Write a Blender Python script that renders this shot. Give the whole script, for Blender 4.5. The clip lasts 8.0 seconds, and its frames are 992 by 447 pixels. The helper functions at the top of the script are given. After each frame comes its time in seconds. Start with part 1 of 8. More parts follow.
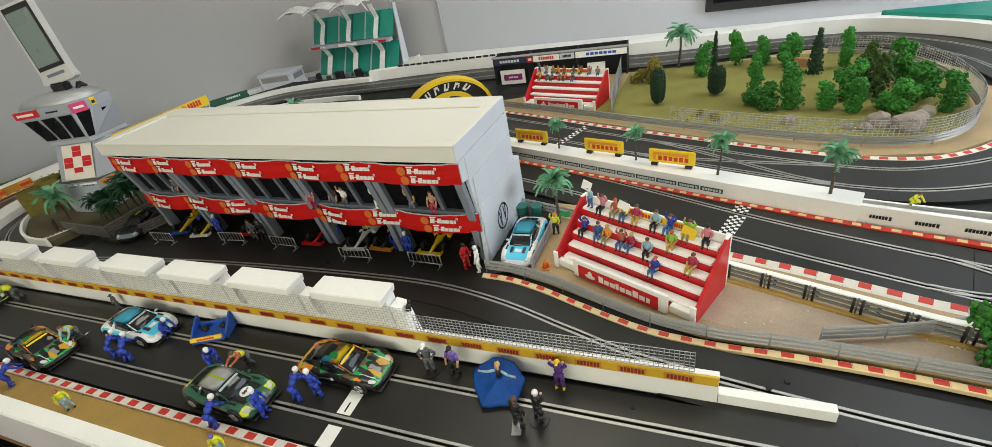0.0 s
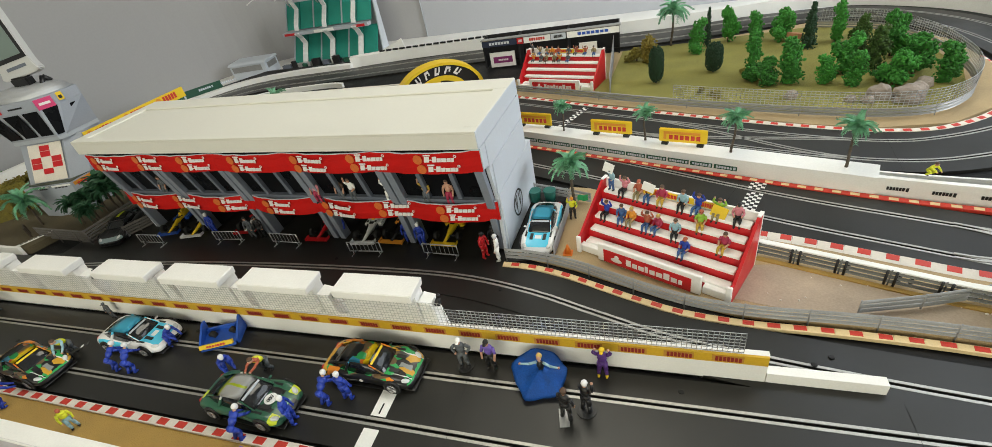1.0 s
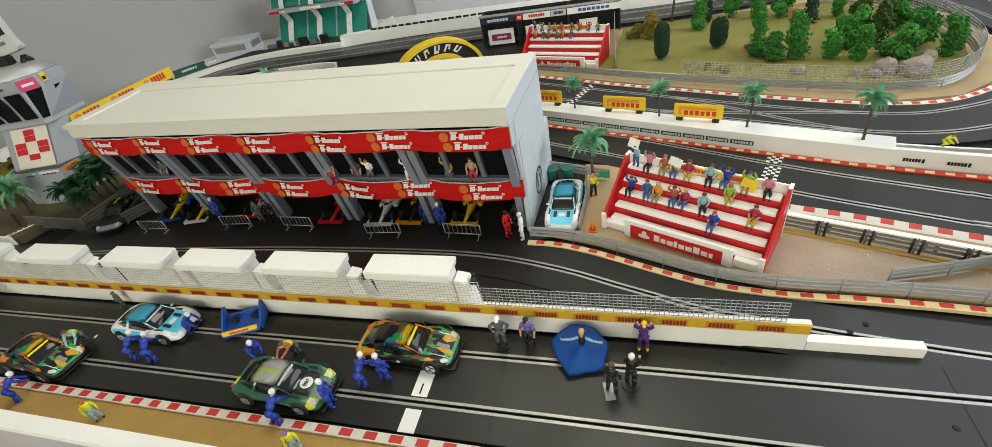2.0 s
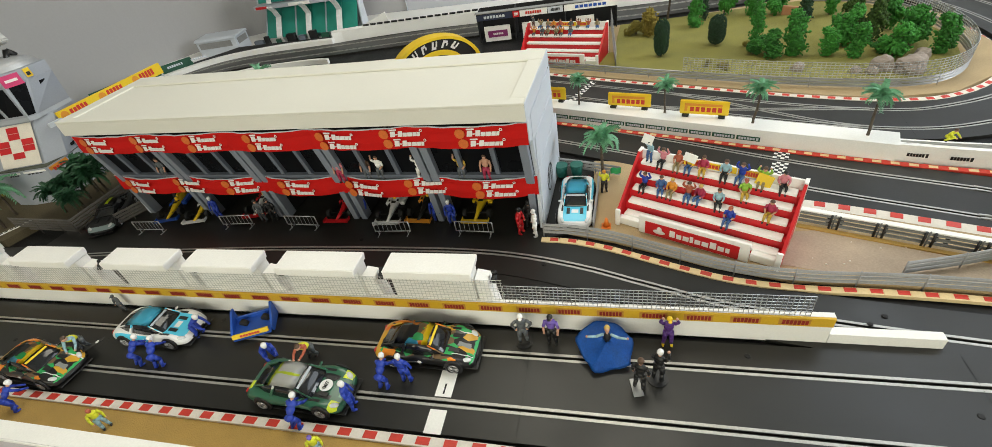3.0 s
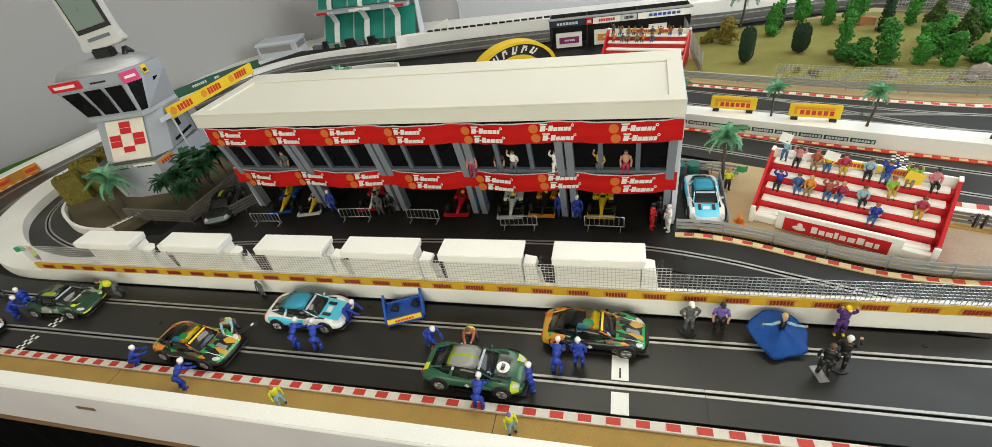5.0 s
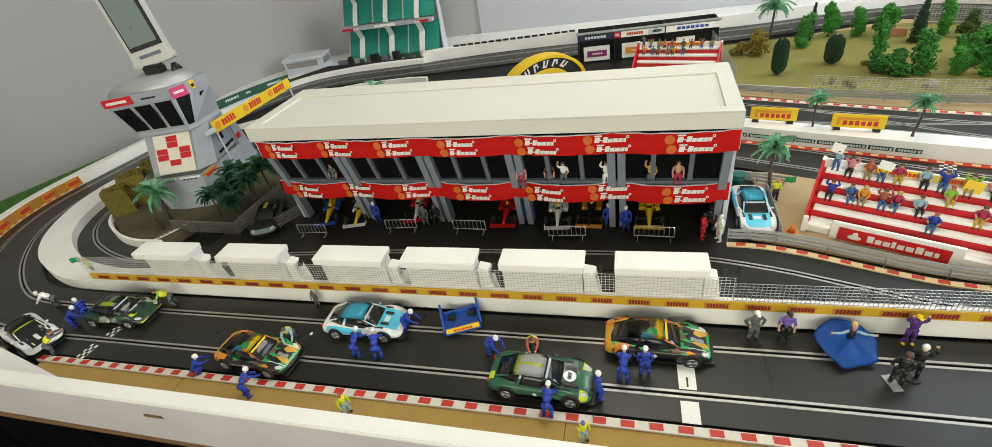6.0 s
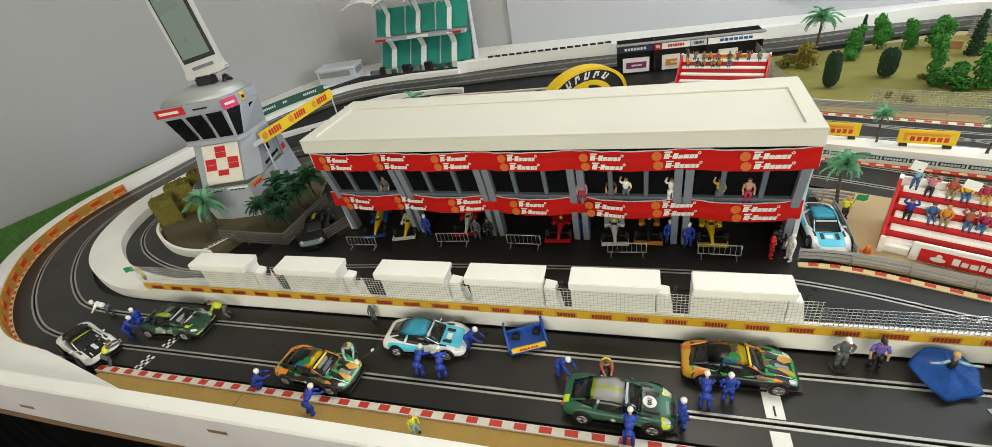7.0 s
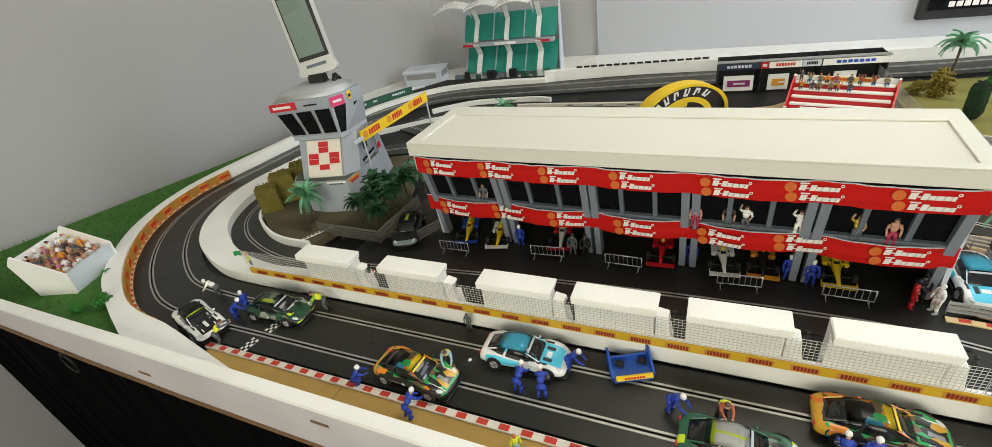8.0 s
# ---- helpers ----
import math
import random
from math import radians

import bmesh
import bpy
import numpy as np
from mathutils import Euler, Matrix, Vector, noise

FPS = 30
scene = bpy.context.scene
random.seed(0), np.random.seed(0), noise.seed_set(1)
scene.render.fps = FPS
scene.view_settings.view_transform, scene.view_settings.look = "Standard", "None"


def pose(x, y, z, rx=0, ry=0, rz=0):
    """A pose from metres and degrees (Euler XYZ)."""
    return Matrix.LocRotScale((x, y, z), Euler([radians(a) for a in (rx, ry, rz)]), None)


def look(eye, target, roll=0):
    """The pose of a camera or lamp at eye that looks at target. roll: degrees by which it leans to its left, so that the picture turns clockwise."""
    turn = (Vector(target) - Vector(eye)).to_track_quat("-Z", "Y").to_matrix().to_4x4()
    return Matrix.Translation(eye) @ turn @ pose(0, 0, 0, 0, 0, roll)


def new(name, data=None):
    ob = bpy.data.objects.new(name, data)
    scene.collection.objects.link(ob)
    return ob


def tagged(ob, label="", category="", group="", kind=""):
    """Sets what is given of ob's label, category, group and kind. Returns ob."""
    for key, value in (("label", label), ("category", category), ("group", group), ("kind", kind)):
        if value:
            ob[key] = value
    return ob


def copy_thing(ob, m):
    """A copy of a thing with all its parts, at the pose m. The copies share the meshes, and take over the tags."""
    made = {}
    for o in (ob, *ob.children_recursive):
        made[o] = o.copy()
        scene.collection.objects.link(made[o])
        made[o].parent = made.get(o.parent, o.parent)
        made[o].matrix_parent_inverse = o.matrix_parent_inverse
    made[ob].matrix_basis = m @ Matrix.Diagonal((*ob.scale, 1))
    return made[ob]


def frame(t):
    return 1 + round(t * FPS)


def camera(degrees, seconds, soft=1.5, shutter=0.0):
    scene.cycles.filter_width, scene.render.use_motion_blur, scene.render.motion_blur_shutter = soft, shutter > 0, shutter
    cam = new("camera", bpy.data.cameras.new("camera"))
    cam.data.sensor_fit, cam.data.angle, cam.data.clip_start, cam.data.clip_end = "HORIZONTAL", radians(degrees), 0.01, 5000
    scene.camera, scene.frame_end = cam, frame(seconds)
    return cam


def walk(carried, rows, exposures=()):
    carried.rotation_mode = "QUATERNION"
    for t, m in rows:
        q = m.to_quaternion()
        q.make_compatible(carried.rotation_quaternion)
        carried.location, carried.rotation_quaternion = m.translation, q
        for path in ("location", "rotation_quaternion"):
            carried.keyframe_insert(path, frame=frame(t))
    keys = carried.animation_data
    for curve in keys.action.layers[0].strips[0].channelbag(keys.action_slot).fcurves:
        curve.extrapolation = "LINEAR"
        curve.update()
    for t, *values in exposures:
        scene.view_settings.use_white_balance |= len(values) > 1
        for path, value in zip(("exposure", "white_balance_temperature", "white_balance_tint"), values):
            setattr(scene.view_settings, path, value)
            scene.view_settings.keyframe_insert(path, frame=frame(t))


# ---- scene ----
cam = camera(92.8, 8.0, soft=0.5)
PATH = [
    (0, (0.401, -0.277, 0.523), (-0.323, 1.249, -0.548), -11.4),
    (0.5, (0.363, -0.283, 0.529), (-0.323, 1.229, -0.587), -13.2),
    (1, (0.321, -0.278, 0.525), (-0.303, 1.243, -0.614), -12.1),
    (1.5, (0.278, -0.289, 0.526), (-0.305, 1.212, -0.661), -11.9),
    (3, (0.198, -0.3, 0.53), (-0.283, 1.204, -0.698), -11.0),
    (3.5, (0.152, -0.324, 0.534), (-0.308, 1.186, -0.694), -10.2),
    (4, (0.09, -0.349, 0.54), (-0.372, 1.167, -0.679), -9.9),
    (4.5, (0.029, -0.363, 0.545), (-0.454, 1.157, -0.662), -9.9),
    (6, (-0.091, -0.406, 0.568), (-0.623, 1.146, -0.576), -10.8),
    (6.5, (-0.135, -0.407, 0.572), (-0.686, 1.156, -0.548), -11.0),
    (7, (-0.178, -0.406, 0.583), (-0.761, 1.154, -0.524), -11.0),
    (7.5, (-0.231, -0.405, 0.589), (-0.885, 1.14, -0.5), -10.4),
    (8, (-0.27, -0.412, 0.599), (-1.066, 1.092, -0.453), -10.1),
]
walk(cam, [(t, look(eye, target, roll)) for t, eye, target, roll in PATH], [(0, -0.17), (1.5, -0.15), (3, -0.08), (4.5, 0.0), (6.5, 0.01), (8, 0.03)])

# ---- light ----
world = bpy.data.worlds.new("world")
scene.world = world
world.use_nodes = True
wn = world.node_tree
sky = wn.nodes.new("ShaderNodeTexSky")
sky.sky_type, sky.sun_disc, sky.sun_elevation, sky.sun_rotation = "NISHITA", False, radians(35), radians(120)
wn.nodes["Background"].inputs[1].default_value = 0.12
wn.links.new(sky.outputs[0], wn.nodes["Background"].inputs[0])


def window_light(name, eye, target, sx, sy, watts, color):
    data = bpy.data.lights.new(name, "AREA")
    data.shape, data.size, data.size_y, data.energy, data.color = "RECTANGLE", sx, sy, watts, color
    ob = new(name, data)
    ob.matrix_world = look(eye, target)
    return ob


window_light("window_light_east", (3.35, 0.6, 0.95), (0, 0.6, 0.5), 1.5, 1.1, 50, (0.93, 0.98, 0.99))
window_light("skylight", (1.75, 1.25, 1.79), (1.55, 1.05, 0), 1.5, 1.3, 21, (0.90, 0.97, 1.0))
# fill lamp in an unseen south window, added to brighten the fronts
window_light("south_fill_light", (0.0, -2.35, 1.05), (0.1, 0, 0.6), 2.6, 1.2, 47, (1.0, 0.955, 0.72))
# added warm fill lamp overhead, lifting the front track and roof
window_light("ceiling_fill_light", (0.05, 0.80, 1.79), (0.0, 0.65, 0), 1.0, 0.8, 16, (1.0, 0.95, 0.78))

# ---- materials ----
def mat(name, color, rough=0.5, metal=0.0, var=0.12, scale=40.0, bump=0.15, fine=400.0, coat=0.0, island=0.0, spec=0.5):
    """A procedural surface: base colour broken up at two scales, fine relief, uneven gloss."""
    m = bpy.data.materials.new(name)
    m.use_nodes = True
    nt = m.node_tree
    b = nt.nodes["Principled BSDF"]
    tc = nt.nodes.new("ShaderNodeTexCoord")
    n1 = nt.nodes.new("ShaderNodeTexNoise")
    n1.inputs["Scale"].default_value, n1.inputs["Detail"].default_value = scale, 5
    n2 = nt.nodes.new("ShaderNodeTexNoise")
    n2.inputs["Scale"].default_value, n2.inputs["Detail"].default_value = fine, 3
    nt.links.new(tc.outputs["Object"], n1.inputs["Vector"])
    nt.links.new(tc.outputs["Object"], n2.inputs["Vector"])
    add = nt.nodes.new("ShaderNodeMath")
    add.operation = "ADD"
    nt.links.new(n1.outputs["Fac"], add.inputs[0])
    nt.links.new(n2.outputs["Fac"], add.inputs[1])
    mp = nt.nodes.new("ShaderNodeMapRange")
    mp.inputs["From Min"].default_value, mp.inputs["From Max"].default_value = 0.6, 1.4
    mp.inputs["To Min"].default_value, mp.inputs["To Max"].default_value = 1 - var, 1 + var
    nt.links.new(add.outputs[0], mp.inputs["Value"])
    last = mp.outputs[0]
    if island:
        gi = nt.nodes.new("ShaderNodeNewGeometry")
        oi = nt.nodes.new("ShaderNodeObjectInfo")
        s = nt.nodes.new("ShaderNodeMath")
        s.operation = "ADD"
        nt.links.new(gi.outputs["Random Per Island"], s.inputs[0])
        nt.links.new(oi.outputs["Random"], s.inputs[1])
        m2 = nt.nodes.new("ShaderNodeMapRange")
        m2.inputs["From Max"].default_value = 2.0
        m2.inputs["To Min"].default_value, m2.inputs["To Max"].default_value = 1 - island, 1 + island
        nt.links.new(s.outputs[0], m2.inputs["Value"])
        mu = nt.nodes.new("ShaderNodeMath")
        mu.operation = "MULTIPLY"
        nt.links.new(last, mu.inputs[0])
        nt.links.new(m2.outputs[0], mu.inputs[1])
        last = mu.outputs[0]
    mix = nt.nodes.new("ShaderNodeVectorMath")
    mix.operation = "SCALE"
    mix.inputs[0].default_value = color
    nt.links.new(last, mix.inputs["Scale"])
    nt.links.new(mix.outputs[0], b.inputs["Base Color"])
    rr = nt.nodes.new("ShaderNodeMapRange")
    rr.inputs["From Min"].default_value, rr.inputs["From Max"].default_value = 0.3, 0.7
    rr.inputs["To Min"].default_value, rr.inputs["To Max"].default_value = max(rough - 0.08, 0.02), min(rough + 0.08, 1)
    nt.links.new(n1.outputs["Fac"], rr.inputs["Value"])
    nt.links.new(rr.outputs[0], b.inputs["Roughness"])
    b.inputs["Metallic"].default_value = metal
    b.inputs["Specular IOR Level"].default_value = spec
    if coat:
        b.inputs["Coat Weight"].default_value = coat
        b.inputs["Coat Roughness"].default_value = 0.08
    if bump:
        bp = nt.nodes.new("ShaderNodeBump")
        bp.inputs["Strength"].default_value, bp.inputs["Distance"].default_value = bump, 0.002
        nt.links.new(n2.outputs["Fac"], bp.inputs["Height"])
        nt.links.new(bp.outputs[0], b.inputs["Normal"])
    return m


M = {}
M["wall"] = mat("wall_paint", (0.405, 0.402, 0.412), 0.9, var=0.03, scale=2.5, bump=0.08, fine=120)
# paler, bluer copy of the wall paint, standing in for light on it
M["wall2"] = mat("wall_paint_lit_bluish", (0.49, 0.505, 0.55), 0.85, var=0.03, scale=2.5, bump=0.06, fine=120)
M["ceiling"] = mat("ceiling_paint", (0.8, 0.8, 0.78), 0.9, var=0.03, scale=3, bump=0.05)
M["floor"] = mat("carpet", (0.12, 0.11, 0.10), 0.95, var=0.25, scale=8, bump=0.4)
M["wood"] = mat("raw_wood", (0.20, 0.11, 0.05), 0.6, var=0.25, scale=14, bump=0.2)
M["cloth"] = mat("black_cloth", (0.003, 0.003, 0.0035), 0.95, var=0.3, scale=9, bump=0.1, spec=0.03)
M["board"] = mat("dark_table_top", (0.010, 0.010, 0.0105), 0.5, var=0.3, scale=12, bump=0.2, spec=0.2)
M["track"] = mat("black_track_plastic", (0.0212, 0.0205, 0.0184), 0.36, var=0.28, scale=9, bump=0.03, fine=900, spec=0.34)
M["slot"] = mat("slot_shadow_plastic", (0.006, 0.006, 0.006), 0.7, var=0.1)
M["rail"] = mat("tinned_rail", (0.44, 0.43, 0.40), 0.45, metal=0.6, var=0.2, scale=25, bump=0.1)
M["sand"] = mat("flocked_sand", (0.46, 0.29, 0.08), 0.95, var=0.16, scale=22, bump=0.5, fine=700)
M["pale_sand"] = mat("pale_dusty_sand", (0.43, 0.34, 0.255), 0.85, var=0.16, scale=22, bump=0.3)
M["dust"] = mat("pale_dust", (0.46, 0.335, 0.185), 0.95, var=0.24, scale=9, bump=0.4, fine=600)
M["grass"] = mat("dry_grass_mat", (0.235, 0.215, 0.052), 0.95, var=0.42, scale=8, bump=0.6, fine=500)
M["green"] = mat("green_grass_mat", (0.055, 0.17, 0.025), 0.95, var=0.45, scale=60, bump=0.8, fine=600)
M["verge"] = mat("pale_sandy_verge", (0.42, 0.31, 0.17), 0.95, var=0.22, scale=9, bump=0.4, fine=600)
M["brown"] = mat("brown_earth", (0.098, 0.078, 0.043), 0.95, var=0.25, scale=25, bump=0.4)
M["white"] = mat("white_foam_board", (0.90, 0.89, 0.86), 0.5, var=0.06, scale=11, bump=0.06)
M["cream"] = mat("cream_roof_card", (0.72, 0.705, 0.64), 0.6, var=0.03, scale=9, bump=0.05)
# white board in shade, given as a lilac-grey colour
M["lilac"] = mat("fascia_shade_paint", (0.62, 0.585, 0.62), 0.45, var=0.13, scale=7, bump=0.05)
M["red"] = mat("red_plastic", (0.56, 0.013, 0.018), 0.4, var=0.08, scale=30, bump=0.05)
M["kred"] = mat("kerb_red", (0.60, 0.042, 0.024), 0.5, var=0.12, scale=60, bump=0.15)
M["kwhite"] = mat("kerb_white", (0.78, 0.72, 0.64), 0.5, var=0.08, scale=60, bump=0.15)
M["kcream"] = mat("kerb_cream", (0.80, 0.62, 0.34), 0.5, var=0.08, scale=60, bump=0.15)
M["yellow"] = mat("yellow_card", (0.84, 0.57, 0.02), 0.5, var=0.06, scale=30, bump=0.05)
M["orange"] = mat("amber_card", (0.75, 0.30, 0.03), 0.5, var=0.1, scale=30, bump=0.05)
M["black"] = mat("black_plastic", (0.012, 0.012, 0.013), 0.45, var=0.2, scale=30, bump=0.1)
M["tinted"] = mat("tinted_window_plastic", (0.006, 0.0065, 0.008), 0.3, var=0.1, scale=20, bump=0.0, spec=0.12)
M["tower"] = mat("tower_grey_plastic", (0.345, 0.37, 0.425), 0.5, var=0.06, scale=18, bump=0.06)
M["deck"] = mat("dark_deck_card", (0.09, 0.10, 0.075), 0.8, var=0.2, scale=40, bump=0.2)
M["plank"] = mat("weathered_plank", (0.12, 0.11, 0.10), 0.7, var=0.25, scale=40, bump=0.3)
M["gold"] = mat("gold_advert_card", (0.64, 0.39, 0.025), 0.5, var=0.08, scale=30, bump=0.05)
M["ambers"] = mat("faded_amber_card", (0.50, 0.25, 0.04), 0.55, var=0.18, scale=22, bump=0.08)
# grey darkened to carry the shade on the pit building's front
M["mull"] = mat("mullion_shade_grey", (0.14, 0.16, 0.20), 0.5, var=0.08, scale=20, bump=0.06)
M["grey"] = mat("grey_plastic", (0.42, 0.45, 0.50), 0.5, var=0.07, scale=20, bump=0.06)
M["pgrey"] = mat("pale_grey_plastic", (0.60, 0.64, 0.70), 0.5, var=0.05, scale=20, bump=0.06)
M["steel"] = mat("guardrail_grey", (0.33, 0.33, 0.33), 0.42, metal=0.35, var=0.15, scale=30, bump=0.1)
M["silver"] = mat("silver_paint", (0.62, 0.63, 0.65), 0.3, metal=0.7, var=0.06, scale=20, bump=0.03)
M["blue"] = mat("blue_plastic", (0.02, 0.09, 0.45), 0.4, var=0.1, scale=40, bump=0.08)
M["navy"] = mat("blue_overall_paint", (0.015, 0.045, 0.36), 0.5, var=0.2, scale=120, bump=0.2)
M["skin"] = mat("figure_flesh_paint", (0.55, 0.30, 0.20), 0.6, var=0.1, scale=100, bump=0.1)
M["helmet"] = mat("white_gloss_paint", (0.80, 0.80, 0.80), 0.25, var=0.03, scale=60, bump=0.0)
M["hivis"] = mat("hi_vis_paint", (0.70, 0.72, 0.03), 0.5, var=0.1, scale=100, bump=0.1)
M["teal"] = mat("teal_plastic", (0.02, 0.26, 0.20), 0.45, var=0.15, scale=30, bump=0.1)
M["leaf"] = mat("tree_foam_green", (0.042, 0.210, 0.027), 0.9, var=0.5, scale=90, bump=0.8, fine=600, island=0.55)
M["dleaf"] = mat("dark_foam_green", (0.018, 0.050, 0.022), 0.9, var=0.45, scale=90, bump=0.6, fine=700, island=0.3)
M["oleaf"] = mat("olive_foam", (0.20, 0.165, 0.028), 0.9, var=0.4, scale=90, bump=0.6, fine=700, island=0.3)
M["aleaf"] = mat("autumn_foam", (0.22, 0.17, 0.03), 0.9, var=0.4, scale=90, bump=0.6, fine=700, island=0.3)
M["frond"] = mat("palm_frond_plastic", (0.17, 0.41, 0.24), 0.5, var=0.3, scale=60, bump=0.1, island=0.25)
M["dfrond"] = mat("dark_palm_frond_plastic", (0.022, 0.085, 0.038), 0.5, var=0.3, scale=60, bump=0.1, island=0.25)
M["bark"] = mat("trunk_plastic", (0.09, 0.07, 0.05), 0.8, var=0.3, scale=120, bump=0.4)
M["rock"] = mat("pinkish_rock", (0.32, 0.265, 0.225), 0.85, var=0.25, scale=45, bump=0.5)
M["net"] = mat("pale_wire_netting", (0.60, 0.60, 0.585), 0.5, metal=0.2, var=0.08, scale=60, bump=0.0)
M["ink"] = mat("dark_red_ink", (0.26, 0.018, 0.012), 0.6, var=0.15, scale=90, bump=0.05)
M["olive"] = mat("olive_foam_green", (0.050, 0.105, 0.018), 0.9, var=0.5, scale=90, bump=0.8, fine=600, island=0.5)
M["hedge"] = M["oleaf"]


# ---- mesh tools ----
def box(bm, x0, x1, y0, y1, z0, z1, mi=0, m=None):
    vs = [bm.verts.new((x, y, z)) for z in (z0, z1) for y in (y0, y1) for x in (x0, x1)]
    fs = []
    for q in ((0, 2, 3, 1), (4, 5, 7, 6), (0, 1, 5, 4), (1, 3, 7, 5), (3, 2, 6, 7), (2, 0, 4, 6)):
        f = bm.faces.new([vs[i] for i in q])
        f.material_index = mi
        fs.append(f)
    if m is not None:
        bmesh.ops.transform(bm, matrix=m, verts=vs)
    return vs


def tube(bm, p0, p1, r0, r1=None, n=8, mi=0, caps=True):
    """A tapered round bar from p0 to p1."""
    r1 = r0 if r1 is None else r1
    p0, p1 = Vector(p0), Vector(p1)
    q = (p1 - p0).to_track_quat("Z", "Y")
    rings = []
    for p, r in ((p0, r0), (p1, r1)):
        rings.append([bm.verts.new(p + q @ Vector((r * math.cos(a), r * math.sin(a), 0))) for a in (2 * math.pi * i / n for i in range(n))])
    for i in range(n):
        f = bm.faces.new((rings[0][i], rings[0][(i + 1) % n], rings[1][(i + 1) % n], rings[1][i]))
        f.material_index, f.smooth = mi, n > 5
    if caps:
        bm.faces.new(rings[0][::-1]).material_index = mi
        bm.faces.new(rings[1]).material_index = mi
    return rings


def ball(bm, c, rx, ry=None, rz=None, n=8, mi=0, m=None):
    """A small rounded form of n by n/2 faces."""
    ry, rz = ry or rx, rz or rx
    k = max(3, n // 2)
    rows = []
    for j in range(1, k):
        a = math.pi * j / k
        rows.append([bm.verts.new((rx * math.sin(a) * math.cos(b), ry * math.sin(a) * math.sin(b), rz * math.cos(a))) for b in (2 * math.pi * i / n for i in range(n))])
    top, bot = bm.verts.new((0, 0, rz)), bm.verts.new((0, 0, -rz))
    fs = []
    for i in range(n):
        fs.append(bm.faces.new((top, rows[0][i], rows[0][(i + 1) % n])))
        fs.append(bm.faces.new((bot, rows[-1][(i + 1) % n], rows[-1][i])))
        for j in range(len(rows) - 1):
            fs.append(bm.faces.new((rows[j][i], rows[j + 1][i], rows[j + 1][(i + 1) % n], rows[j][(i + 1) % n])))
    for f in fs:
        f.material_index, f.smooth = mi, True
    vs = [top, bot] + [v for r in rows for v in r]
    mm = Matrix.Translation(c)
    if m is not None:
        mm = mm @ m
    bmesh.ops.transform(bm, matrix=mm, verts=vs)
    return vs


def prism(bm, poly, z0, z1, mi=0, mi_side=None):
    lo = [bm.verts.new((x, y, z0)) for x, y in poly]
    hi = [bm.verts.new((x, y, z1)) for x, y in poly]
    area = sum(poly[i][0] * poly[(i + 1) % len(poly)][1] - poly[(i + 1) % len(poly)][0] * poly[i][1] for i in range(len(poly)))
    if area < 0:
        lo.reverse(), hi.reverse()
    bm.faces.new(hi).material_index = mi
    bm.faces.new(lo[::-1]).material_index = mi
    k = len(poly)
    for i in range(k):
        bm.faces.new((lo[i], lo[(i + 1) % k], hi[(i + 1) % k], hi[i])).material_index = mi if mi_side is None else mi_side
    return lo + hi


def dense(ctrl, step=0.03):
    """A smooth line through the control points (x, y), sampled about every step metres."""
    P = [Vector((*p, 0.0)) if len(p) == 2 else Vector(p) for p in ctrl]
    P = [2 * P[0] - P[1]] + P + [2 * P[-1] - P[-2]]
    out = []
    for a, b, c, d in zip(P, P[1:], P[2:], P[3:]):
        n = max(1, round((c - b).length / step))
        for i in range(n):
            t = i / n
            out.append(0.5 * (2 * b + (c - a) * t + (2 * a - 5 * b + 4 * c - d) * t * t + (3 * b - a - 3 * c + d) * t ** 3))
    out.append(P[-2].copy())
    return out


def sides(pts):
    """The unit normal to the left of the line at each point."""
    res = []
    for i in range(len(pts)):
        d = pts[min(i + 1, len(pts) - 1)] - pts[max(i - 1, 0)]
        d.z = 0
        d.normalize()
        res.append(Vector((-d.y, d.x, 0)))
    return res


def offset(pts, d):
    return [p + n * d for p, n in zip(pts, sides(pts))]


def sweep(bm, pts, prof, closed=True, mi=0, caps=True, mis=None):
    """Carries a profile of (left, up) along a line."""
    ns = sides(pts)
    rings = [[bm.verts.new(p + n * o + Vector((0, 0, z))) for o, z in prof] for p, n in zip(pts, ns)]
    k = len(prof)
    for a, b in zip(rings, rings[1:]):
        for j in range(k if closed else k - 1):
            f = bm.faces.new((a[j], a[(j + 1) % k], b[(j + 1) % k], b[j]))
            f.material_index = mis[j] if mis else mi
    if closed and caps:
        bm.faces.new(rings[0][::-1]).material_index = mi
        bm.faces.new(rings[-1]).material_index = mi
    return rings


def mesh_of(name, bm, mats, smooth=False):
    bmesh.ops.recalc_face_normals(bm, faces=bm.faces[:])
    me = bpy.data.meshes.new(name)
    bm.to_mesh(me)
    bm.free()
    for m in (mats if isinstance(mats, (list, tuple)) else [mats]):
        me.materials.append(M[m] if isinstance(m, str) else m)
    if smooth:
        for p in me.polygons:
            p.use_smooth = True
    return me


def bevelled(bm, w=0.001, seg=1):
    bmesh.ops.bevel(bm, geom=bm.edges[:], offset=w, segments=seg, affect="EDGES", clamp_overlap=True)


def part(name, bm, material, parent, label="", smooth=False, m=None):
    """One mesh object under a thing or under a part."""
    ob = new(name, mesh_of(name, bm, material, smooth))
    ob.parent = parent
    if m is not None:
        ob.matrix_basis = m
    if label:
        ob["label"] = label
    return ob


def piece(name, me, parent, m):
    """A repeat of a shared mesh as an object of its own."""
    ob = new(name, me)
    ob.parent, ob.matrix_basis = parent, m
    return ob


def single(name, bm, material, label, category, group="", kind="", m=None, smooth=False):
    """A thing that is one mesh."""
    ob = new(name, mesh_of(name, bm, material, smooth))
    if m is not None:
        ob.matrix_basis = m
    return tagged(ob, label, category, group, kind)


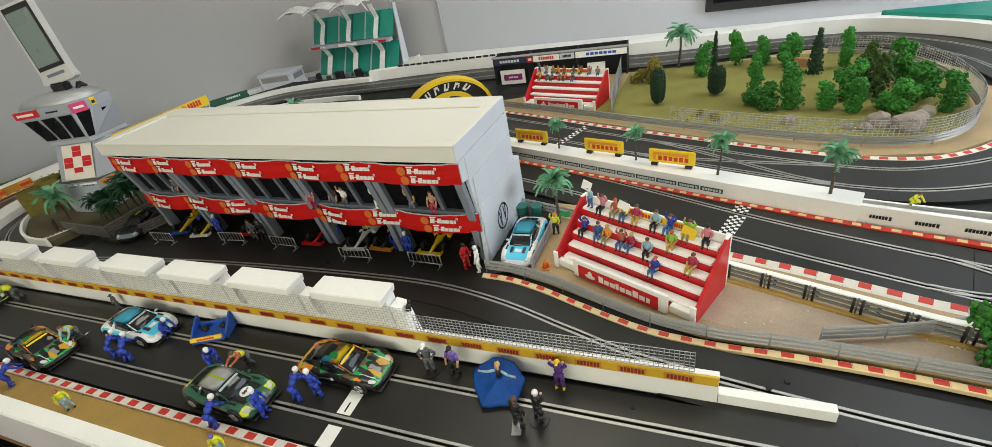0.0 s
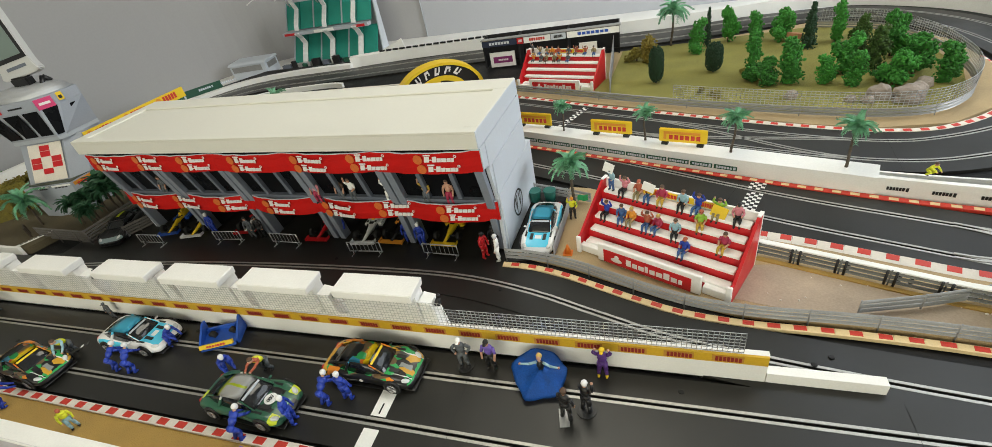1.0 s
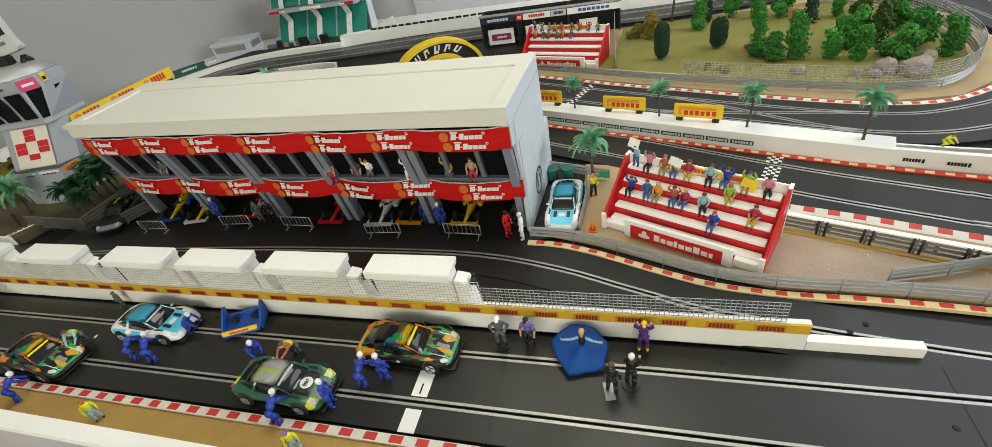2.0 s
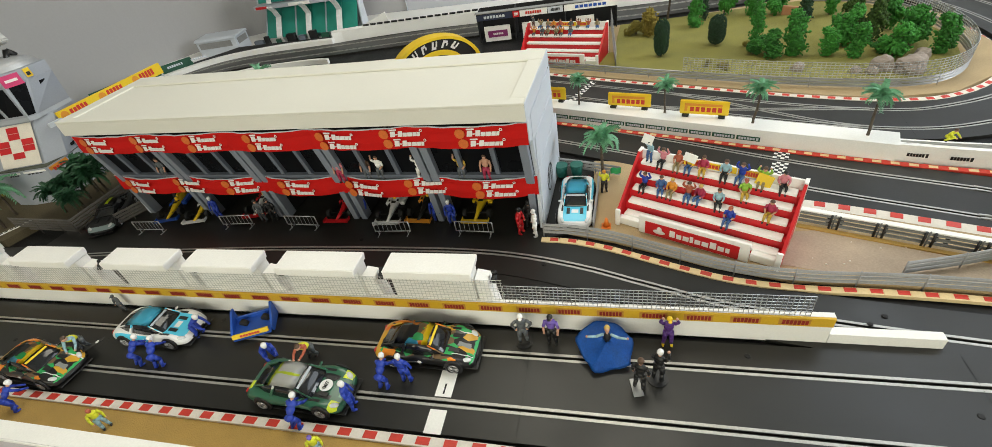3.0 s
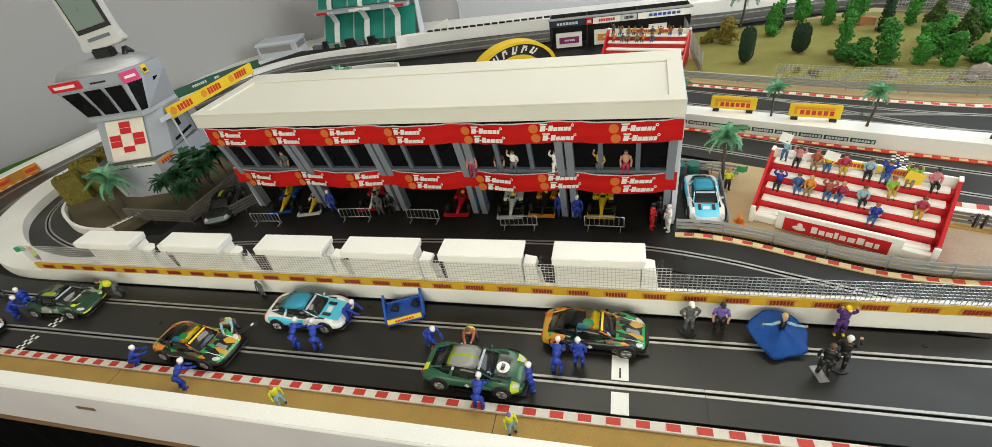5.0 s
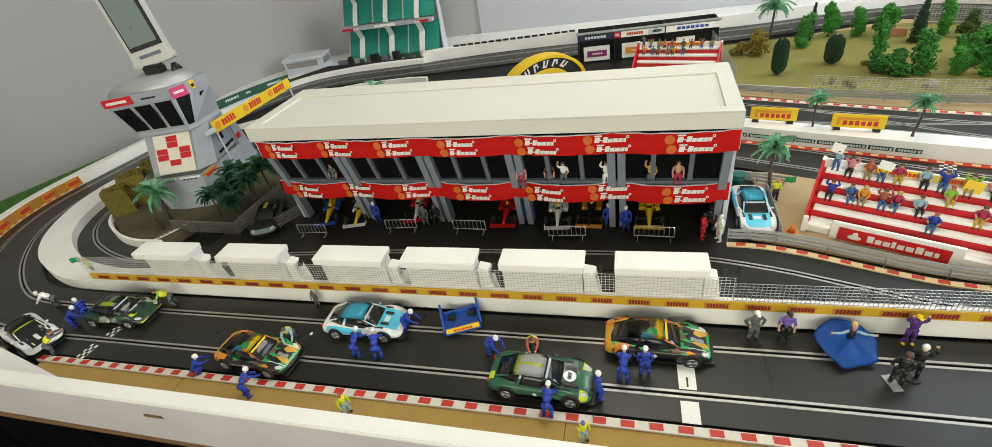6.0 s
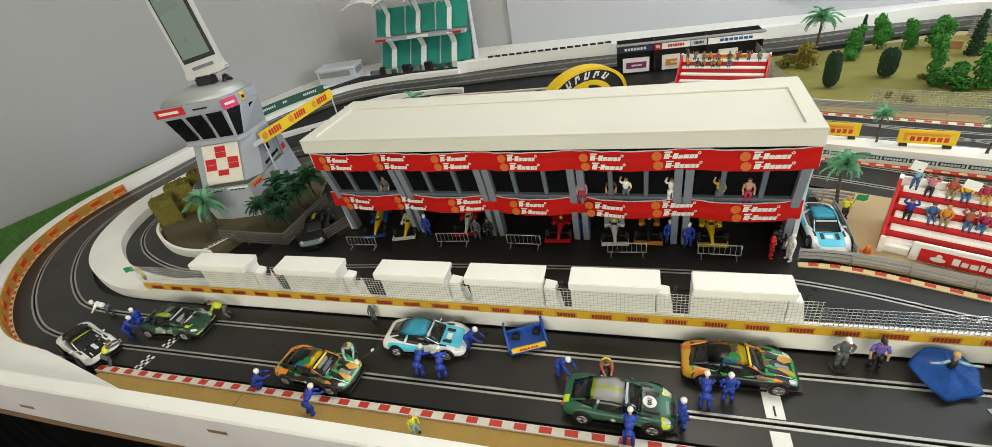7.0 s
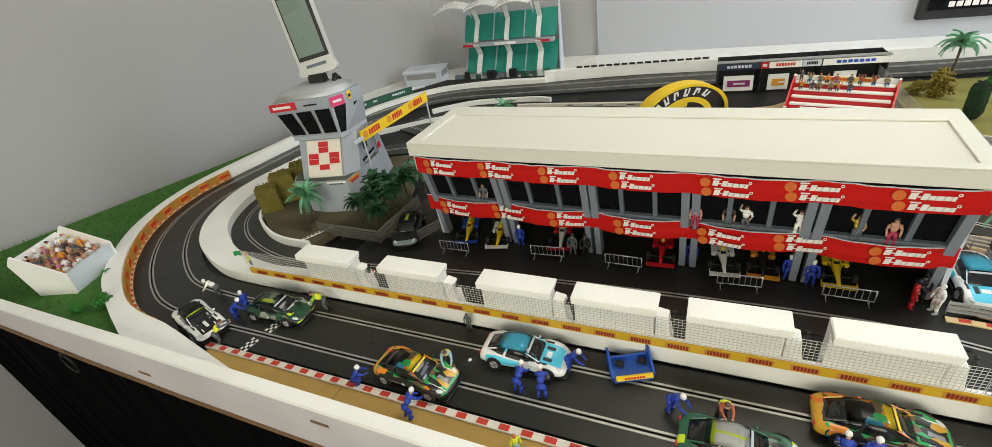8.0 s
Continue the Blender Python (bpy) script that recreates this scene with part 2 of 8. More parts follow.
def thing(name, m, label, category, group="", kind=""):
    ob = new(name)
    ob.matrix_basis = m
    ob.empty_display_size = 0.02
    return tagged(ob, label, category, group, kind)


def B():
    return bmesh.new()

# ---- room ----
LEFT_A, LEFT_B = Vector((-2.36, -1.3, 0)), Vector((-2.04, 2.20, 0))


def room():
    bm = B()
    box(bm, -3.4, 3.6, -2.6, 2.4, -0.86, -0.80)
    single("floor", bm, "floor", "dark carpeted floor below the layout table", "floor", kind="structure")
    bm = B()
    box(bm, -3.4, -0.46, -2.6, 2.4, 1.80, 1.86)
    box(bm, 2.52, 3.6, -2.6, 2.4, 1.80, 1.86)
    box(bm, -0.46, 2.52, -2.6, 0.39, 1.80, 1.86)
    box(bm, -0.46, 2.52, 1.92, 2.4, 1.80, 1.86)
    # second opening, added only to hold the overhead fill lamp
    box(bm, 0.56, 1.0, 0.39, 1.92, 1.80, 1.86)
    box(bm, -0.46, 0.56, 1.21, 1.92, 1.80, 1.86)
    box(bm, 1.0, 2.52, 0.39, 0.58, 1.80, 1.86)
    single("ceiling", bm, "ceiling", "white painted ceiling with a skylight opening and an added opening for a fill lamp", "ceiling", kind="structure")
    bm = B()
    box(bm, -0.86, 3.6, 2.20, 2.30, -0.8, 1.8)
    single("wall_north", bm, "wall2", "plain wall behind the layout, coloured pale bluish-grey for the light on it", "wall", kind="structure")
    bm = B()
    # room corner rounded off so that it shades softly in the camera's view
    line = dense([(-2.45, -2.55), (-2.36, -1.3), (-2.19, 0.2), (-2.12, 1.0), (-2.02, 1.62), (-1.78, 2.0), (-1.40, 2.15), (-0.86, 2.21)], 0.06)
    sweep(bm, line, [(0.0, -0.8), (0.0, 1.8), (0.1, 1.8), (0.1, -0.8)])
    single("wall_west", bm, "wall", "pale grey painted wall beside the layout, its corner rounded to fit the camera's view", "wall", kind="structure")
    # east and south walls, each with a window opening; the south one added for fill
    bm = B()
    box(bm, 3.45, 3.55, -2.5, -0.65, -0.8, 1.8)
    box(bm, 3.45, 3.55, 1.85, 2.25, -0.8, 1.8)
    box(bm, 3.45, 3.55, -0.65, 1.85, -0.8, 0.25)
    box(bm, 3.45, 3.55, -0.65, 1.85, 1.65, 1.8)
    single("wall_east", bm, "wall", "pale grey wall with a wide window opening", "wall", kind="structure")
    bm = B()
    box(bm, -3.3, -1.05, -2.55, -2.45, -0.8, 1.8)
    box(bm, 1.65, 3.5, -2.55, -2.45, -0.8, 1.8)
    box(bm, -1.05, 1.65, -2.55, -2.45, -0.8, 0.4)
    box(bm, -1.05, 1.65, -2.55, -2.45, 1.7, 1.8)
    single("wall_south", bm, "wall", "pale grey wall with a wide window opening", "wall", kind="structure")


room()

# ---- the layout's lines ----
FRONT = dense([(1.75, 0.031), (1.2, 0.031), (0.6, 0.031), (0, 0.031), (-0.6, 0.031), (-1.05, 0.031), (-1.20, 0.031), (-1.33, 0.041), (-1.415, 0.068), (-1.515, 0.127), (-1.595, 0.194), (-1.658, 0.266), (-1.702, 0.350), (-1.722, 0.44), (-1.715, 0.53),
               (-1.69, 0.66), (-1.655, 0.85), (-1.606, 1.07), (-1.495, 1.275), (-1.32, 1.405), (-1.0, 1.455), (-0.6, 1.51), (-0.2, 1.55), (0.3, 1.56), (0.7, 1.62),
               (0.95, 1.60), (1.11, 1.44), (1.17, 1.2), (1.15, 0.95), (1.04, 0.78), (0.87, 0.69), (0.70, 0.685), (0.37, 0.80), (-0.054, 0.975), (-0.45, 1.13), (-0.85, 1.20), (-1.15, 1.12)])
PIT = dense([(1.75, 0.10), (1.2, 0.10), (0.75, 0.118), (0.40, 0.165), (0.26, 0.205), (0.14, 0.245), (0.0, 0.272), (-0.2, 0.277), (-0.5, 0.270), (-0.8, 0.250), (-1.0, 0.228), (-1.10, 0.216), (-1.185, 0.213), (-1.256, 0.225), (-1.336, 0.252), (-1.405, 0.288), (-1.470, 0.349), (-1.505, 0.44), (-1.495, 0.57), (-1.43, 0.72), (-1.30, 0.83), (-1.10, 0.865), (-0.93, 0.80)])
MID = dense([(1.6, 0.02), (1.2, 0.235), (0.74, 0.405), (0.52, 0.49), (0.204, 0.635), (-0.15, 0.77), (-0.5, 0.86), (-0.85, 0.93), (-1.12, 0.99), (-1.36, 1.10)])
W, LANE = 0.079, 0.039


def road_mesh(name, line, z, lanes, w, label):
    """A track of dark plastic with a recessed slot and two metal rails for each lane."""
    prof, mis = [(-w, z - 0.006), (-w, z)], []
    for c in lanes:
        prof += [(c - 0.0016, z), (c - 0.0016, z - 0.004), (c + 0.0016, z - 0.004), (c + 0.0016, z)]
    prof += [(w, z), (w, z - 0.006)]
    bm = B()
    sweep(bm, line, prof, closed=True)
    road = single(name, bm, "track", label, "race track", kind="structure")
    for c in lanes:
        for s in (-1, 1):
            bm = B()
            o = c + s * 0.0040
            sweep(bm, line, [(o - 0.0018, z - 0.001), (o - 0.0018, z + 0.0005), (o + 0.0018, z + 0.0005), (o + 0.0018, z - 0.001)])
            part("rail", bm, "rail", road, "bright tinned conductor rail")
    return road


def table():
    bm = B()
    d = (LEFT_B - LEFT_A).normalized()
    at = lambda y: LEFT_A.x + (y - LEFT_A.y) / d.y * d.x + 0.002
    poly = [(at(-0.135), -0.135), (1.75, -0.135), (1.75, 1.75), (-1.5, 1.66), (-1.66, 1.45), (-1.76, 1.0), (-1.90, 0.70), (-2.17, 0.03)]
    prism(bm, poly, -0.03, -0.0065)
    single("table_top", bm, "board", "dark painted board that carries the whole race layout", "table top", kind="structure")
    bm = B()
    pts = [Vector((at(-0.14) + i * 0.02, -0.128 + 0.003 * math.sin(i * 1.1) + 0.002 * math.sin(i * 2.7), -0.8)) for i in range(int((1.75 - at(-0.14)) / 0.02))]
    sweep(bm, pts, [(-0.002, 0), (-0.002, 0.756), (0.002, 0.756), (0.002, 0)])
    single("table_skirt", bm, "cloth", "black cloth hanging from the table edge", "cloth", kind="structure")


table()
# added shelf, set low so tribune and hut fit the camera's view
bm = B()
box(bm, -2.05, 1.75, 1.76, 2.199, -0.09, -0.06)
single("shelf", bm, "white", "white lower shelf added behind the layout, its height fitted to the camera's view", "shelf", kind="structure")
bm = B()
prism(bm, [(-2.05, 1.30), (-1.70, 1.30), (-1.55, 1.7595), (-2.05, 1.7595)], -0.09, -0.06)
single("shelf", bm, "white", "white lower shelf added beside the layout, its height fitted to the camera's view", "shelf", kind="structure")
road_mesh("road", FRONT, 0.0, (-LANE, LANE), W, "black plastic two-lane slot track with bright rails")
road_mesh("road", PIT, -0.001, (0.0,), 0.047, "black plastic pit lane track with bright rails")
road_mesh("road", MID, -0.0005, (-LANE, LANE), W, "black plastic two-lane slot track with bright rails")
bm = B()
prism(bm, [(-1.05, 0.12), (0.5, 0.12), (0.30, 0.24), (0.08, 0.31), (0.16, 0.34), (0.12, 0.56), (-0.95, 0.62), (-1.02, 0.33)], -0.0062, -0.0025)
single("pavement", bm, "track", "black pit apron in front of the garages", "pavement", kind="structure")


def slab(name, poly, z0, z1, m, label, category, smooth_line=True, side=None):
    bm = B()
    pts = dense(poly + [poly[0]], 0.04)[:-1] if smooth_line else [Vector((*p, 0)) for p in poly]
    prism(bm, [(p.x, p.y) for p in pts], z0, z1, 0, 1 if side else None)
    return single(name, bm, [m, side] if side else m, label, category, kind="structure")


# sand strip along the front kerb
bm = B()
box(bm, -1.12, 1.75, -0.1180, -0.0662, -0.006, -0.001)
single("ground", bm, "sand", "yellow sand strip beside the front kerb", "sand", kind="structure")
# stand island, oval, shoulders
slab("ground", [(0.092, 0.335), (0.20, 0.305), (0.34, 0.252), (0.44, 0.225), (0.62, 0.215), (0.95, 0.175), (1.3, 0.14), (1.3, 0.14), (0.80, 0.300), (0.52, 0.395), (0.33, 0.49), (0.20, 0.545), (0.16, 0.55), (0.165, 0.34)],
     -0.006, 0.003, "dust", "pale sandy ground of the grandstand island", "sand", False)
slab("ground", [(0.40, 0.262), (0.50, 0.238), (0.62, 0.226), (0.80, 0.205), (0.95, 0.185), (0.74, 0.255), (0.62, 0.292), (0.50, 0.330), (0.45, 0.325), (0.415, 0.29)], 0.0, 0.0034, "pale_sand", "pale pinkish patch of sand on the grandstand island", "sand")
OVAL = [(-0.14, 1.135), (0.05, 1.065), (0.27, 0.975), (0.56, 0.872), (0.76, 0.815), (0.87, 0.825), (0.95, 0.90), (1.0, 1.05), (0.99, 1.24), (0.92, 1.40), (0.78, 1.47), (0.45, 1.43), (0.22, 1.40), (0.2, 1.15)]
slab("ground", [(x + 0.0, y) for x, y in ((-0.3, 1.16), (0.03, 1.035), (0.40, 0.885), (0.64, 0.795), (0.75, 0.765), (0.88, 0.775), (1.0, 0.86), (1.065, 1.03), (1.06, 1.25), (0.98, 1.44), (0.8, 1.53), (0.45, 1.44), (0.1, 1.40), (-0.10, 1.22))],
     -0.006, 0.004, "verge", "tan sandy verge round the wooded oval", "sand", False)
slab("ground", OVAL, 0.0, 0.008, "grass", "dry yellow-green grass mat under the model trees", "grass", False)
# island under the tower
ISLE = [(-1.14, 0.268), (-1.242, 0.272), (-1.32, 0.298), (-1.40, 0.350), (-1.442, 0.42), (-1.445, 0.50), (-1.42, 0.60), (-1.33, 0.72), (-1.17, 0.775), (-1.09, 0.72), (-1.03, 0.55), (-0.955, 0.44), (-0.94, 0.345), (-1.12, 0.335)]
slab("ground", ISLE, -0.006, 0.012, "brown", "brown earth of the control tower island", "earth", False)

# ---- barriers ----
def wall_line(name, line, prof, m, label, category="barrier", mis=None):
    bm = B()
    sweep(bm, line, prof, mis=mis)
    return single(name, bm, m, label, category, kind="structure")


def straight(a, b, n=2):
    return [Vector((*a, 0)).lerp(Vector((*b, 0)), i / (n - 1)) for i in range(n)]


# front fascia, its lower edge rising towards the left corner
EDGE = ((-2.15, -0.016), (-1.80, -0.026), (-1.45, -0.044), (-1.15, -0.054), (-0.80, -0.057), (-0.2, -0.058), (1.75, -0.058))


def upright(bm, poly, y0, y1):
    """A slab with an outline in x and z, from y0 to y1."""
    prism(bm, poly, y0, y1)
    bmesh.ops.transform(bm, matrix=Matrix(((1, 0, 0, 0), (0, 0, 1, 0), (0, 1, 0, 0), (0, 0, 0, 1))), verts=bm.verts[:])


bm = B()
upright(bm, list(EDGE) + [(1.75, 0.048), (-2.15, 0.048)], -0.1400, -0.1182)
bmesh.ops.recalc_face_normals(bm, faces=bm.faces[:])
# faces looking to -y get the lilac-grey that stands for their shade
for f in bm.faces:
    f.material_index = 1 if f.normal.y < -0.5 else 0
single("fascia", bm, ["white", "lilac"], "white board barrier along the table edge, its front coloured lilac-grey for shade", "barrier", kind="structure")
bm = B()
box(bm, -2.15, 1.75, -0.1420, -0.1402, 0.0430, 0.0486)
bevelled(bm, 0.0008)
single("trim", bm, "white", "thin white lip along the top of the fascia", "trim", kind="structure")
bm = B()
upright(bm, [(x, z - 0.0002) for x, z in EDGE] + [(x, z - 0.011 - 0.004 * math.sin(x * 3)) for x, z in reversed(EDGE)], -0.1425, -0.1300)
single("trim", bm, "wood", "raw wooden edge strip below the white fascia", "trim", kind="structure")
# outer ring of the left curve
i0 = min(range(len(FRONT)), key=lambda i: (FRONT[i] - Vector((-1.10, 0.031, 0))).length)
i1 = min(range(len(FRONT)), key=lambda i: (FRONT[i] - Vector((-1.64, 0.98, 0))).length)
i2 = min(range(len(FRONT)), key=lambda i: (FRONT[i] - Vector((-1.70, 0.60, 0))).length)
OUT = FRONT[i0:i1]
RING_OUT = dense([(-1.10, -0.1180), (-1.20, -0.1180), (-1.277, -0.1180), (-1.344, -0.096), (-1.45, -0.053), (-1.575, 0.009), (-1.673, 0.093), (-1.761, 0.199), (-1.815, 0.32), (-1.838, 0.45), (-1.825, 0.60), (-1.785, 0.80), (-1.745, 1.0)], 0.04)
bm = B()
inner = offset(OUT, W + 0.010)
prism(bm, [(-0.95, -0.1180), (-1.16, -0.0735), (-1.24, -0.058)] + [(p.x, p.y) for p in inner if p.x < -1.29] + [(p.x, p.y) for p in reversed(RING_OUT)], -0.006, 0.032)
single("curve_wall", bm, "white", "broad white foam wall round the outside of the curve", "barrier", kind="structure")
AD = FRONT[i0 + 6:i2]
bm = B()
sweep(bm, AD, [(W + 0.0065, 0.001), (W + 0.0065, 0.028), (W + 0.0095, 0.028), (W + 0.0095, 0.001)])
single("advert_strip", bm, "ambers", "amber advertising strip on the curve wall", "advert strip", kind="structure")
# white infill between the curve and the pit loop
BAND_OUT = dense([(-0.99, 0.1205), (-1.10, 0.1205), (-1.185, 0.1205), (-1.289, 0.126), (-1.397, 0.160), (-1.485, 0.208), (-1.565, 0.290), (-1.618, 0.400), (-1.634, 0.518), (-1.605, 0.68), (-1.56, 0.86)], 0.03)
BAND_IN = dense([(-0.99, 0.172), (-1.10, 0.168), (-1.167, 0.166), (-1.271, 0.182), (-1.352, 0.210), (-1.432, 0.258), (-1.492, 0.315), (-1.535, 0.399), (-1.552, 0.487), (-1.545, 0.60), (-1.50, 0.74), (-1.47, 0.82)], 0.03)
bm = B()
prism(bm, [(p.x, p.y) for p in BAND_OUT] + [(p.x, p.y) for p in reversed(BAND_IN)], -0.006, 0.020)
single("infill", bm, "white", "flat white foam infill between the two curves", "infill", kind="structure")
# pit wall with its advert band
bm = B()
box(bm, -1.185, 0.452, 0.120, 0.1275, -0.006, 0.046)
single("pit_wall", bm, "white", "white pit wall of foam board", "pit wall", kind="structure")
bm = B()
box(bm, 0.453, 0.572, 0.120, 0.132, -0.006, 0.015)
single("pit_wall", bm, "white", "low white end of the pit wall", "pit wall", kind="structure")
bm = B()
box(bm, -1.18, 0.451, 0.1165, 0.1195, 0.032, 0.0465)
single("advert_strip", bm, "gold", "yellow advertising strip along the pit wall", "advert strip", kind="structure")

# mid wall with signs
MW = dense([(1.3, 0.29), (0.82, 0.462), (0.70, 0.512), (0.53, 0.572), (0.30, 0.655), (0.02, 0.757), (-0.3, 0.87)])
im = min(range(len(MW)), key=lambda i: abs(MW[i].x - 0.665))
wall_line("mid_wall", MW[im:], [(0.0, -0.006), (0.0, 0.034), (-0.046, 0.034), (-0.046, -0.006)], "white", "white dividing wall between the two straights")
THIN = dense([(1.3, 0.312), (0.93, 0.452), (0.822, 0.489), (0.746, 0.509), (0.662, 0.533), (0.648, 0.5385)])
wall_line("mid_wall", THIN, [(0.0, -0.006), (0.0, 0.031), (-0.009, 0.031), (-0.009, -0.006)], "white", "thin white end of the dividing wall")
wall_line("track_edging", dense([(0.655, 0.603), (0.673, 0.597), (0.769, 0.573), (0.852, 0.557), (1.0, 0.53), (1.2, 0.49)]), [(0.0, -0.006), (0.0, 0.008), (-0.005, 0.008), (-0.005, -0.006)], "white", "low white edging behind the dividing wall", "edging")
# back wall of the layout
BW = dense([(-0.95, 1.560), (-0.86, 1.585), (-0.5, 1.635), (0.2, 1.66), (0.55, 1.69), (0.8, 1.735), (1.0, 1.70), (1.2, 1.52), (1.27, 1.25), (1.25, 0.95)])
wall_line("back_wall", BW, [(0.0, -0.006), (0.0, 0.037), (0.03, 0.039), (0.03, -0.006)], "white", "white outer wall of the back straight")
OL = dense([(-1.745, 0.93), (-1.70, 1.05), (-1.644, 1.202), (-1.601, 1.280), (-1.551, 1.354), (-1.472, 1.441), (-1.369, 1.497), (-1.171, 1.550), (-0.945, 1.565)])
wall_line("outer_wall", OL, [(-0.026, -0.006), (-0.026, 0.017), (0.0, 0.018), (0.0, -0.006)], "white", "low white outer wall at the back curve")


# ---- lettering stand-ins and signs ----
def bars(bm, x, y, z, w, h, n, seed=1, mi=0, d=0.0006, gap=0.22, slant=0.0):
    """A word as plain bars: n blocks of letter size, w wide in all, standing on a face that looks to -y."""
    rnd = random.Random(seed)
    p = w / n
    for i in range(n):
        k = rnd.choice((1.0, 1.0, 1.0, 0.93))
        x0 = x + i * p + p * gap / 2
        vs = box(bm, x0, x0 + p * (1 - gap), y - d, y, z, z + h * k, mi)
        for v in vs:
            v.co.x += (v.co.z - z) * slant


# ---- pit building ----
ANG = -2.41
BLD = pose(-0.8397, 0.3860, 0, 0, 0, ANG)
BL, BD, BAYS = 0.920, 0.168, 5
BAY_X = (0.004, 0.186, 0.372, 0.551, 0.733, 0.915)
M["bwhite"] = mat("banner_white_ink", (0.80, 0.76, 0.74), 0.6, var=0.05, scale=90, bump=0.05)
M["bgold"] = mat("banner_orange_ink", (0.63, 0.14, 0.02), 0.6, var=0.15, scale=90, bump=0.05)
M["fabric"] = mat("red_banner_fabric", (0.52, 0.010, 0.008), 0.75, var=0.10, scale=45, bump=0.25, fine=900, spec=0.15)
# darker than the end panels: the shaded front is put into the colour
M["pier"] = mat("pillar_shade_grey", (0.22, 0.245, 0.295), 0.5, var=0.08, scale=20, bump=0.06)
# near-black: the shade inside the garages is put into this colour
M["dark"] = mat("garage_shade_paint", (0.010, 0.010, 0.011), 0.8, var=0.2, scale=20, bump=0.1)


def bay_share(x):
    """0 at a pier, 1 in the middle of a bay."""
    for a, b in zip(BAY_X, BAY_X[1:]):
        if x <= b:
            u = min(1.0, max(0.0, (x - a) / (b - a)))
            return 1 - (2 * u - 1) ** 2
    return 0.0


WORDS = (0.047, 0.1745, 0.3030, 0.4350, 0.5815, 0.6990, 0.8270)


LETTERS = ((0.0, 0.155, 0.0, 1.0), (0.165, 0.235, 0.32, 0.50), (0.25, 0.385, 0.0, 1.0), (0.40, 0.525, 0.0, 0.70), (0.54, 0.695, 0.0, 0.70), (0.71, 0.83, 0.0, 0.70), (0.845, 0.93, 0.0, 0.70))


def letter_bars(ban, m, w, h, seed):
    """One bold slanted word of seven plain blocks: a tall first one, a dash, then a tall and four low ones."""
    rnd = random.Random(seed)
    for a, b, z0, z1 in LETTERS:
        bm = B()
        for v in box(bm, w * a, w * b, -0.0006, 0, h * z0, h * z1 * rnd.uniform(0.96, 1.0)):
            v.co.x += v.co.z * 0.22
        part("letter_bar", bm, "bwhite", ban, m=m)


def banner(t, x0, x1, y, z0, z1, amp, sag, shift, label):
    n = 72
    bulge = lambda x: y - amp * bay_share(x)
    dip = lambda x: -sag * bay_share(x)
    pts = [Vector((x0 + (x1 - x0) * i / n, bulge(x0 + (x1 - x0) * i / n), dip(x0 + (x1 - x0) * i / n) + 0.0006 * math.sin(i * 1.7) + 0.0003 * math.sin(i * 4.1))) for i in range(n + 1)]
    bm = B()
    sweep(bm, pts, [(0, z0), (-0.0007, z0 + (z1 - z0) * 0.35), (0.0006, z0 + (z1 - z0) * 0.7), (0, z1), (0.0016, z1), (0.0016, z0)])
    ban = part("banner", bm, "fabric", t, label)
    bm = B()
    sweep(bm, pts, [(-0.0002, z1 + 0.0002), (-0.0002, z1 + 0.0012), (0.0022, z1 + 0.0012), (0.0022, z1 + 0.0002)])
    part("hem", bm, "pgrey", ban, "thin pale hem")
    h = z1 - z0
    for i, wx in enumerate(WORDS):
        for r in range(2):
            zc = z0 + h * (0.62 - 0.47 * r)
            xx = wx + 0.003 * r + shift
            ang = math.degrees(math.atan2(bulge(xx + 0.052) - bulge(xx - 0.012), 0.064))
            mm = pose(xx, min(bulge(xx), bulge(xx + 0.026), bulge(xx + 0.05)) - 0.0020, zc + dip(xx + 0.02), 0, 0, ang)
            letter_bars(ban, mm, 0.054, h * 0.27, i * 2 + r)
            bm = B()
            box(bm, 0.001, 0.013, -0.0006, 0, h * 0.30, h * 0.36)
            part("small_word_bar", bm, "bwhite", ban, m=mm)
            bm = B()
            for q in range(10):
                a0, a1 = 2 * math.pi * q / 10, 2 * math.pi * (q + 1) / 10
                tube(bm, (0.0535 + 0.0019 * math.cos(a0), -0.0003, h * 0.26 + 0.0019 * math.sin(a0)), (0.0535 + 0.0019 * math.cos(a1), -0.0003, h * 0.26 + 0.0019 * math.sin(a1)), 0.0007, n=4, caps=False)
            part("ring_mark", bm, "bwhite", ban, m=mm)
            bm = B()
            tube(bm, (-0.0105, 0.0003, h * 0.13), (-0.0105, -0.0007, h * 0.13), h * 0.22, n=14)
            part("round_emblem", bm, "bgold", ban, m=mm)


def leaned(bm, z0, z1, y0, y1):
    """Slides everything back or forth so that y = 0 lies on the line from (y0, z0) to (y1, z1)."""
    for v in bm.verts:
        v.co.y += y0 + (y1 - y0) * (v.co.z - z0) / (z1 - z0)


FRONT_UP = (0.100, 0.190, -0.0075, -0.0290)
FRONT_LOW = (0.0, 0.0698, 0.0, -0.010)


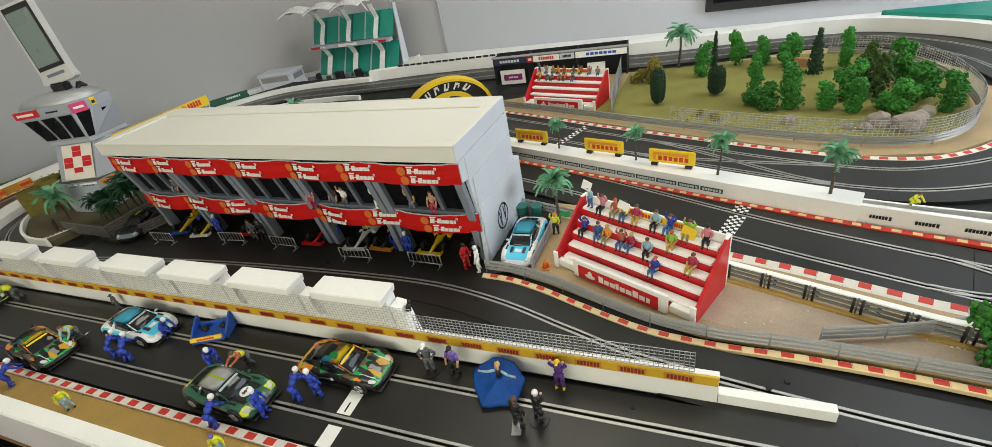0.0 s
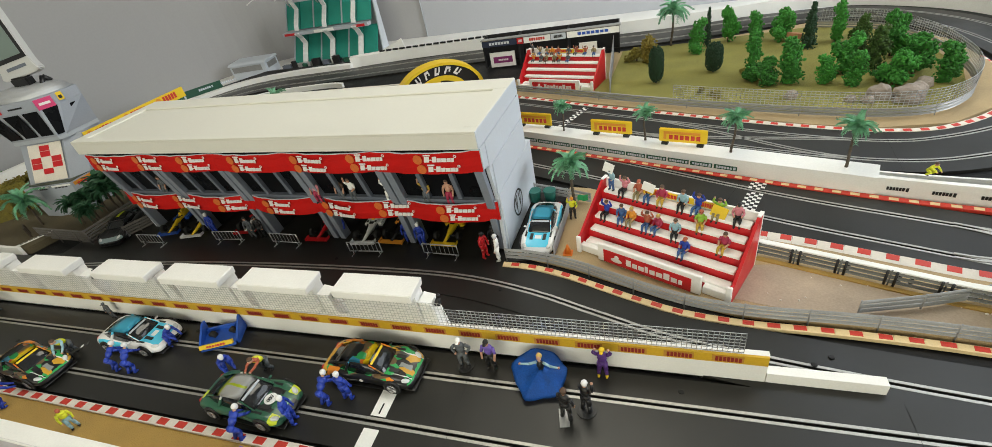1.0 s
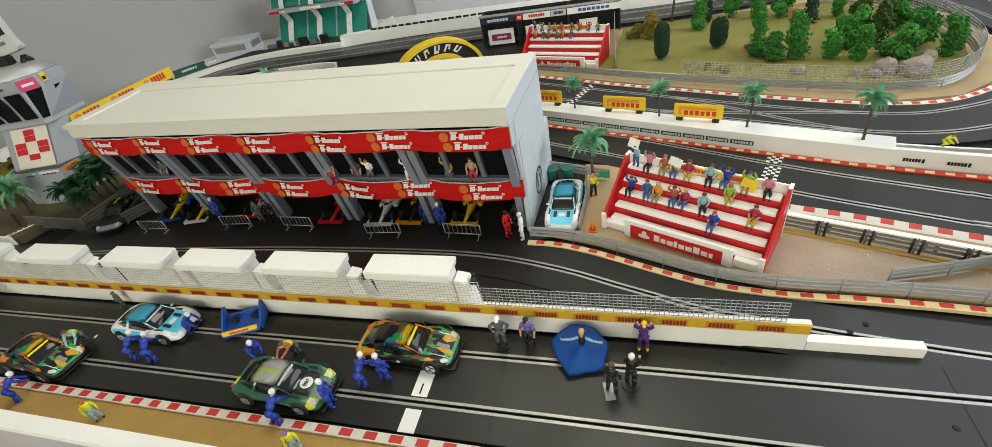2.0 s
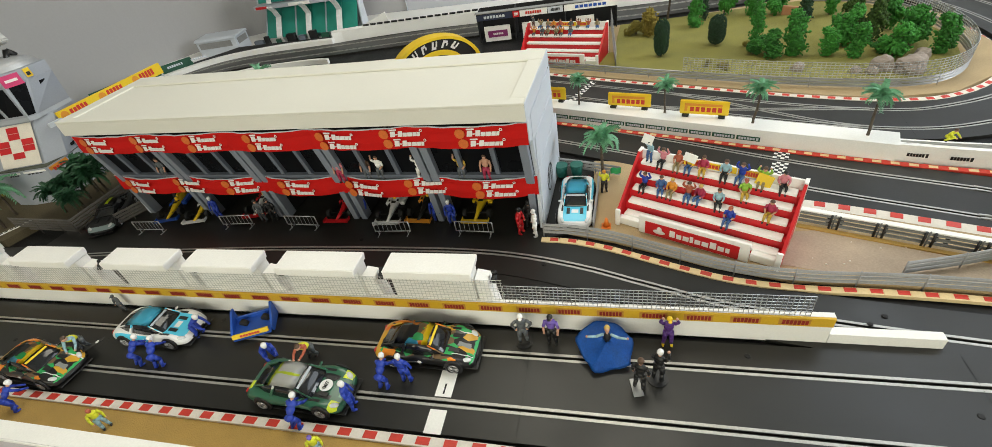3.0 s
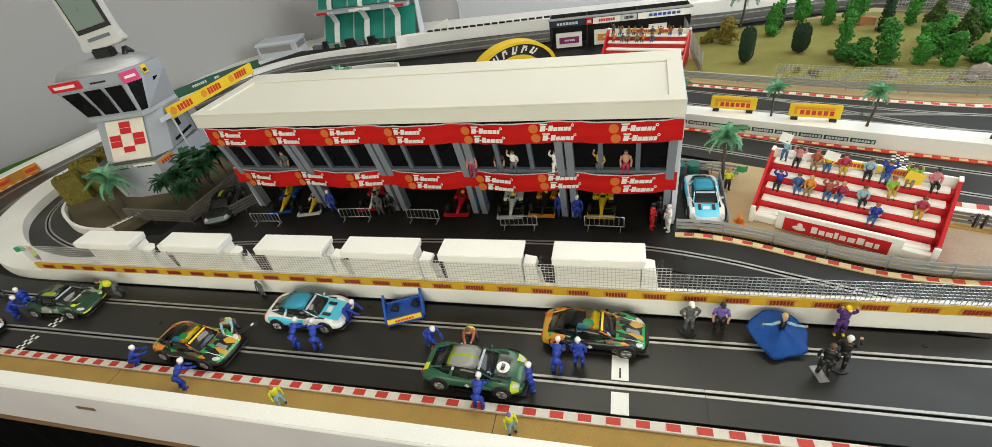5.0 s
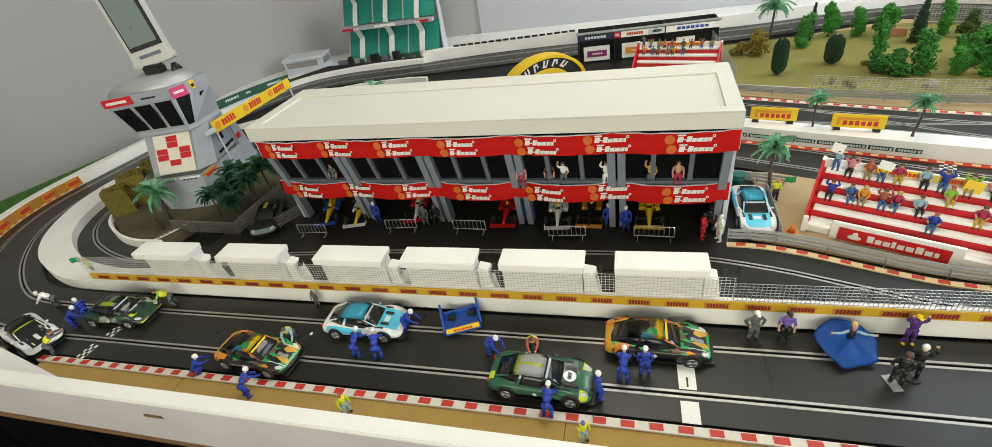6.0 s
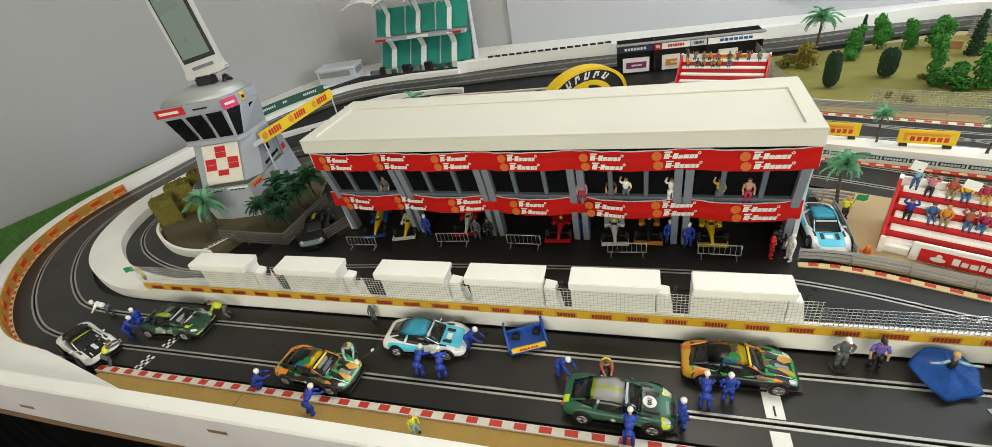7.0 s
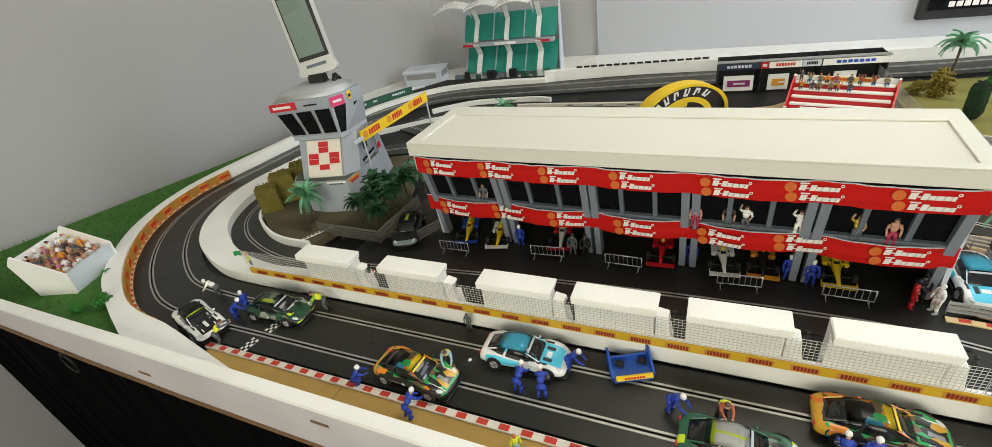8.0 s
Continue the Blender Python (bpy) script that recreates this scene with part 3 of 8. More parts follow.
def pit_building():
    t = thing("pit_building", BLD, "two-storey white pit building with red fabric banners and open garages", "pit building")
    X0, X1, Y0, Y1 = -0.007, 0.9185, -0.0390, 0.176
    bm = B()
    box(bm, X0, X1, Y0, Y1, 0.2205, 0.2462)
    bevelled(bm, 0.0008)
    roof = part("roof", bm, "cream", t, "cream card roof with a raised rim")
    for b in ((X0, X1, Y0, -0.0205), (X0, X1, 0.1280, Y1), (X0, 0.0210, -0.0202, 0.1277), (0.8945, X1, -0.0202, 0.1277)):
        bm = B()
        box(bm, *b, 0.2464, 0.2500)
        bevelled(bm, 0.0007)
        part("rim", bm, "cream", roof)
    # added skin over the cream end; its pale blue paints in window light
    bm = B()
    box(bm, X1 + 0.0002, X1 + 0.0014, Y0 + 0.001, Y1 - 0.001, 0.2208, 0.2490)
    bevelled(bm, 0.0004)
    part("roof_end_lit_panel", bm, "pgrey", roof, "thin panel added over the roof's end, pale blue-grey for the window light on it")
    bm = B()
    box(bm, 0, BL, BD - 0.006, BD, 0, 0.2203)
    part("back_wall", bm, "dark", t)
    for x in (0, BL - 0.006):
        bm = B()
        prism(bm, [(-0.010 if x else 0.0, 0.0), (BD - 0.0062, 0.0), (BD - 0.0062, 0.2203), (-0.0340, 0.2203), (-0.0340, 0.184), (-0.0160, 0.181), (-0.0020, 0.1075), (-0.0035, 0.071)], 0, 0.006)
        bmesh.ops.transform(bm, matrix=Matrix(((0, 0, 1, x), (1, 0, 0, 0), (0, 1, 0, 0), (0, 0, 0, 1))), verts=bm.verts[:])
        part("end_wall", bm, "pgrey", t)
    # three overlapping end panels, the lower ones deeper
    for y0, y1, z0, z1, dx in ((-0.014, BD + 0.006, 0.176, 0.2202, 0.0012), (-0.002, BD + 0.004, 0.118, 0.1755, 0.0020), (0.0, BD + 0.030, 0.0, 0.1175, 0.0028)):
        bm = B()
        box(bm, BL + 0.0002, BL + dx, y0, y1, z0, z1)
        box(bm, BL - 0.05, BL + 0.0001, BD + 0.0002, y1, z0, z1)
        bevelled(bm, 0.0004)
        part("end_panel", bm, "pgrey", t, "pale blue-grey end panel")
    # ring emblem on the end wall
    bm = B()
    for i in range(28):
        a0, a1 = 2 * math.pi * i / 28, 2 * math.pi * (i + 1) / 28
        q = [(BL + 0.0034, 0.078 + r * math.cos(a), 0.050 + r * math.sin(a)) for r, a in ((0.0225, a0), (0.0225, a1), (0.0260, a1), (0.0260, a0))]
        bm.faces.new([bm.verts.new(p) for p in q])
    for s in (-1, 1):
        for dy0, dy1 in ((0.003, 0.009), (0.0130, 0.0085)):
            q = [(s * dy0, 0.018), (s * (dy0 + 0.004), 0.018), (s * (dy1 + 0.002), -0.017), (s * dy1, -0.017)]
            bm.faces.new([bm.verts.new((BL + 0.0034, 0.078 + y, 0.050 + z)) for y, z in q])
    bmesh.ops.solidify(bm, geom=bm.faces[:], thickness=0.0006)
    part("round_emblem", bm, "black", t, "black ring emblem")
    bm = B()
    box(bm, 0.0062, BL - 0.0062, -0.001, BD - 0.0065, 0.0735, 0.090)
    part("upper_floor", bm, "grey", t)
    bm = B()
    box(bm, 0.0062, BL - 0.0062, -0.0060, 0.020, 0.0902, 0.0985)
    part("balcony_floor", bm, "mull", t)
    bm = B()
    box(bm, 0.0062, BL - 0.0062, 0.0082, 0.0104, 0.0930, 0.190)
    leaned(bm, *FRONT_UP)
    part("glazing", bm, "tinted", t, "dark tinted glazing behind the balcony")
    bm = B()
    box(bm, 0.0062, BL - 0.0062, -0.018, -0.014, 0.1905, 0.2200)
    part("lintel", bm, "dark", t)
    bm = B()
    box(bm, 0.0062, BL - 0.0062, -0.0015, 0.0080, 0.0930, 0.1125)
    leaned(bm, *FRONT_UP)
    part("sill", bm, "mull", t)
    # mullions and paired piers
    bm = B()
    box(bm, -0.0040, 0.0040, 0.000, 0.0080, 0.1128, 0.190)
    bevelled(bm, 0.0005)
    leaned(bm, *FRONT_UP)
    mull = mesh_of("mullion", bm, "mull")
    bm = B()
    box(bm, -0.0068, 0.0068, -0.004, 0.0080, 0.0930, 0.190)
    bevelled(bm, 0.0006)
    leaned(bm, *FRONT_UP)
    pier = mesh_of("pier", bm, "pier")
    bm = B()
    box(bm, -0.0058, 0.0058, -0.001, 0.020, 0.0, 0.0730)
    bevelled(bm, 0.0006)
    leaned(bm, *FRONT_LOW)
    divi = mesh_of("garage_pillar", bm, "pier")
    # rear of each divider, coloured dark for the garage's shade
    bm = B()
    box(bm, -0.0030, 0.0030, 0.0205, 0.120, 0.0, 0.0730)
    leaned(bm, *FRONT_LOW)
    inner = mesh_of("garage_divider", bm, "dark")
    for i, bx in enumerate(BAY_X):
        for s in (-1, 1):
            x = bx + s * 0.0085
            if 0.007 < x < BL - 0.010:
                piece("pier", pier, t, Matrix.Translation((x, 0, 0)))
                piece("garage_pillar", divi, t, Matrix.Translation((x + s * 0.001, 0, 0)))
                piece("garage_divider", inner, t, Matrix.Translation((x + s * 0.001, 0, 0)))
        if i < BAYS:
            for k in (1, 2):
                piece("mullion", mull, t, Matrix.Translation((bx + (BAY_X[i + 1] - bx) * k / 3, 0, 0)))
    banner(t, 0.004, 0.9185, -0.0362, 0.1815, 0.2175, 0.006, 0.0012, 0.0, "upper red fabric banner with white word bars")
    banner(t, -0.011, 0.9185, -0.0070, 0.0705, 0.1070, 0.013, 0.0015, 0.0010, "lower red fabric banner with white word bars")


pit_building()


# ---- stands on the pit wall and netting ----
def pit_stand(x0, x1):
    t = thing("pit_stand", pose(x0, 0.1225, -0.006), "white boxy pit wall stand behind wire netting", "pit stand", "pit stands on the wall")
    w = x1 - x0
    bm = B()
    prism(bm, [(0.002, 0.0), (0.0262, 0.0), (0.0262, 0.1028), (0.002, 0.1028)], 0.0, w - 0.002)
    bmesh.ops.transform(bm, matrix=Matrix(((0, 0, 1, 0), (1, 0, 0, 0), (0, 1, 0, 0), (0, 0, 0, 1))), verts=bm.verts[:])
    bevelled(bm, 0.0012, 2)
    part("cabin", bm, "white", t, "white plastic cabin")
    bm = B()
    prism(bm, [(0.0, 0.1030), (w + 0.001, 0.1030), (w + 0.004, 0.1168), (0.0, 0.1168)], -0.0130, 0.0268)
    bmesh.ops.transform(bm, matrix=Matrix(((1, 0, 0, 0), (0, 0, 1, 0), (0, 1, 0, 0), (0, 0, 0, 1))), verts=bm.verts[:])
    bevelled(bm, 0.0012, 2)
    part("lid", bm, "white", t, "overhanging white lid")
    bm = B()
    prism(bm, [(w, 0.0), (w + 0.030, 0.0), (w + 0.018, 0.086), (w, 0.090)], 0.004, 0.0262)
    bmesh.ops.transform(bm, matrix=Matrix(((1, 0, 0, 0), (0, 0, 1, 0), (0, 1, 0, 0), (0, 0, 0, 1))), verts=bm.verts[:])
    bevelled(bm, 0.0008)
    part("step", bm, "white", t, "white sloping side step")
    bm = B()
    tube(bm, (w + 0.024, 0.012, 0.079), (w + 0.026, 0.016, 0.089), 0.0050, 0.0030, n=8)
    ball(bm, (w + 0.026, 0.017, 0.092), 0.0032, n=8)
    part("equipment", bm, "black", t, "small dark knob of equipment")
    return t


STANDS = ((-1.008, -0.879), (-0.808, -0.682), (-0.605, -0.479), (-0.443, -0.320), (-0.278, -0.153), (-0.107, 0.016))
for a, b in STANDS:
    pit_stand(a, b)


def netting(name, line, z0, z1, dz, dx, r, m, label, parent=None):
    """A net of thin wires along a line."""
    bm = B()
    k = round((z1 - z0) / dz)
    for i in range(k + 1):
        z = z0 + (z1 - z0) * i / k
        sweep(bm, line, [(-r, z - r), (-r, z + r), (r, z + r), (r, z - r)])
    acc = 0.0
    for a, b in zip(line, line[1:]):
        d = (b - a).length
        while acc <= d and dx:
            p = a.lerp(b, acc / d)
            box(bm, p.x - r, p.x + r, p.y - r, p.y + r, z0, z1)
            acc += dx
        acc -= d
    return single(name, bm, m, label, "netting", kind="stuff")


netting("wire_netting", straight((-1.19, 0.121), (0.055, 0.121)), 0.047, 0.089, 0.0050, 0.0056, 0.00027, "net", "grey square wire netting along the pit wall")
netting("wire_netting", straight((0.0552, 0.121), (0.425, 0.121)), 0.047, 0.079, 0.0050, 0.0056, 0.00038, "silver", "grey square wire netting along the pit wall")
bm = B()
for i in range(30):
    x = -1.16 + i * 0.0535
    box(bm, x, x + 0.034, 0.1158, 0.1164, 0.0345, 0.0445)
single("advert_panels", bm, "ambers", "amber panels on the pit wall advert strip", "advert strip", kind="structure")
for i in range(30):
    x = -1.157 + i * 0.0535
    bm = B()
    bars(bm, x, 0.1156, 0.0358, 0.029, 0.0074, 7, seed=i, gap=0.26)
    single("word_bars", bm, "ink", "dark red word bars on the pit wall strip", "lettering", kind="structure")


RISE, RUN, DEPTH0 = 0.0162, 0.0158, 0.0125


def grandstand(m, label):
    """Stepped stand, w wide, with treads, red side panels, a back board and a front sign board."""
    w, steps, rise, run = 0.241, 5, RISE, RUN
    t = thing("grandstand", m, label, "grandstand", "grandstands")
    bm = B()
    pr = [(DEPTH0, 0.0)]
    for i in range(steps):
        pr += [(DEPTH0 + i * run, (i + 1) * rise - 0.004), (DEPTH0 + (i + 1) * run, (i + 1) * rise - 0.004)]
    pr += [(DEPTH0 + steps * run, 0.0)]
    prism(bm, pr, 0.0, w)
    bmesh.ops.transform(bm, matrix=Matrix(((0, 0, 1, 0), (1, 0, 0, 0), (0, 1, 0, 0), (0, 0, 0, 1))), verts=bm.verts[:])
    part("terrace", bm, "red", t, "red stepped terrace")
    for i in range(steps):
        bm = B()
        box(bm, 0.0045, w - 0.0045, DEPTH0 - 0.002 + i * run, DEPTH0 + (i + 1) * run - 0.0022, (i + 1) * rise - 0.0050, (i + 1) * rise)
        bevelled(bm, 0.0008)
        part("bench", bm, "white", t, "white bench tread")
    D = DEPTH0 + steps * run
    for x in (-0.0042, w):
        bm = B()
        prism(bm, [(-0.001, 0), (D + 0.002, 0), (D + 0.002, 0.0945), (D - 0.010, 0.0945), (0.006, 0.0300), (-0.001, 0.0300)], 0, 0.0042)
        bmesh.ops.transform(bm, matrix=Matrix(((0, 0, 1, x), (1, 0, 0, 0), (0, 1, 0, 0), (0, 0, 0, 1))), verts=bm.verts[:])
        part("side_panel", bm, "red", t, "red sloping side panel")
        bm = B()
        prism(bm, [(D + 0.0022, 0), (D + 0.0055, 0), (D + 0.0055, 0.0965), (D - 0.009, 0.0965), (D - 0.009, 0.0947), (D + 0.0022, 0.0947)], -0.0004, 0.0046)
        bmesh.ops.transform(bm, matrix=Matrix(((0, 0, 1, x), (1, 0, 0, 0), (0, 1, 0, 0), (0, 0, 0, 1))), verts=bm.verts[:])
        part("edge_trim", bm, "white", t, "white edge of the side panel")
    bm = B()
    box(bm, 0, w, D + 0.0005, D + 0.004, 0, 0.0945)
    part("back_board", bm, "white", t)
    for x0, x1, mm in ((0.058, 0.104, "orange"), (0.1045, 0.150, "yellow"), (0.152, 0.186, "gold")):
        bm = B()
        box(bm, x0, x1, D - 0.001, D + 0.0003, 0.083, 0.0935)
        pan = part("poster", bm, mm, t)
        bm = B()
        bars(bm, x0 + 0.004, D - 0.0012, 0.0850, x1 - x0 - 0.01, 0.0065, 7, seed=int(x0 * 100))
        part("word_bars", bm, "kred", pan)
    # front board, a step ahead of the terrace
    bm = B()
    box(bm, 0.0375, 0.2040, -0.0060, -0.0005, 0.0, 0.0345)
    bevelled(bm, 0.001)
    fb = part("sign_board", bm, "white", t)
    bm = B()
    box(bm, 0.0490, 0.1905, -0.0074, -0.0062, 0.0025, 0.0265)
    sg = part("sign_face", bm, "red", fb, "red sponsor panel")
    bm = B()
    for x0, x1, z1 in ((0.0, 0.075, 1.0), (0.095, 0.165, 0.7), (0.185, 0.265, 0.7), (0.28, 0.325, 0.95), (0.345, 0.42, 0.7), (0.44, 0.525, 0.7), (0.545, 0.625, 1.0), (0.645, 0.725, 0.7), (0.745, 0.795, 0.7)):
        box(bm, 0.0890 + x0 * 0.112, 0.0890 + x1 * 0.112, -0.0082, -0.0075, 0.0095, 0.0095 + 0.0120 * z1)
    part("word_bars", bm, "bwhite", sg)
    bm = B()
    ball(bm, (0.0720, -0.0078, 0.0120), 0.0100, 0.0008, 0.0045, n=12)
    ball(bm, (0.0725, -0.0079, 0.0180), 0.0042, 0.0008, 0.0050, n=8)
    part("flame_emblem", bm, "bwhite", sg)
    for x0, x1 in ((0.0, 0.0370), (0.2045, w)):
        bm = B()
        box(bm, x0, x1, 0.0002, 0.0105, 0, 0.0140)
        bevelled(bm, 0.001)
        part("kick_board", bm, "white", t)
    for x0 in (-0.004, w - 0.004):
        bm = B()
        box(bm, x0, x0 + 0.008, -0.006, -0.0012, 0, 0.0325)
        bevelled(bm, 0.001)
        part("corner_post", bm, "white", t)
    return t


STD = pose(0.2075, 0.3470, 0.003, 0, 0, -25.3)
stand_a = grandstand(STD, "red and white stepped grandstand with seated figurines on the sand")
STD2 = pose(-0.078, 1.128, 0.004, 0, 0, -16)
stand_b = copy_thing(stand_a, STD2)
stand_b["label"] = "red and white stepped grandstand beside the wooded oval"

# ---- control tower ----
TWR = pose(-1.228, 0.545, 0.012, 0, 0, 16)


def frustum(bm, poly0, z0, poly1, z1, mi=0):
    a = [bm.verts.new((x, y, z0)) for x, y in poly0]
    b = [bm.verts.new((x, y, z1)) for x, y in poly1]
    k = len(a)
    bm.faces.new(a[::-1]).material_index = mi
    bm.faces.new(b).material_index = mi
    for i in range(k):
        bm.faces.new((a[i], a[(i + 1) % k], b[(i + 1) % k], b[i])).material_index = mi
    return a + b


def chamf(x0, x1, y0, y1, c):
    return [(x0, y0), (x1 - c, y0), (x1, y0 + c), (x1, y1), (x0, y1)]


def quad_panel(bm, a, b, u0, u1, z0, z1, out=0.0008, lean=0.0):
    """A thin panel on the upright face from a to b (plan), between shares u0 and u1 of its width."""
    a, b = Vector((*a, 0)), Vector((*b, 0))
    d = b - a
    n = Vector((d.y, -d.x, 0)).normalized()
    p, q = a + d * u0, a + d * u1
    lo = [p + n * out, q + n * out]
    vs = []
    for k in (out, out + 0.0008):
        for base, z in ((p, z0), (q, z0), (q, z1), (p, z1)):
            vs.append(bm.verts.new(base + n * (k + lean * (z - z0)) + Vector((0, 0, z))))
    for f in ((0, 3, 2, 1), (4, 5, 6, 7), (0, 1, 5, 4), (1, 2, 6, 5), (2, 3, 7, 6), (3, 0, 4, 7)):
        bm.faces.new([vs[i] for i in f])


BASE0 = [(-0.070, -0.125), (-0.020, -0.140), (0.064, -0.142), (0.092, 0.030), (0.085, 0.07), (-0.10, 0.07), (-0.112, -0.05)]
BASE1 = [(-0.110, -0.100), (-0.055, -0.113), (0.054, -0.120), (0.088, 0.030), (0.085, 0.07), (-0.11, 0.07), (-0.122, -0.065)]


def control_tower():
    t = thing("control_tower", TWR, "grey plastic race control tower with dark slanted windows", "tower")
    bm = B()
    frustum(bm, BASE0, 0, BASE1, 0.082)
    base = part("base", bm, "tower", t)
    bm = B()
    frustum(bm, [(x * 0.97, y * 0.97) for x, y in BASE1], 0.0822, [(x * 0.97, y * 0.97) for x, y in BASE1], 0.0845)
    part("deck", bm, "deck", t)
    bm = B()
    foot = chamf(-0.080, 0.074, -0.098, 0.068, 0.034)
    frustum(bm, foot, 0.0847, chamf(-0.086, 0.072, -0.042, 0.068, 0.03), 0.178)
    sh = part("shaft", bm, "tower", t)
    lo = [(-0.096, -0.046), (0.046, -0.056), (0.060, -0.040), (0.080, 0.052), (-0.082, 0.080)]
    hi = [(-0.113, -0.062), (0.042, -0.050), (0.076, -0.015), (0.096, 0.040), (-0.092, 0.082)]
    bm = B()
    frustum(bm, lo, 0.1782, lo, 0.188)
    part("cabin_floor", bm, "grey", t)
    bm = B()
    frustum(bm, lo, 0.1882, hi, 0.262)
    cab = part("cabin", bm, "tower", t)
    bm = B()
    frustum(bm, hi, 0.2622, [(x * 1.01, y * 1.01) for x, y in hi], 0.288)
    par = part("parapet", bm, "tower", t)
    # windows on the leaning faces
    def leaning(a0, b0, a1, b1, u0, u1, v0, v1, name, m, parent, off=0.0012):
        A0, B0, A1, B1 = (Vector((*a0, 0.1882)), Vector((*b0, 0.1882)), Vector((*a1, 0.262)), Vector((*b1, 0.262)))
        P = lambda u, v: (A0.lerp(B0, u)).lerp(A1.lerp(B1, u), v)
        n = (P(1, 0) - P(0, 0)).cross(P(0, 1) - P(0, 0)).normalized()
        bm = B()
        vs = [bm.verts.new(P(u, v) + n * k) for k in (0.0003, off) for u, v in ((u0, v0), (u1, v0), (u1, v1), (u0, v1))]
        for f in ((0, 3, 2, 1), (4, 5, 6, 7), (0, 1, 5, 4), (1, 2, 6, 5), (2, 3, 7, 6), (3, 0, 4, 7)):
            bm.faces.new([vs[i] for i in f])
        return part(name, bm, m, parent)
    for u0, u1 in ((0.04, 0.30), (0.37, 0.63), (0.70, 0.96)):
        leaning(lo[0], lo[1], hi[0], hi[1], u0, u1, 0.08, 0.94, "window", "tinted", cab)
    leaning(lo[1], lo[2], hi[1], hi[2], 0.14, 0.86, 0.04, 0.96, "window", "tinted", cab)
    leaning(lo[2], lo[3], hi[2], hi[3], 0.36, 0.58, 0.46, 0.86, "window", "tinted", cab)
    for a, b in ((0.02, 0.40),):
        bm = B()
        quad_panel(bm, hi[0], hi[1], -0.04, 0.42, 0.266, 0.286, 0.002)
        p = part("sponsor_panel", bm, "red", par, "red sponsor panel")
        bm = B()
        quad_panel(bm, hi[0], hi[1], 0.02, 0.33, 0.2725, 0.279, 0.003)
        part("word_bar", bm, "bwhite", p)
    bm = B()
    quad_panel(bm, hi[1], hi[2], 0.02, 0.80, 0.258, 0.284, 0.002)
    M["pink"] = mat("pink_sponsor_card", (0.62, 0.05, 0.17), 0.5, var=0.06)
    p = part("sponsor_panel", bm, "pink", par, "pink sponsor panel")
    bm = B()
    quad_panel(bm, hi[1], hi[2], 0.16, 0.66, 0.268, 0.274, 0.003)
    part("word_bar", bm, "bwhite", p)
    bm = B()
    quad_panel(bm, hi[2], hi[3], 0.02, 0.26, 0.266, 0.286, 0.002)
    p = part("sponsor_panel", bm, "yellow", par, "yellow and black sponsor panel")
    bm = B()
    quad_panel(bm, hi[2], hi[3], 0.06, 0.20, 0.270, 0.278, 0.003)
    part("word_bar", bm, "black", p)
    bm = B()
    quad_panel(bm, hi[0], hi[1], 0.55, 0.78, 0.271, 0.275, 0.0012)
    part("word_bar", bm, "black", par)
    # round emblem on the side of the base
    bm = B()
    for i in range(20):
        a0, a1 = 2 * math.pi * i / 20, 2 * math.pi * (i + 1) / 20
        tube(bm, (0.0935 + 0.0005, -0.06 + 0.018 * math.cos(a0), 0.060 + 0.018 * math.sin(a0)), (0.0940, -0.06 + 0.018 * math.cos(a1), 0.060 + 0.018 * math.sin(a1)), 0.0016, n=5, caps=False)
    for k in (-1, 1):
        tube(bm, (0.0940, -0.06 + k * 0.011, 0.072), (0.0940, -0.06 + k * 0.004, 0.045), 0.0014, n=5)
    part("round_emblem", bm, "black", base, "black ring emblem")
    # checked red and white panel
    bm = B()
    quad_panel(bm, foot[0], foot[1], 0.15, 0.97, 0.088, 0.174, 0.002, lean=-0.60)
    ck = part("checked_panel", bm, "kwhite", sh)
    for c, r in ((1, 4), (1, 3), (0, 2), (2, 2), (0, 1), (2, 1), (1, 0)):
        bm = B()
        quad_panel(bm, foot[0], foot[1], 0.19 + c * 0.25, 0.19 + (c + 1) * 0.25 - 0.014, 0.105 + r * 0.0132, 0.1172 + r * 0.0132, 0.0034 - 0.60 * (0.017 + r * 0.0132), lean=-0.60)
        part("red_square", bm, "red", ck)
    bm = B()
    prism(bm, [(0.050, 0.0), (0.125, 0.0), (0.080, 0.160), (0.050, 0.160)], 0.0725, 0.086)
    bmesh.ops.transform(bm, matrix=Matrix(((0, 0, 1, 0), (1, 0, 0, 0), (0, 1, 0, 0), (0, 0, 0, 1))), verts=bm.verts[:])
    fin = part("fin", bm, "tower", t)
    bm = B()
    box(bm, 0.0862, 0.0870, 0.056, 0.078, 0.092, 0.108)
    part("sponsor_panel", bm, "red", fin, "small red panel")
    bm = B()
    tube(bm, (0.0855, 0.051, 0.012), (0.0855, 0.051, 0.150), 0.0018, n=6)
    part("pipe", bm, "mull", fin)
    for z0, z1, u0, u1 in ((0.120, 0.138, 0.42, 0.60), (0.095, 0.102, 0.2, 0.9)):
        bm = B()
        quad_panel(bm, foot[2], foot[3], u0, u1, z0, z1, 0.002)
        part("side_window", bm, "tinted", sh)
    b0 = BASE1
    for i, j, u0, u1, m, wm in ((1, 2, 0.04, 0.36, "white", "black"), (1, 2, 0.44, 0.97, "white", "black"), (2, 3, 0.03, 0.36, "orange", "kred")):
        bm = B()
        quad_panel(bm, b0[i], b0[j], u0, u1, 0.060, 0.080, 0.0012)
        p = part("sponsor_panel", bm, m, base)
        for k in range(4):
            bm = B()
            f = (u1 - u0)
            quad_panel(bm, b0[i], b0[j], u0 + f * (0.16 + 0.18 * k), u0 + f * (0.28 + 0.18 * k), 0.066, 0.075, 0.0023)
            part("letter_bar", bm, wm, p)
    # silver dome and neck
    bm = B()
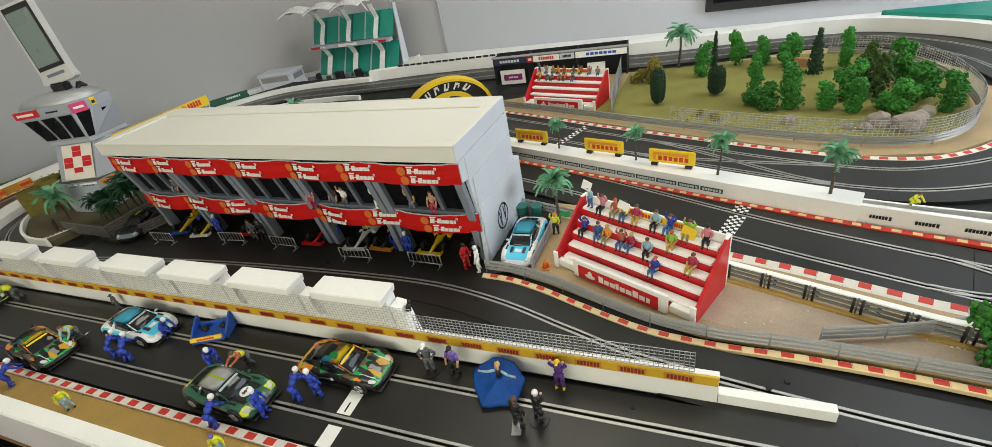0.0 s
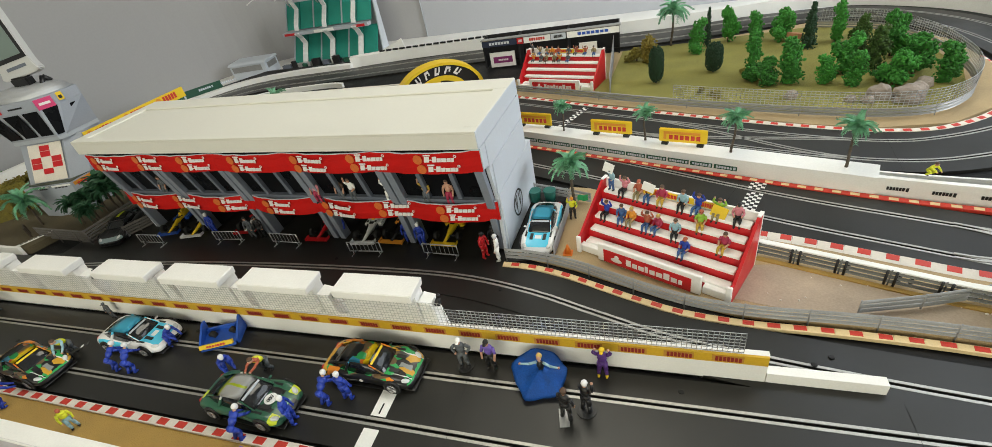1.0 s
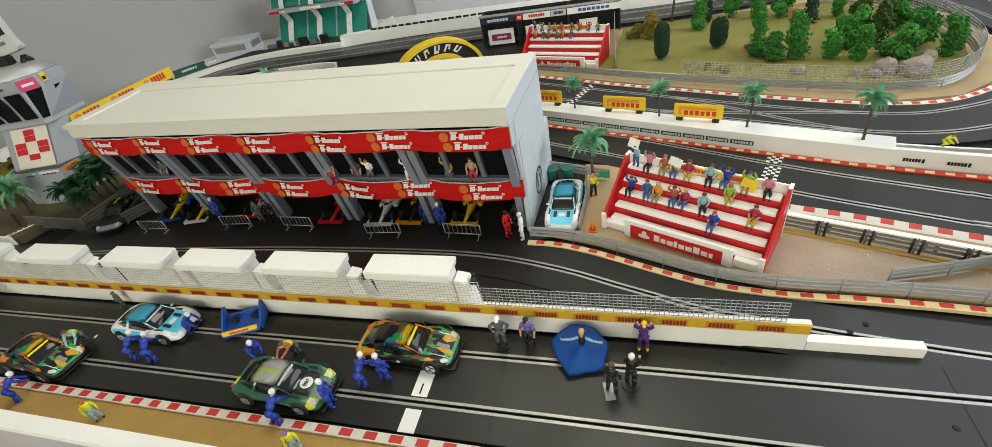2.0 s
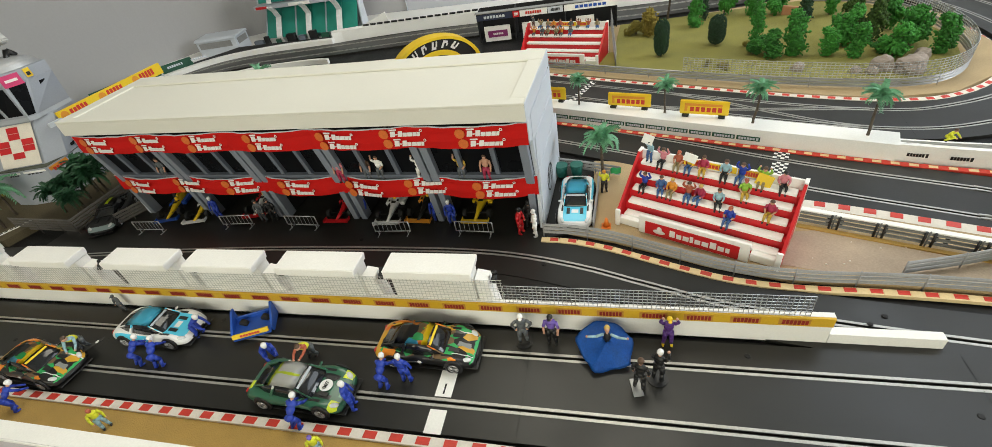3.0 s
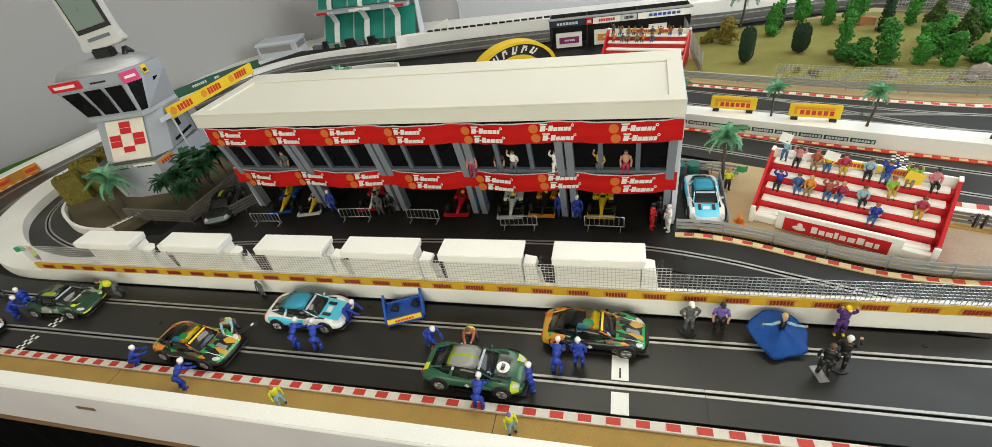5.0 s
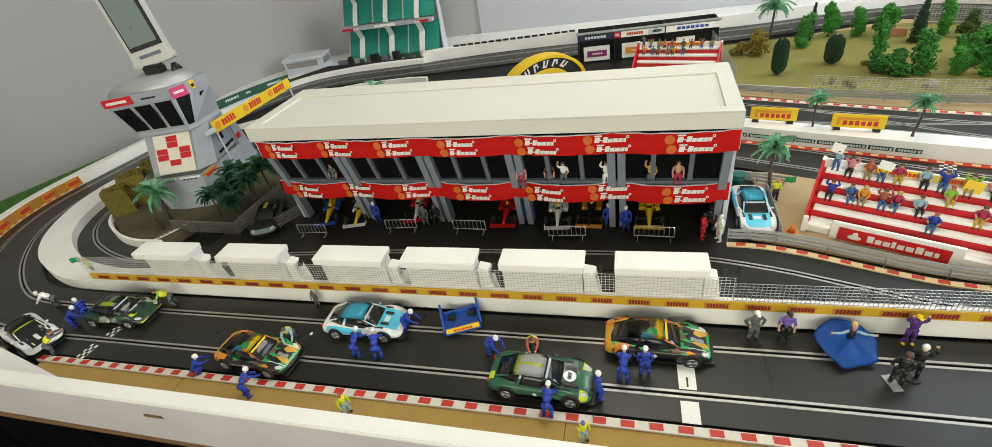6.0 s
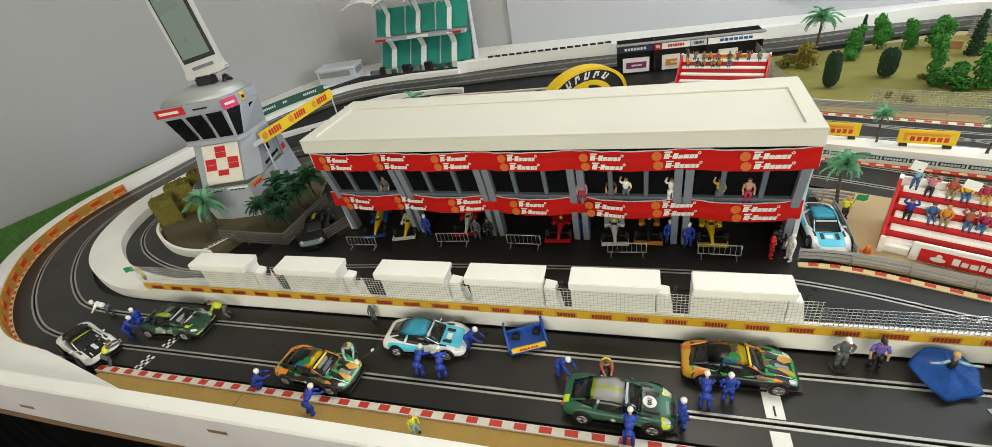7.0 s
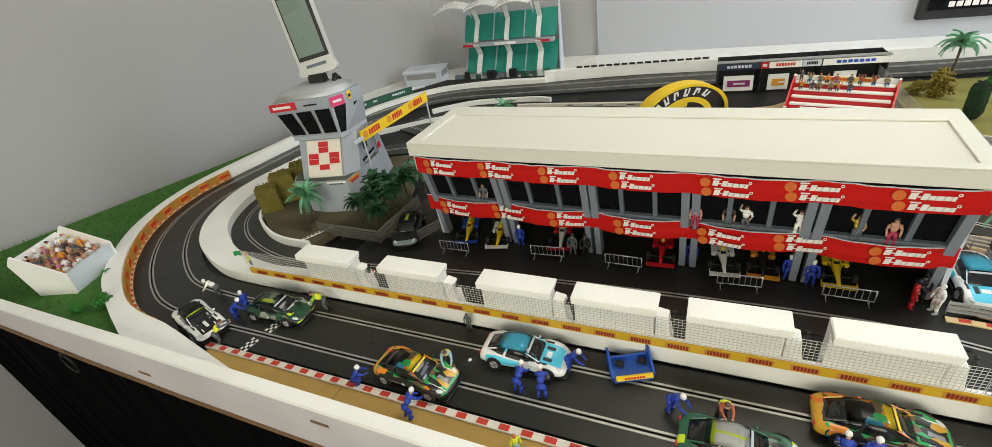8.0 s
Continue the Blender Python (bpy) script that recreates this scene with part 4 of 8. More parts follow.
    rings = []
    for k in range(7):
        a = k / 6 * math.pi / 2
        rings.append((math.cos(a) ** 0.55, 0.2885 + 0.026 * math.sin(a)))
    prev = None
    for s, z in rings:
        cur = [bm.verts.new((x * max(s, 0.30) * 0.93, y * max(s, 0.30) * 0.93, z)) for x, y in hi]
        if prev:
            for i in range(5):
                bm.faces.new((prev[i], prev[(i + 1) % 5], cur[(i + 1) % 5], cur[i]))
        prev = cur
    bm.faces.new(prev)
    bmesh.ops.bevel(bm, geom=bm.edges[:], offset=0.004, segments=2, affect="EDGES", clamp_overlap=True)
    M["dome"] = mat("silver_matt_paint", (0.46, 0.47, 0.49), 0.45, metal=0.35, var=0.06, scale=20, bump=0.03)
    part("dome", bm, "dome", t, "silver domed roof", smooth=True)
    bm = B()
    box(bm, -0.018, 0.030, -0.010, 0.014, 0.312, 0.336)
    bevelled(bm, 0.004, 2)
    part("neck", bm, "black", t)
    bm = B()
    tube(bm, (0.045, 0.0, 0.300), (0.045, 0.02, 0.325), 0.006, n=8)
    tube(bm, (0.045, 0.02, 0.325), (0.052, 0.03, 0.31), 0.006, n=8)
    part("roof_lamp", bm, "black", t)
    return t


control_tower()


def display():
    """A silver framed screen that leans back on the tower's neck."""
    t = thing("display_screen", TWR @ pose(0.014, 0.008, 0.334, -10, -8, 2), "large silver framed screen standing on the tower", "screen")
    bm = B()
    half = [(0.0475, 0.210), (0.0490, 0.203), (0.0490, 0.034), (0.0505, 0.020), (0.0560, 0.008), (0.0540, 0.003), (0.0400, 0.0)]
    upright(bm, [(-x, z) for x, z in half] + [(x, z) for x, z in reversed(half)], -0.009, 0.013)
    bmesh.ops.recalc_face_normals(bm, faces=bm.faces[:])
    bevelled(bm, 0.0022, 2)
    M["casing"] = mat("silver_casing_plastic", (0.62, 0.62, 0.615), 0.36, metal=0.2, var=0.06, scale=20, bump=0.03)
    fr = part("casing", bm, "casing", t, "silver plastic casing")
    bm = B()
    box(bm, -0.0390, 0.0475, -0.0105, -0.0092, 0.038, 0.202)
    bevelled(bm, 0.0006)
    part("bezel", bm, "black", fr)
    bm = B()
    box(bm, -0.0345, 0.0385, -0.0118, -0.0107, 0.048, 0.188)
    M["screen"] = mat("grey_green_screen", (0.19, 0.245, 0.225), 0.3, var=0.04, scale=8, bump=0.0)
    part("screen", bm, "screen", fr, "blank grey-green screen")
    bm = B()
    box(bm, -0.026, 0.032, -0.0105, -0.0092, 0.019, 0.0265)
    bevelled(bm, 0.0005)
    part("speaker_slot", bm, "mull", fr, "dark grey slot")


display()

# gantry board with yellow adverts
GA, GB = Vector((-1.137, 0.543, 0)), Vector((-1.118, 0.870, 0))
t = thing("gantry", pose(GA.x, GA.y, 0, 0, 0, math.degrees(math.atan2(GB.y - GA.y, GB.x - GA.x))), "yellow advertising gantry board on thin posts", "gantry")
L = (GB - GA).length
bm = B()
box(bm, 0, L, -0.002, 0.002, 0.160, 0.190)
gb = part("board", bm, "yellow", t)
for i in range(3):
    bm = B()
    bars(bm, 0.03 + i * L / 3, -0.0022, 0.168, 0.05, 0.017, 5, seed=i, gap=0.25)
    part("word_bars", bm, "kred", gb)
    bm = B()
    tube(bm, (0.016 + i * L / 3, -0.002, 0.177), (0.016 + i * L / 3, -0.0032, 0.177), 0.010, n=12)
    part("round_emblem", bm, "orange", gb)
for x in (0.004, L - 0.006):
    bm = B()
    tube(bm, (x, 0, -0.006), (x, 0, 0.1598), 0.0025)
    part("post", bm, "grey", t)
bm = B()
box(bm, -0.03, 0.004, -0.003, 0.003, 0.165, 0.176)
part("bracket", bm, "pgrey", t)

# ---- cars ----
def livery(name, base, zones=(), patches=None, rough=0.28, coat=0.25, wavy=0.0):
    """Gloss car paint. zones: (x0, x1, y0, y1, z0, colour) blocks of the car's own plan; patches: colours of irregular painted shapes."""
    m = bpy.data.materials.new(name)
    m.use_nodes = True
    nt = m.node_tree
    b = nt.nodes["Principled BSDF"]
    tc = nt.nodes.new("ShaderNodeTexCoord")
    sep = nt.nodes.new("ShaderNodeSeparateXYZ")
    nt.links.new(tc.outputs["Object"], sep.inputs[0])
    if wavy:
        # hand-painted, uneven borders between the colours
        wz = nt.nodes.new("ShaderNodeTexNoise")
        wz.inputs["Scale"].default_value, wz.inputs["Detail"].default_value = 70, 3
        nt.links.new(tc.outputs["Object"], wz.inputs["Vector"])
        wc = nt.nodes.new("ShaderNodeVectorMath")
        wc.operation = "SUBTRACT"
        wc.inputs[1].default_value = (0.5, 0.5, 0.5)
        nt.links.new(wz.outputs["Color"], wc.inputs[0])
        wa = nt.nodes.new("ShaderNodeVectorMath")
        wa.operation = "MULTIPLY_ADD"
        wa.inputs[1].default_value = (wavy * 1.6, wavy, wavy * 0.4)
        nt.links.new(wc.outputs[0], wa.inputs[0])
        nt.links.new(tc.outputs["Object"], wa.inputs[2])
        nt.links.new(wa.outputs[0], sep.inputs[0])
    rgb = nt.nodes.new("ShaderNodeRGB")
    rgb.outputs[0].default_value = (*base, 1)
    last = rgb.outputs[0]
    if patches:
        nz = nt.nodes.new("ShaderNodeTexNoise")
        nz.inputs["Scale"].default_value = 75
        nt.links.new(tc.outputs["Object"], nz.inputs["Vector"])
        mx = nt.nodes.new("ShaderNodeVectorMath")
        mx.operation = "MULTIPLY_ADD"
        mx.inputs[1].default_value = (0.006, 0.004, 0.004)
        nt.links.new(nz.outputs["Color"], mx.inputs[0])
        nt.links.new(tc.outputs["Object"], mx.inputs[2])
        st = nt.nodes.new("ShaderNodeVectorMath")
        st.operation = "MULTIPLY"
        st.inputs[1].default_value = (58, 105, 85)
        nt.links.new(mx.outputs[0], st.inputs[0])
        vo = nt.nodes.new("ShaderNodeTexVoronoi")
        vo.inputs["Scale"].default_value = 1.0
        nt.links.new(st.outputs[0], vo.inputs["Vector"])
        pick = nt.nodes.new("ShaderNodeSeparateColor")
        nt.links.new(vo.outputs["Color"], pick.inputs[0])
        ramp = nt.nodes.new("ShaderNodeValToRGB")
        ramp.color_ramp.interpolation = "CONSTANT"
        el = ramp.color_ramp.elements
        while len(el) < len(patches):
            el.new(0.5)
        for i, c in enumerate(patches):
            el[i].position = i / len(patches)
            el[i].color = (*c, 1)
        nt.links.new(pick.outputs[0], ramp.inputs[0])
        last = ramp.outputs[0]
    for x0, x1, y0, y1, z0, col, *top in zones:
        f = None
        for out, lo, hi in (("X", x0, x1), ("Y", y0, y1), ("Z", z0, top[0] if top else 1.0)):
            for op, v in (("GREATER_THAN", lo), ("LESS_THAN", hi)):
                if abs(v) >= 0.9:
                    continue
                c = nt.nodes.new("ShaderNodeMath")
                c.operation = op
                c.inputs[1].default_value = v
                nt.links.new(sep.outputs[out], c.inputs[0])
                if f is None:
                    f = c.outputs[0]
                else:
                    k = nt.nodes.new("ShaderNodeMath")
                    k.operation = "MULTIPLY"
                    nt.links.new(f, k.inputs[0])
                    nt.links.new(c.outputs[0], k.inputs[1])
                    f = k.outputs[0]
        mix = nt.nodes.new("ShaderNodeMix")
        mix.data_type = "RGBA"
        nt.links.new(f, mix.inputs[0])
        nt.links.new(last, mix.inputs[6])
        mix.inputs[7].default_value = (*col, 1)
        last = mix.outputs[2]
    nt.links.new(last, b.inputs["Base Color"])
    b.inputs["Roughness"].default_value = rough
    b.inputs["Specular IOR Level"].default_value = 0.35
    b.inputs["Coat Weight"].default_value = coat
    b.inputs["Coat Roughness"].default_value = 0.10
    n = nt.nodes.new("ShaderNodeTexNoise")
    n.inputs["Scale"].default_value = 220
    nt.links.new(tc.outputs["Object"], n.inputs["Vector"])
    bp = nt.nodes.new("ShaderNodeBump")
    bp.inputs["Strength"].default_value, bp.inputs["Distance"].default_value = 0.05, 0.001
    nt.links.new(n.outputs["Fac"], bp.inputs["Height"])
    nt.links.new(bp.outputs[0], b.inputs["Normal"])
    return m


M["tyre"] = mat("tyre_rubber", (0.012, 0.012, 0.012), 0.8, var=0.2, scale=100, bump=0.2)
M["rim"] = mat("silver_rim", (0.26, 0.26, 0.27), 0.3, metal=0.8, var=0.1, scale=60, bump=0.0)
M["glass"] = mat("dark_car_glazing", (0.012, 0.013, 0.015), 0.08, var=0.1, scale=30, bump=0.0)
M["lamp"] = mat("clear_headlamp", (0.65, 0.67, 0.68), 0.12, var=0.1, scale=60, bump=0.0)
WHITE, SKY, GREEN = (0.80, 0.80, 0.80), (0.09, 0.56, 0.80), (0.028, 0.112, 0.066)
LIME, ORANGE, BLACK = (0.60, 0.72, 0.03), (0.75, 0.24, 0.02), (0.012, 0.012, 0.013)
GOLD, TEAL, VERT, FIRE = (0.60, 0.33, 0.03), (0.04, 0.28, 0.45), (0.03, 0.36, 0.10), (0.70, 0.17, 0.02)
M["car_wild"] = livery("multicolour_livery", BLACK, (
    (-0.9, -0.060, -0.9, 0.9, 0.012, GOLD), (-0.062, -0.054, -0.020, 0.004, 0.018, BLACK), (-0.070, -0.050, 0.010, 0.016, 0.018, FIRE), (-0.058, -0.040, -0.9, -0.022, 0.016, ORANGE), (-0.058, -0.034, 0.022, 0.9, 0.016, ORANGE),
    (0.066, 0.9, -0.9, 0.9, 0.008, VERT), (0.044, 0.062, -0.004, 0.003, 0.010, (0.25, 0.27, 0.27)), (0.040, 0.068, -0.0172, -0.0158, 0.010, (0.7, 0.7, 0.68)), (0.040, 0.9, 0.0182, 0.0192, 0.010, (0.7, 0.7, 0.68)),
    (-0.9, 0.9, -0.9, 0.9, -0.9, BLACK, 0.0125), (-0.044, 0.052, -0.9, -0.0255, -0.9, BLACK, 0.0225), (-0.044, 0.052, 0.0255, 0.9, -0.9, BLACK, 0.0225), (-0.040, -0.012, -0.010, 0.012, 0.034, BLACK), (-0.026, -0.004, -0.9, -0.0275, 0.0140, (0.6, 0.6, 0.58), 0.0152), (-0.036, -0.030, -0.9, -0.0275, 0.0100, (0.6, 0.6, 0.58), 0.0170),
    (-0.001, 0.0080, -0.9, 0.9, 0.0345, (0.85, 0.60, 0.01)), (-0.046, -0.042, -0.012, 0.012, 0.030, (0.85, 0.60, 0.01))), wavy=0.008,
    patches=(BLACK, VERT, BLACK, FIRE, TEAL, BLACK, GOLD, BLACK, ORANGE, (0.07, 0.07, 0.07), (0.16, 0.10, 0.05), VERT, BLACK))
M["car_sky"] = livery("white_and_sky_livery", WHITE, ((-0.040, 0.012, -0.9, 0.9, 0.034, SKY), (0.018, 0.063, -0.0205, 0.0205, 0.012, SKY), (0.037, 0.045, -0.006, 0.006, 0.012, WHITE), (-0.058, 0.006, -0.9, -0.027, 0.012, SKY), (-0.058, 0.006, 0.027, 0.9, 0.012, SKY)))
# the two lighter green zones paint in reflections on bonnet and front wing
M["car_green"] = livery("dark_green_livery", GREEN, ((-0.034, 0.008, -0.9, 0.9, 0.0345, (0.60, 0.60, 0.58)), (-0.034, -0.029, -0.9, 0.9, 0.033, LIME), (-0.030, 0.006, -0.0018, 0.0018, 0.034, LIME), (-0.072, -0.062, -0.020, -0.008, 0.018, LIME), (0.026, 0.052, 0.011, 0.0175, 0.012, BLACK), (0.026, 0.052, -0.0175, -0.011, 0.012, BLACK), (0.055, 0.066, 0.0165, 0.9, 0.012, LIME), (0.055, 0.066, -0.9, -0.0165, 0.012, LIME), (0.0655, 0.9, -0.012, 0.012, 0.010, BLACK), (0.060, 0.064, -0.010, 0.010, 0.012, (0.10, 0.26, 0.17)), (-0.050, -0.030, -0.9, -0.030, 0.010, LIME, 0.0135), (0.014, 0.030, -0.9, -0.029, 0.012, (0.10, 0.26, 0.17), 0.019), (-0.9, 0.9, -0.9, 0.9, -0.9, BLACK, 0.0085)), wavy=0.003)
M["car_dark"] = livery("dark_green_and_lime_livery", (0.018, 0.05, 0.03), ((0.066, 0.9, -0.9, 0.9, 0.0088, LIME, 0.0112), (0.020, 0.034, -0.010, 0.010, 0.018, (0.6, 0.62, 0.6)), (0.040, 0.050, -0.022, -0.010, 0.015, LIME), (-0.030, 0.002, -0.012, -0.004, 0.034, LIME)),
                       patches=((0.018, 0.05, 0.03), (0.02, 0.07, 0.04), (0.012, 0.02, 0.015), (0.02, 0.06, 0.035), (0.012, 0.02, 0.015), (0.02, 0.07, 0.04), (0.16, 0.20, 0.10), (0.03, 0.09, 0.05), (0.30, 0.32, 0.28), (0.018, 0.05, 0.03)))
M["car_white"] = livery("white_and_black_livery", WHITE, ((-0.036, 0.008, -0.9, 0.9, 0.034, BLACK), (0.004, 0.010, -0.9, 0.9, 0.033, LIME), (0.016, 0.062, -0.018, 0.018, 0.012, BLACK), (0.030, 0.050, -0.003, 0.003, 0.012, WHITE), (0.016, 0.058, -0.0135, -0.0115, 0.012, WHITE), (0.016, 0.058, 0.0115, 0.0135, 0.012, WHITE), (-0.070, -0.036, -0.014, 0.014, 0.02, BLACK), (-0.9, 0.9, -0.9, 0.9, -0.9, BLACK, 0.0095), (-0.020, 0.020, -0.9, -0.027, 0.0095, BLACK, 0.0135)))
M["car_black"] = livery("black_livery", BLACK, ((0.058, 0.9, -0.9, 0.9, 0.012, (0.25, 0.32, 0.33)), (-0.03, 0.0, -0.004, 0.004, 0.034, LIME)), rough=0.4, coat=0.15)

WHEEL = {}


def wheel_meshes():
    bm = B()
    tube(bm, (0, -0.0045, 0), (0, 0.0045, 0), 0.0108, n=20)
    bmesh.ops.bevel(bm, geom=[e for e in bm.edges if abs(e.verts[0].co.y - e.verts[1].co.y) < 1e-6], offset=0.0012, segments=2, affect="EDGES")
    WHEEL["tyre"] = mesh_of("tyre", bm, "tyre")
    bm = B()
    for s in (-1, 1):
        y = s * 0.0046
        for i in range(10):
            a = 2 * math.pi * i / 10
            tube(bm, (0.0012 * math.cos(a), y, 0.0012 * math.sin(a)), (0.0066 * math.cos(a), y, 0.0066 * math.sin(a)), 0.0007, 0.0009, n=4)
        for i in range(20):
            a0, a1 = 2 * math.pi * i / 20, 2 * math.pi * (i + 1) / 20
            tube(bm, (0.0068 * math.cos(a0), y, 0.0068 * math.sin(a0)), (0.0068 * math.cos(a1), y, 0.0068 * math.sin(a1)), 0.0008, n=4, caps=False)
        tube(bm, (0, y - s * 0.0004, 0), (0, y + s * 0.0008, 0), 0.0016, n=8)
    WHEEL["rim"] = mesh_of("rim", bm, "rim")


wheel_meshes()

BODY = ((-0.0725, 0.0235, 0.0185, 0.0170), (-0.0700, 0.0275, 0.0240, 0.0205), (-0.0600, 0.0305, 0.0268, 0.0240), (-0.0440, 0.0322, 0.0270, 0.0255), (-0.0270, 0.0312, 0.0255, 0.0235), (-0.0050, 0.0298, 0.0238, 0.0222),
        (0.0180, 0.0302, 0.0238, 0.0222), (0.0320, 0.0318, 0.0232, 0.0232), (0.0440, 0.0322, 0.0216, 0.0226), (0.0560, 0.0312, 0.0186, 0.0190), (0.0660, 0.0275, 0.0142, 0.0140), (0.0720, 0.0215, 0.0110, 0.0108))
CABIN = ((-0.0600, 0.0165, 0.0262, 0.0160, 0.0266), (-0.0400, 0.0235, 0.0262, 0.0178, 0.0338), (-0.0220, 0.0250, 0.0245, 0.0186, 0.0376), (-0.0040, 0.0252, 0.0234, 0.0188, 0.0380), (0.0080, 0.0250, 0.0232, 0.0184, 0.0355),
         (0.0300, 0.0225, 0.0232, 0.0205, 0.0238))


def gt_body():
    bm = B()
    rings = []
    for x, w, zt, zs in BODY:
        zb = 0.0050 if -0.065 < x < 0.06 else 0.0065
        half = [(0.0, zt), (0.45 * w, zt * 1.0), (0.72 * w, (zt + zs) / 2 + 0.0006), (0.90 * w, zs), (0.985 * w, zs - 0.0028), (w, zs * 0.55), (0.975 * w, zb)]
        # wings swelling over the wheels, the bonnet a little hollow between them
        arch = math.exp(-((x - 0.044) / 0.014) ** 2) + 0.8 * math.exp(-((x + 0.0435) / 0.015) ** 2)
        half = [(y, z + arch * k) for (y, z), k in zip(half, (-0.0006, -0.0004, 0.0018, 0.0026, 0.0016, 0.0, 0.0))]
        ring = [(-y, z) for y, z in half[::-1]] + half[1:]
        rings.append([bm.verts.new((x, y, z)) for y, z in ring])
    for a, b in zip(rings, rings[1:]):
        for i in range(len(a) - 1):
            bm.faces.new((a[i], a[i + 1], b[i + 1], b[i])).smooth = True
        bm.faces.new((a[-1], a[0], b[0], b[-1]))
    bm.faces.new(rings[0])
    bm.faces.new(rings[-1][::-1])
    return bm


def gt_cabin(k0, k1, grow, top_only):
    bm = B()
    rings = []
    for x, wb, zb, wr, zr in CABIN[k0:k1]:
        half = [(0, zr + 0.0008), (0.6 * wr, zr + 0.0004), (wr, zr - 0.0008)] + ([] if top_only else [(wb, zb - 0.001)])
        ring = [(-y, z + grow) for y, z in half[::-1]] + [(y, z + grow) for y, z in half[1:]]
        rings.append([bm.verts.new((x, y, z)) for y, z in ring])
    for a, b in zip(rings, rings[1:]):
        for i in range(len(a) - 1):
            bm.faces.new((a[i], a[i + 1], b[i + 1], b[i])).smooth = True
        if not top_only:
            bm.faces.new((a[-1], a[0], b[0], b[-1]))
    if top_only:
        bmesh.ops.solidify(bm, geom=bm.faces[:], thickness=0.0007)
    else:
        bm.faces.new(rings[0])
        bm.faces.new(rings[-1][::-1])
    return bm


def gt_car(m, paint, label, wing=True, trim_col=None, strip="grey"):
    t = thing("race_car", m, label, "race car", "model race cars")
    body = part("body", gt_body(), paint, t)
    body.modifiers.new("smooth", "SUBSURF").render_levels = 1
    part("glazing", gt_cabin(0, 6, 0.0, False), "glass", t, "dark tinted glazing")
    part("roof", gt_cabin(1, 5, 0.0012, True), paint, t)
    for s in (-1, 1):
        for a, b, r0, r1 in (((0.0085, s * 0.0186, 0.0362), (0.0305, s * 0.0212, 0.0242), 0.0010, 0.0010), ((-0.0225, s * 0.0192, 0.0372), (-0.028, s * 0.0250, 0.0250), 0.0018, 0.0026), ((-0.0400, s * 0.0180, 0.0340), (-0.060, s * 0.0165, 0.0268), 0.0012, 0.0012)):
            bm = B()
            tube(bm, a, b, r0, r1, n=5)
            part("pillar", bm, paint, body)
    bm = B()
    box(bm, -0.0016, 0.0016, -0.0165, 0.0165, -0.0003, 0.0004, m=pose(0.0113, 0, 0.0349, 0, 29, 0))
    part("sun_strip", bm, strip, t)
    for s in (-1, 1):
        bm = B()
        tube(bm, (-0.004, s * 0.0300, 0.0150), (-0.004, s * 0.0306, 0.0150), 0.0036, n=4)
        part("door_roundel", bm, "helmet", body)
    # sill and splitter
    bm = B()
    box(bm, 0.052, 0.0745, -0.0265, 0.0265, 0.0035, 0.0050)
    bevelled(bm, 0.0005)
    part("splitter", bm, "black" if not trim_col else trim_col, t)
    for s in (-1, 1):
        bm = B()
        box(bm, -0.030, 0.032, min(s * 0.0295, s * 0.0318), max(s * 0.0295, s * 0.0318), 0.0035, 0.0056)
        part("side_skirt", bm, "black" if not trim_col else trim_col, t)
    # grille, vents, lamps
    bm = B()
    ball(bm, (0.0705, 0, 0.0088), 0.0024, 0.0150, 0.0030, n=12)
    part("grille", bm, "black", body)
    for s in (-1, 1):
        bm = B()
        ball(bm, (0.0600, s * 0.0220, 0.0168), 0.0072, 0.0038, 0.0022, n=10, m=pose(0, 0, 0, 0, 14, -s * 24))
        part("headlamp", bm, "lamp", body, "clear headlamp")
        bm = B()
        box(bm, -0.007, 0.007, -0.0028, 0.0028, -0.0006, 0.0006, m=pose(0.041, s * 0.0118, 0.0223, 0, 9, 0))
        part("bonnet_vent", bm, "black", body)
        bm = B()
        box(bm, -0.008, 0.008, -0.0016, 0.0016, -0.0006, 0.0006, m=pose(0.035, s * 0.0225, 0.0240, s * 14, 2, 0))
        part("bonnet_vent", bm, "black", body)
        bm = B()
        ball(bm, (-0.0715, s * 0.0195, 0.0195), 0.0016, 0.0042, 0.0018, n=8)
        part("tail_lamp", bm, "red", body, "red tail lamp")
        bm = B()
        ball(bm, (0.0165, s * 0.0285, 0.0262), 0.0022, 0.0036, 0.0018, n=8)
        tube(bm, (0.017, s * 0.0235, 0.0248), (0.0165, s * 0.0275, 0.0258), 0.0007, n=4)
        part("mirror", bm, paint, body)
        for x in (0.0440, -0.0435):
            bm = B()
            tube(bm, (x, s * 0.0300, 0.0112), (x, s * 0.03255, 0.0112), 0.0128, n=22)
            part("wheel_arch", bm, "black", body)
            w = new("wheel")
            w.parent = t
            w.matrix_basis = Matrix.Translation((x, s * 0.0290, 0.0108))
            for k in ("tyre", "rim"):
                piece(k, WHEEL[k], w, Matrix())
    if wing:
        bm = B()
        box(bm, -0.0770, -0.0665, -0.0295, 0.0295, 0.0345, 0.0357)
        bevelled(bm, 0.0004)
        for s in (-1, 1):
            box(bm, -0.0785, -0.0655, s * 0.0300 - 0.0006, s * 0.0300 + 0.0006, 0.0310, 0.0372)
            box(bm, -0.0730, -0.0690, s * 0.0130 - 0.0006, s * 0.0130 + 0.0006, 0.0220, 0.0345)
        part("rear_wing", bm, "black", t)
    return t


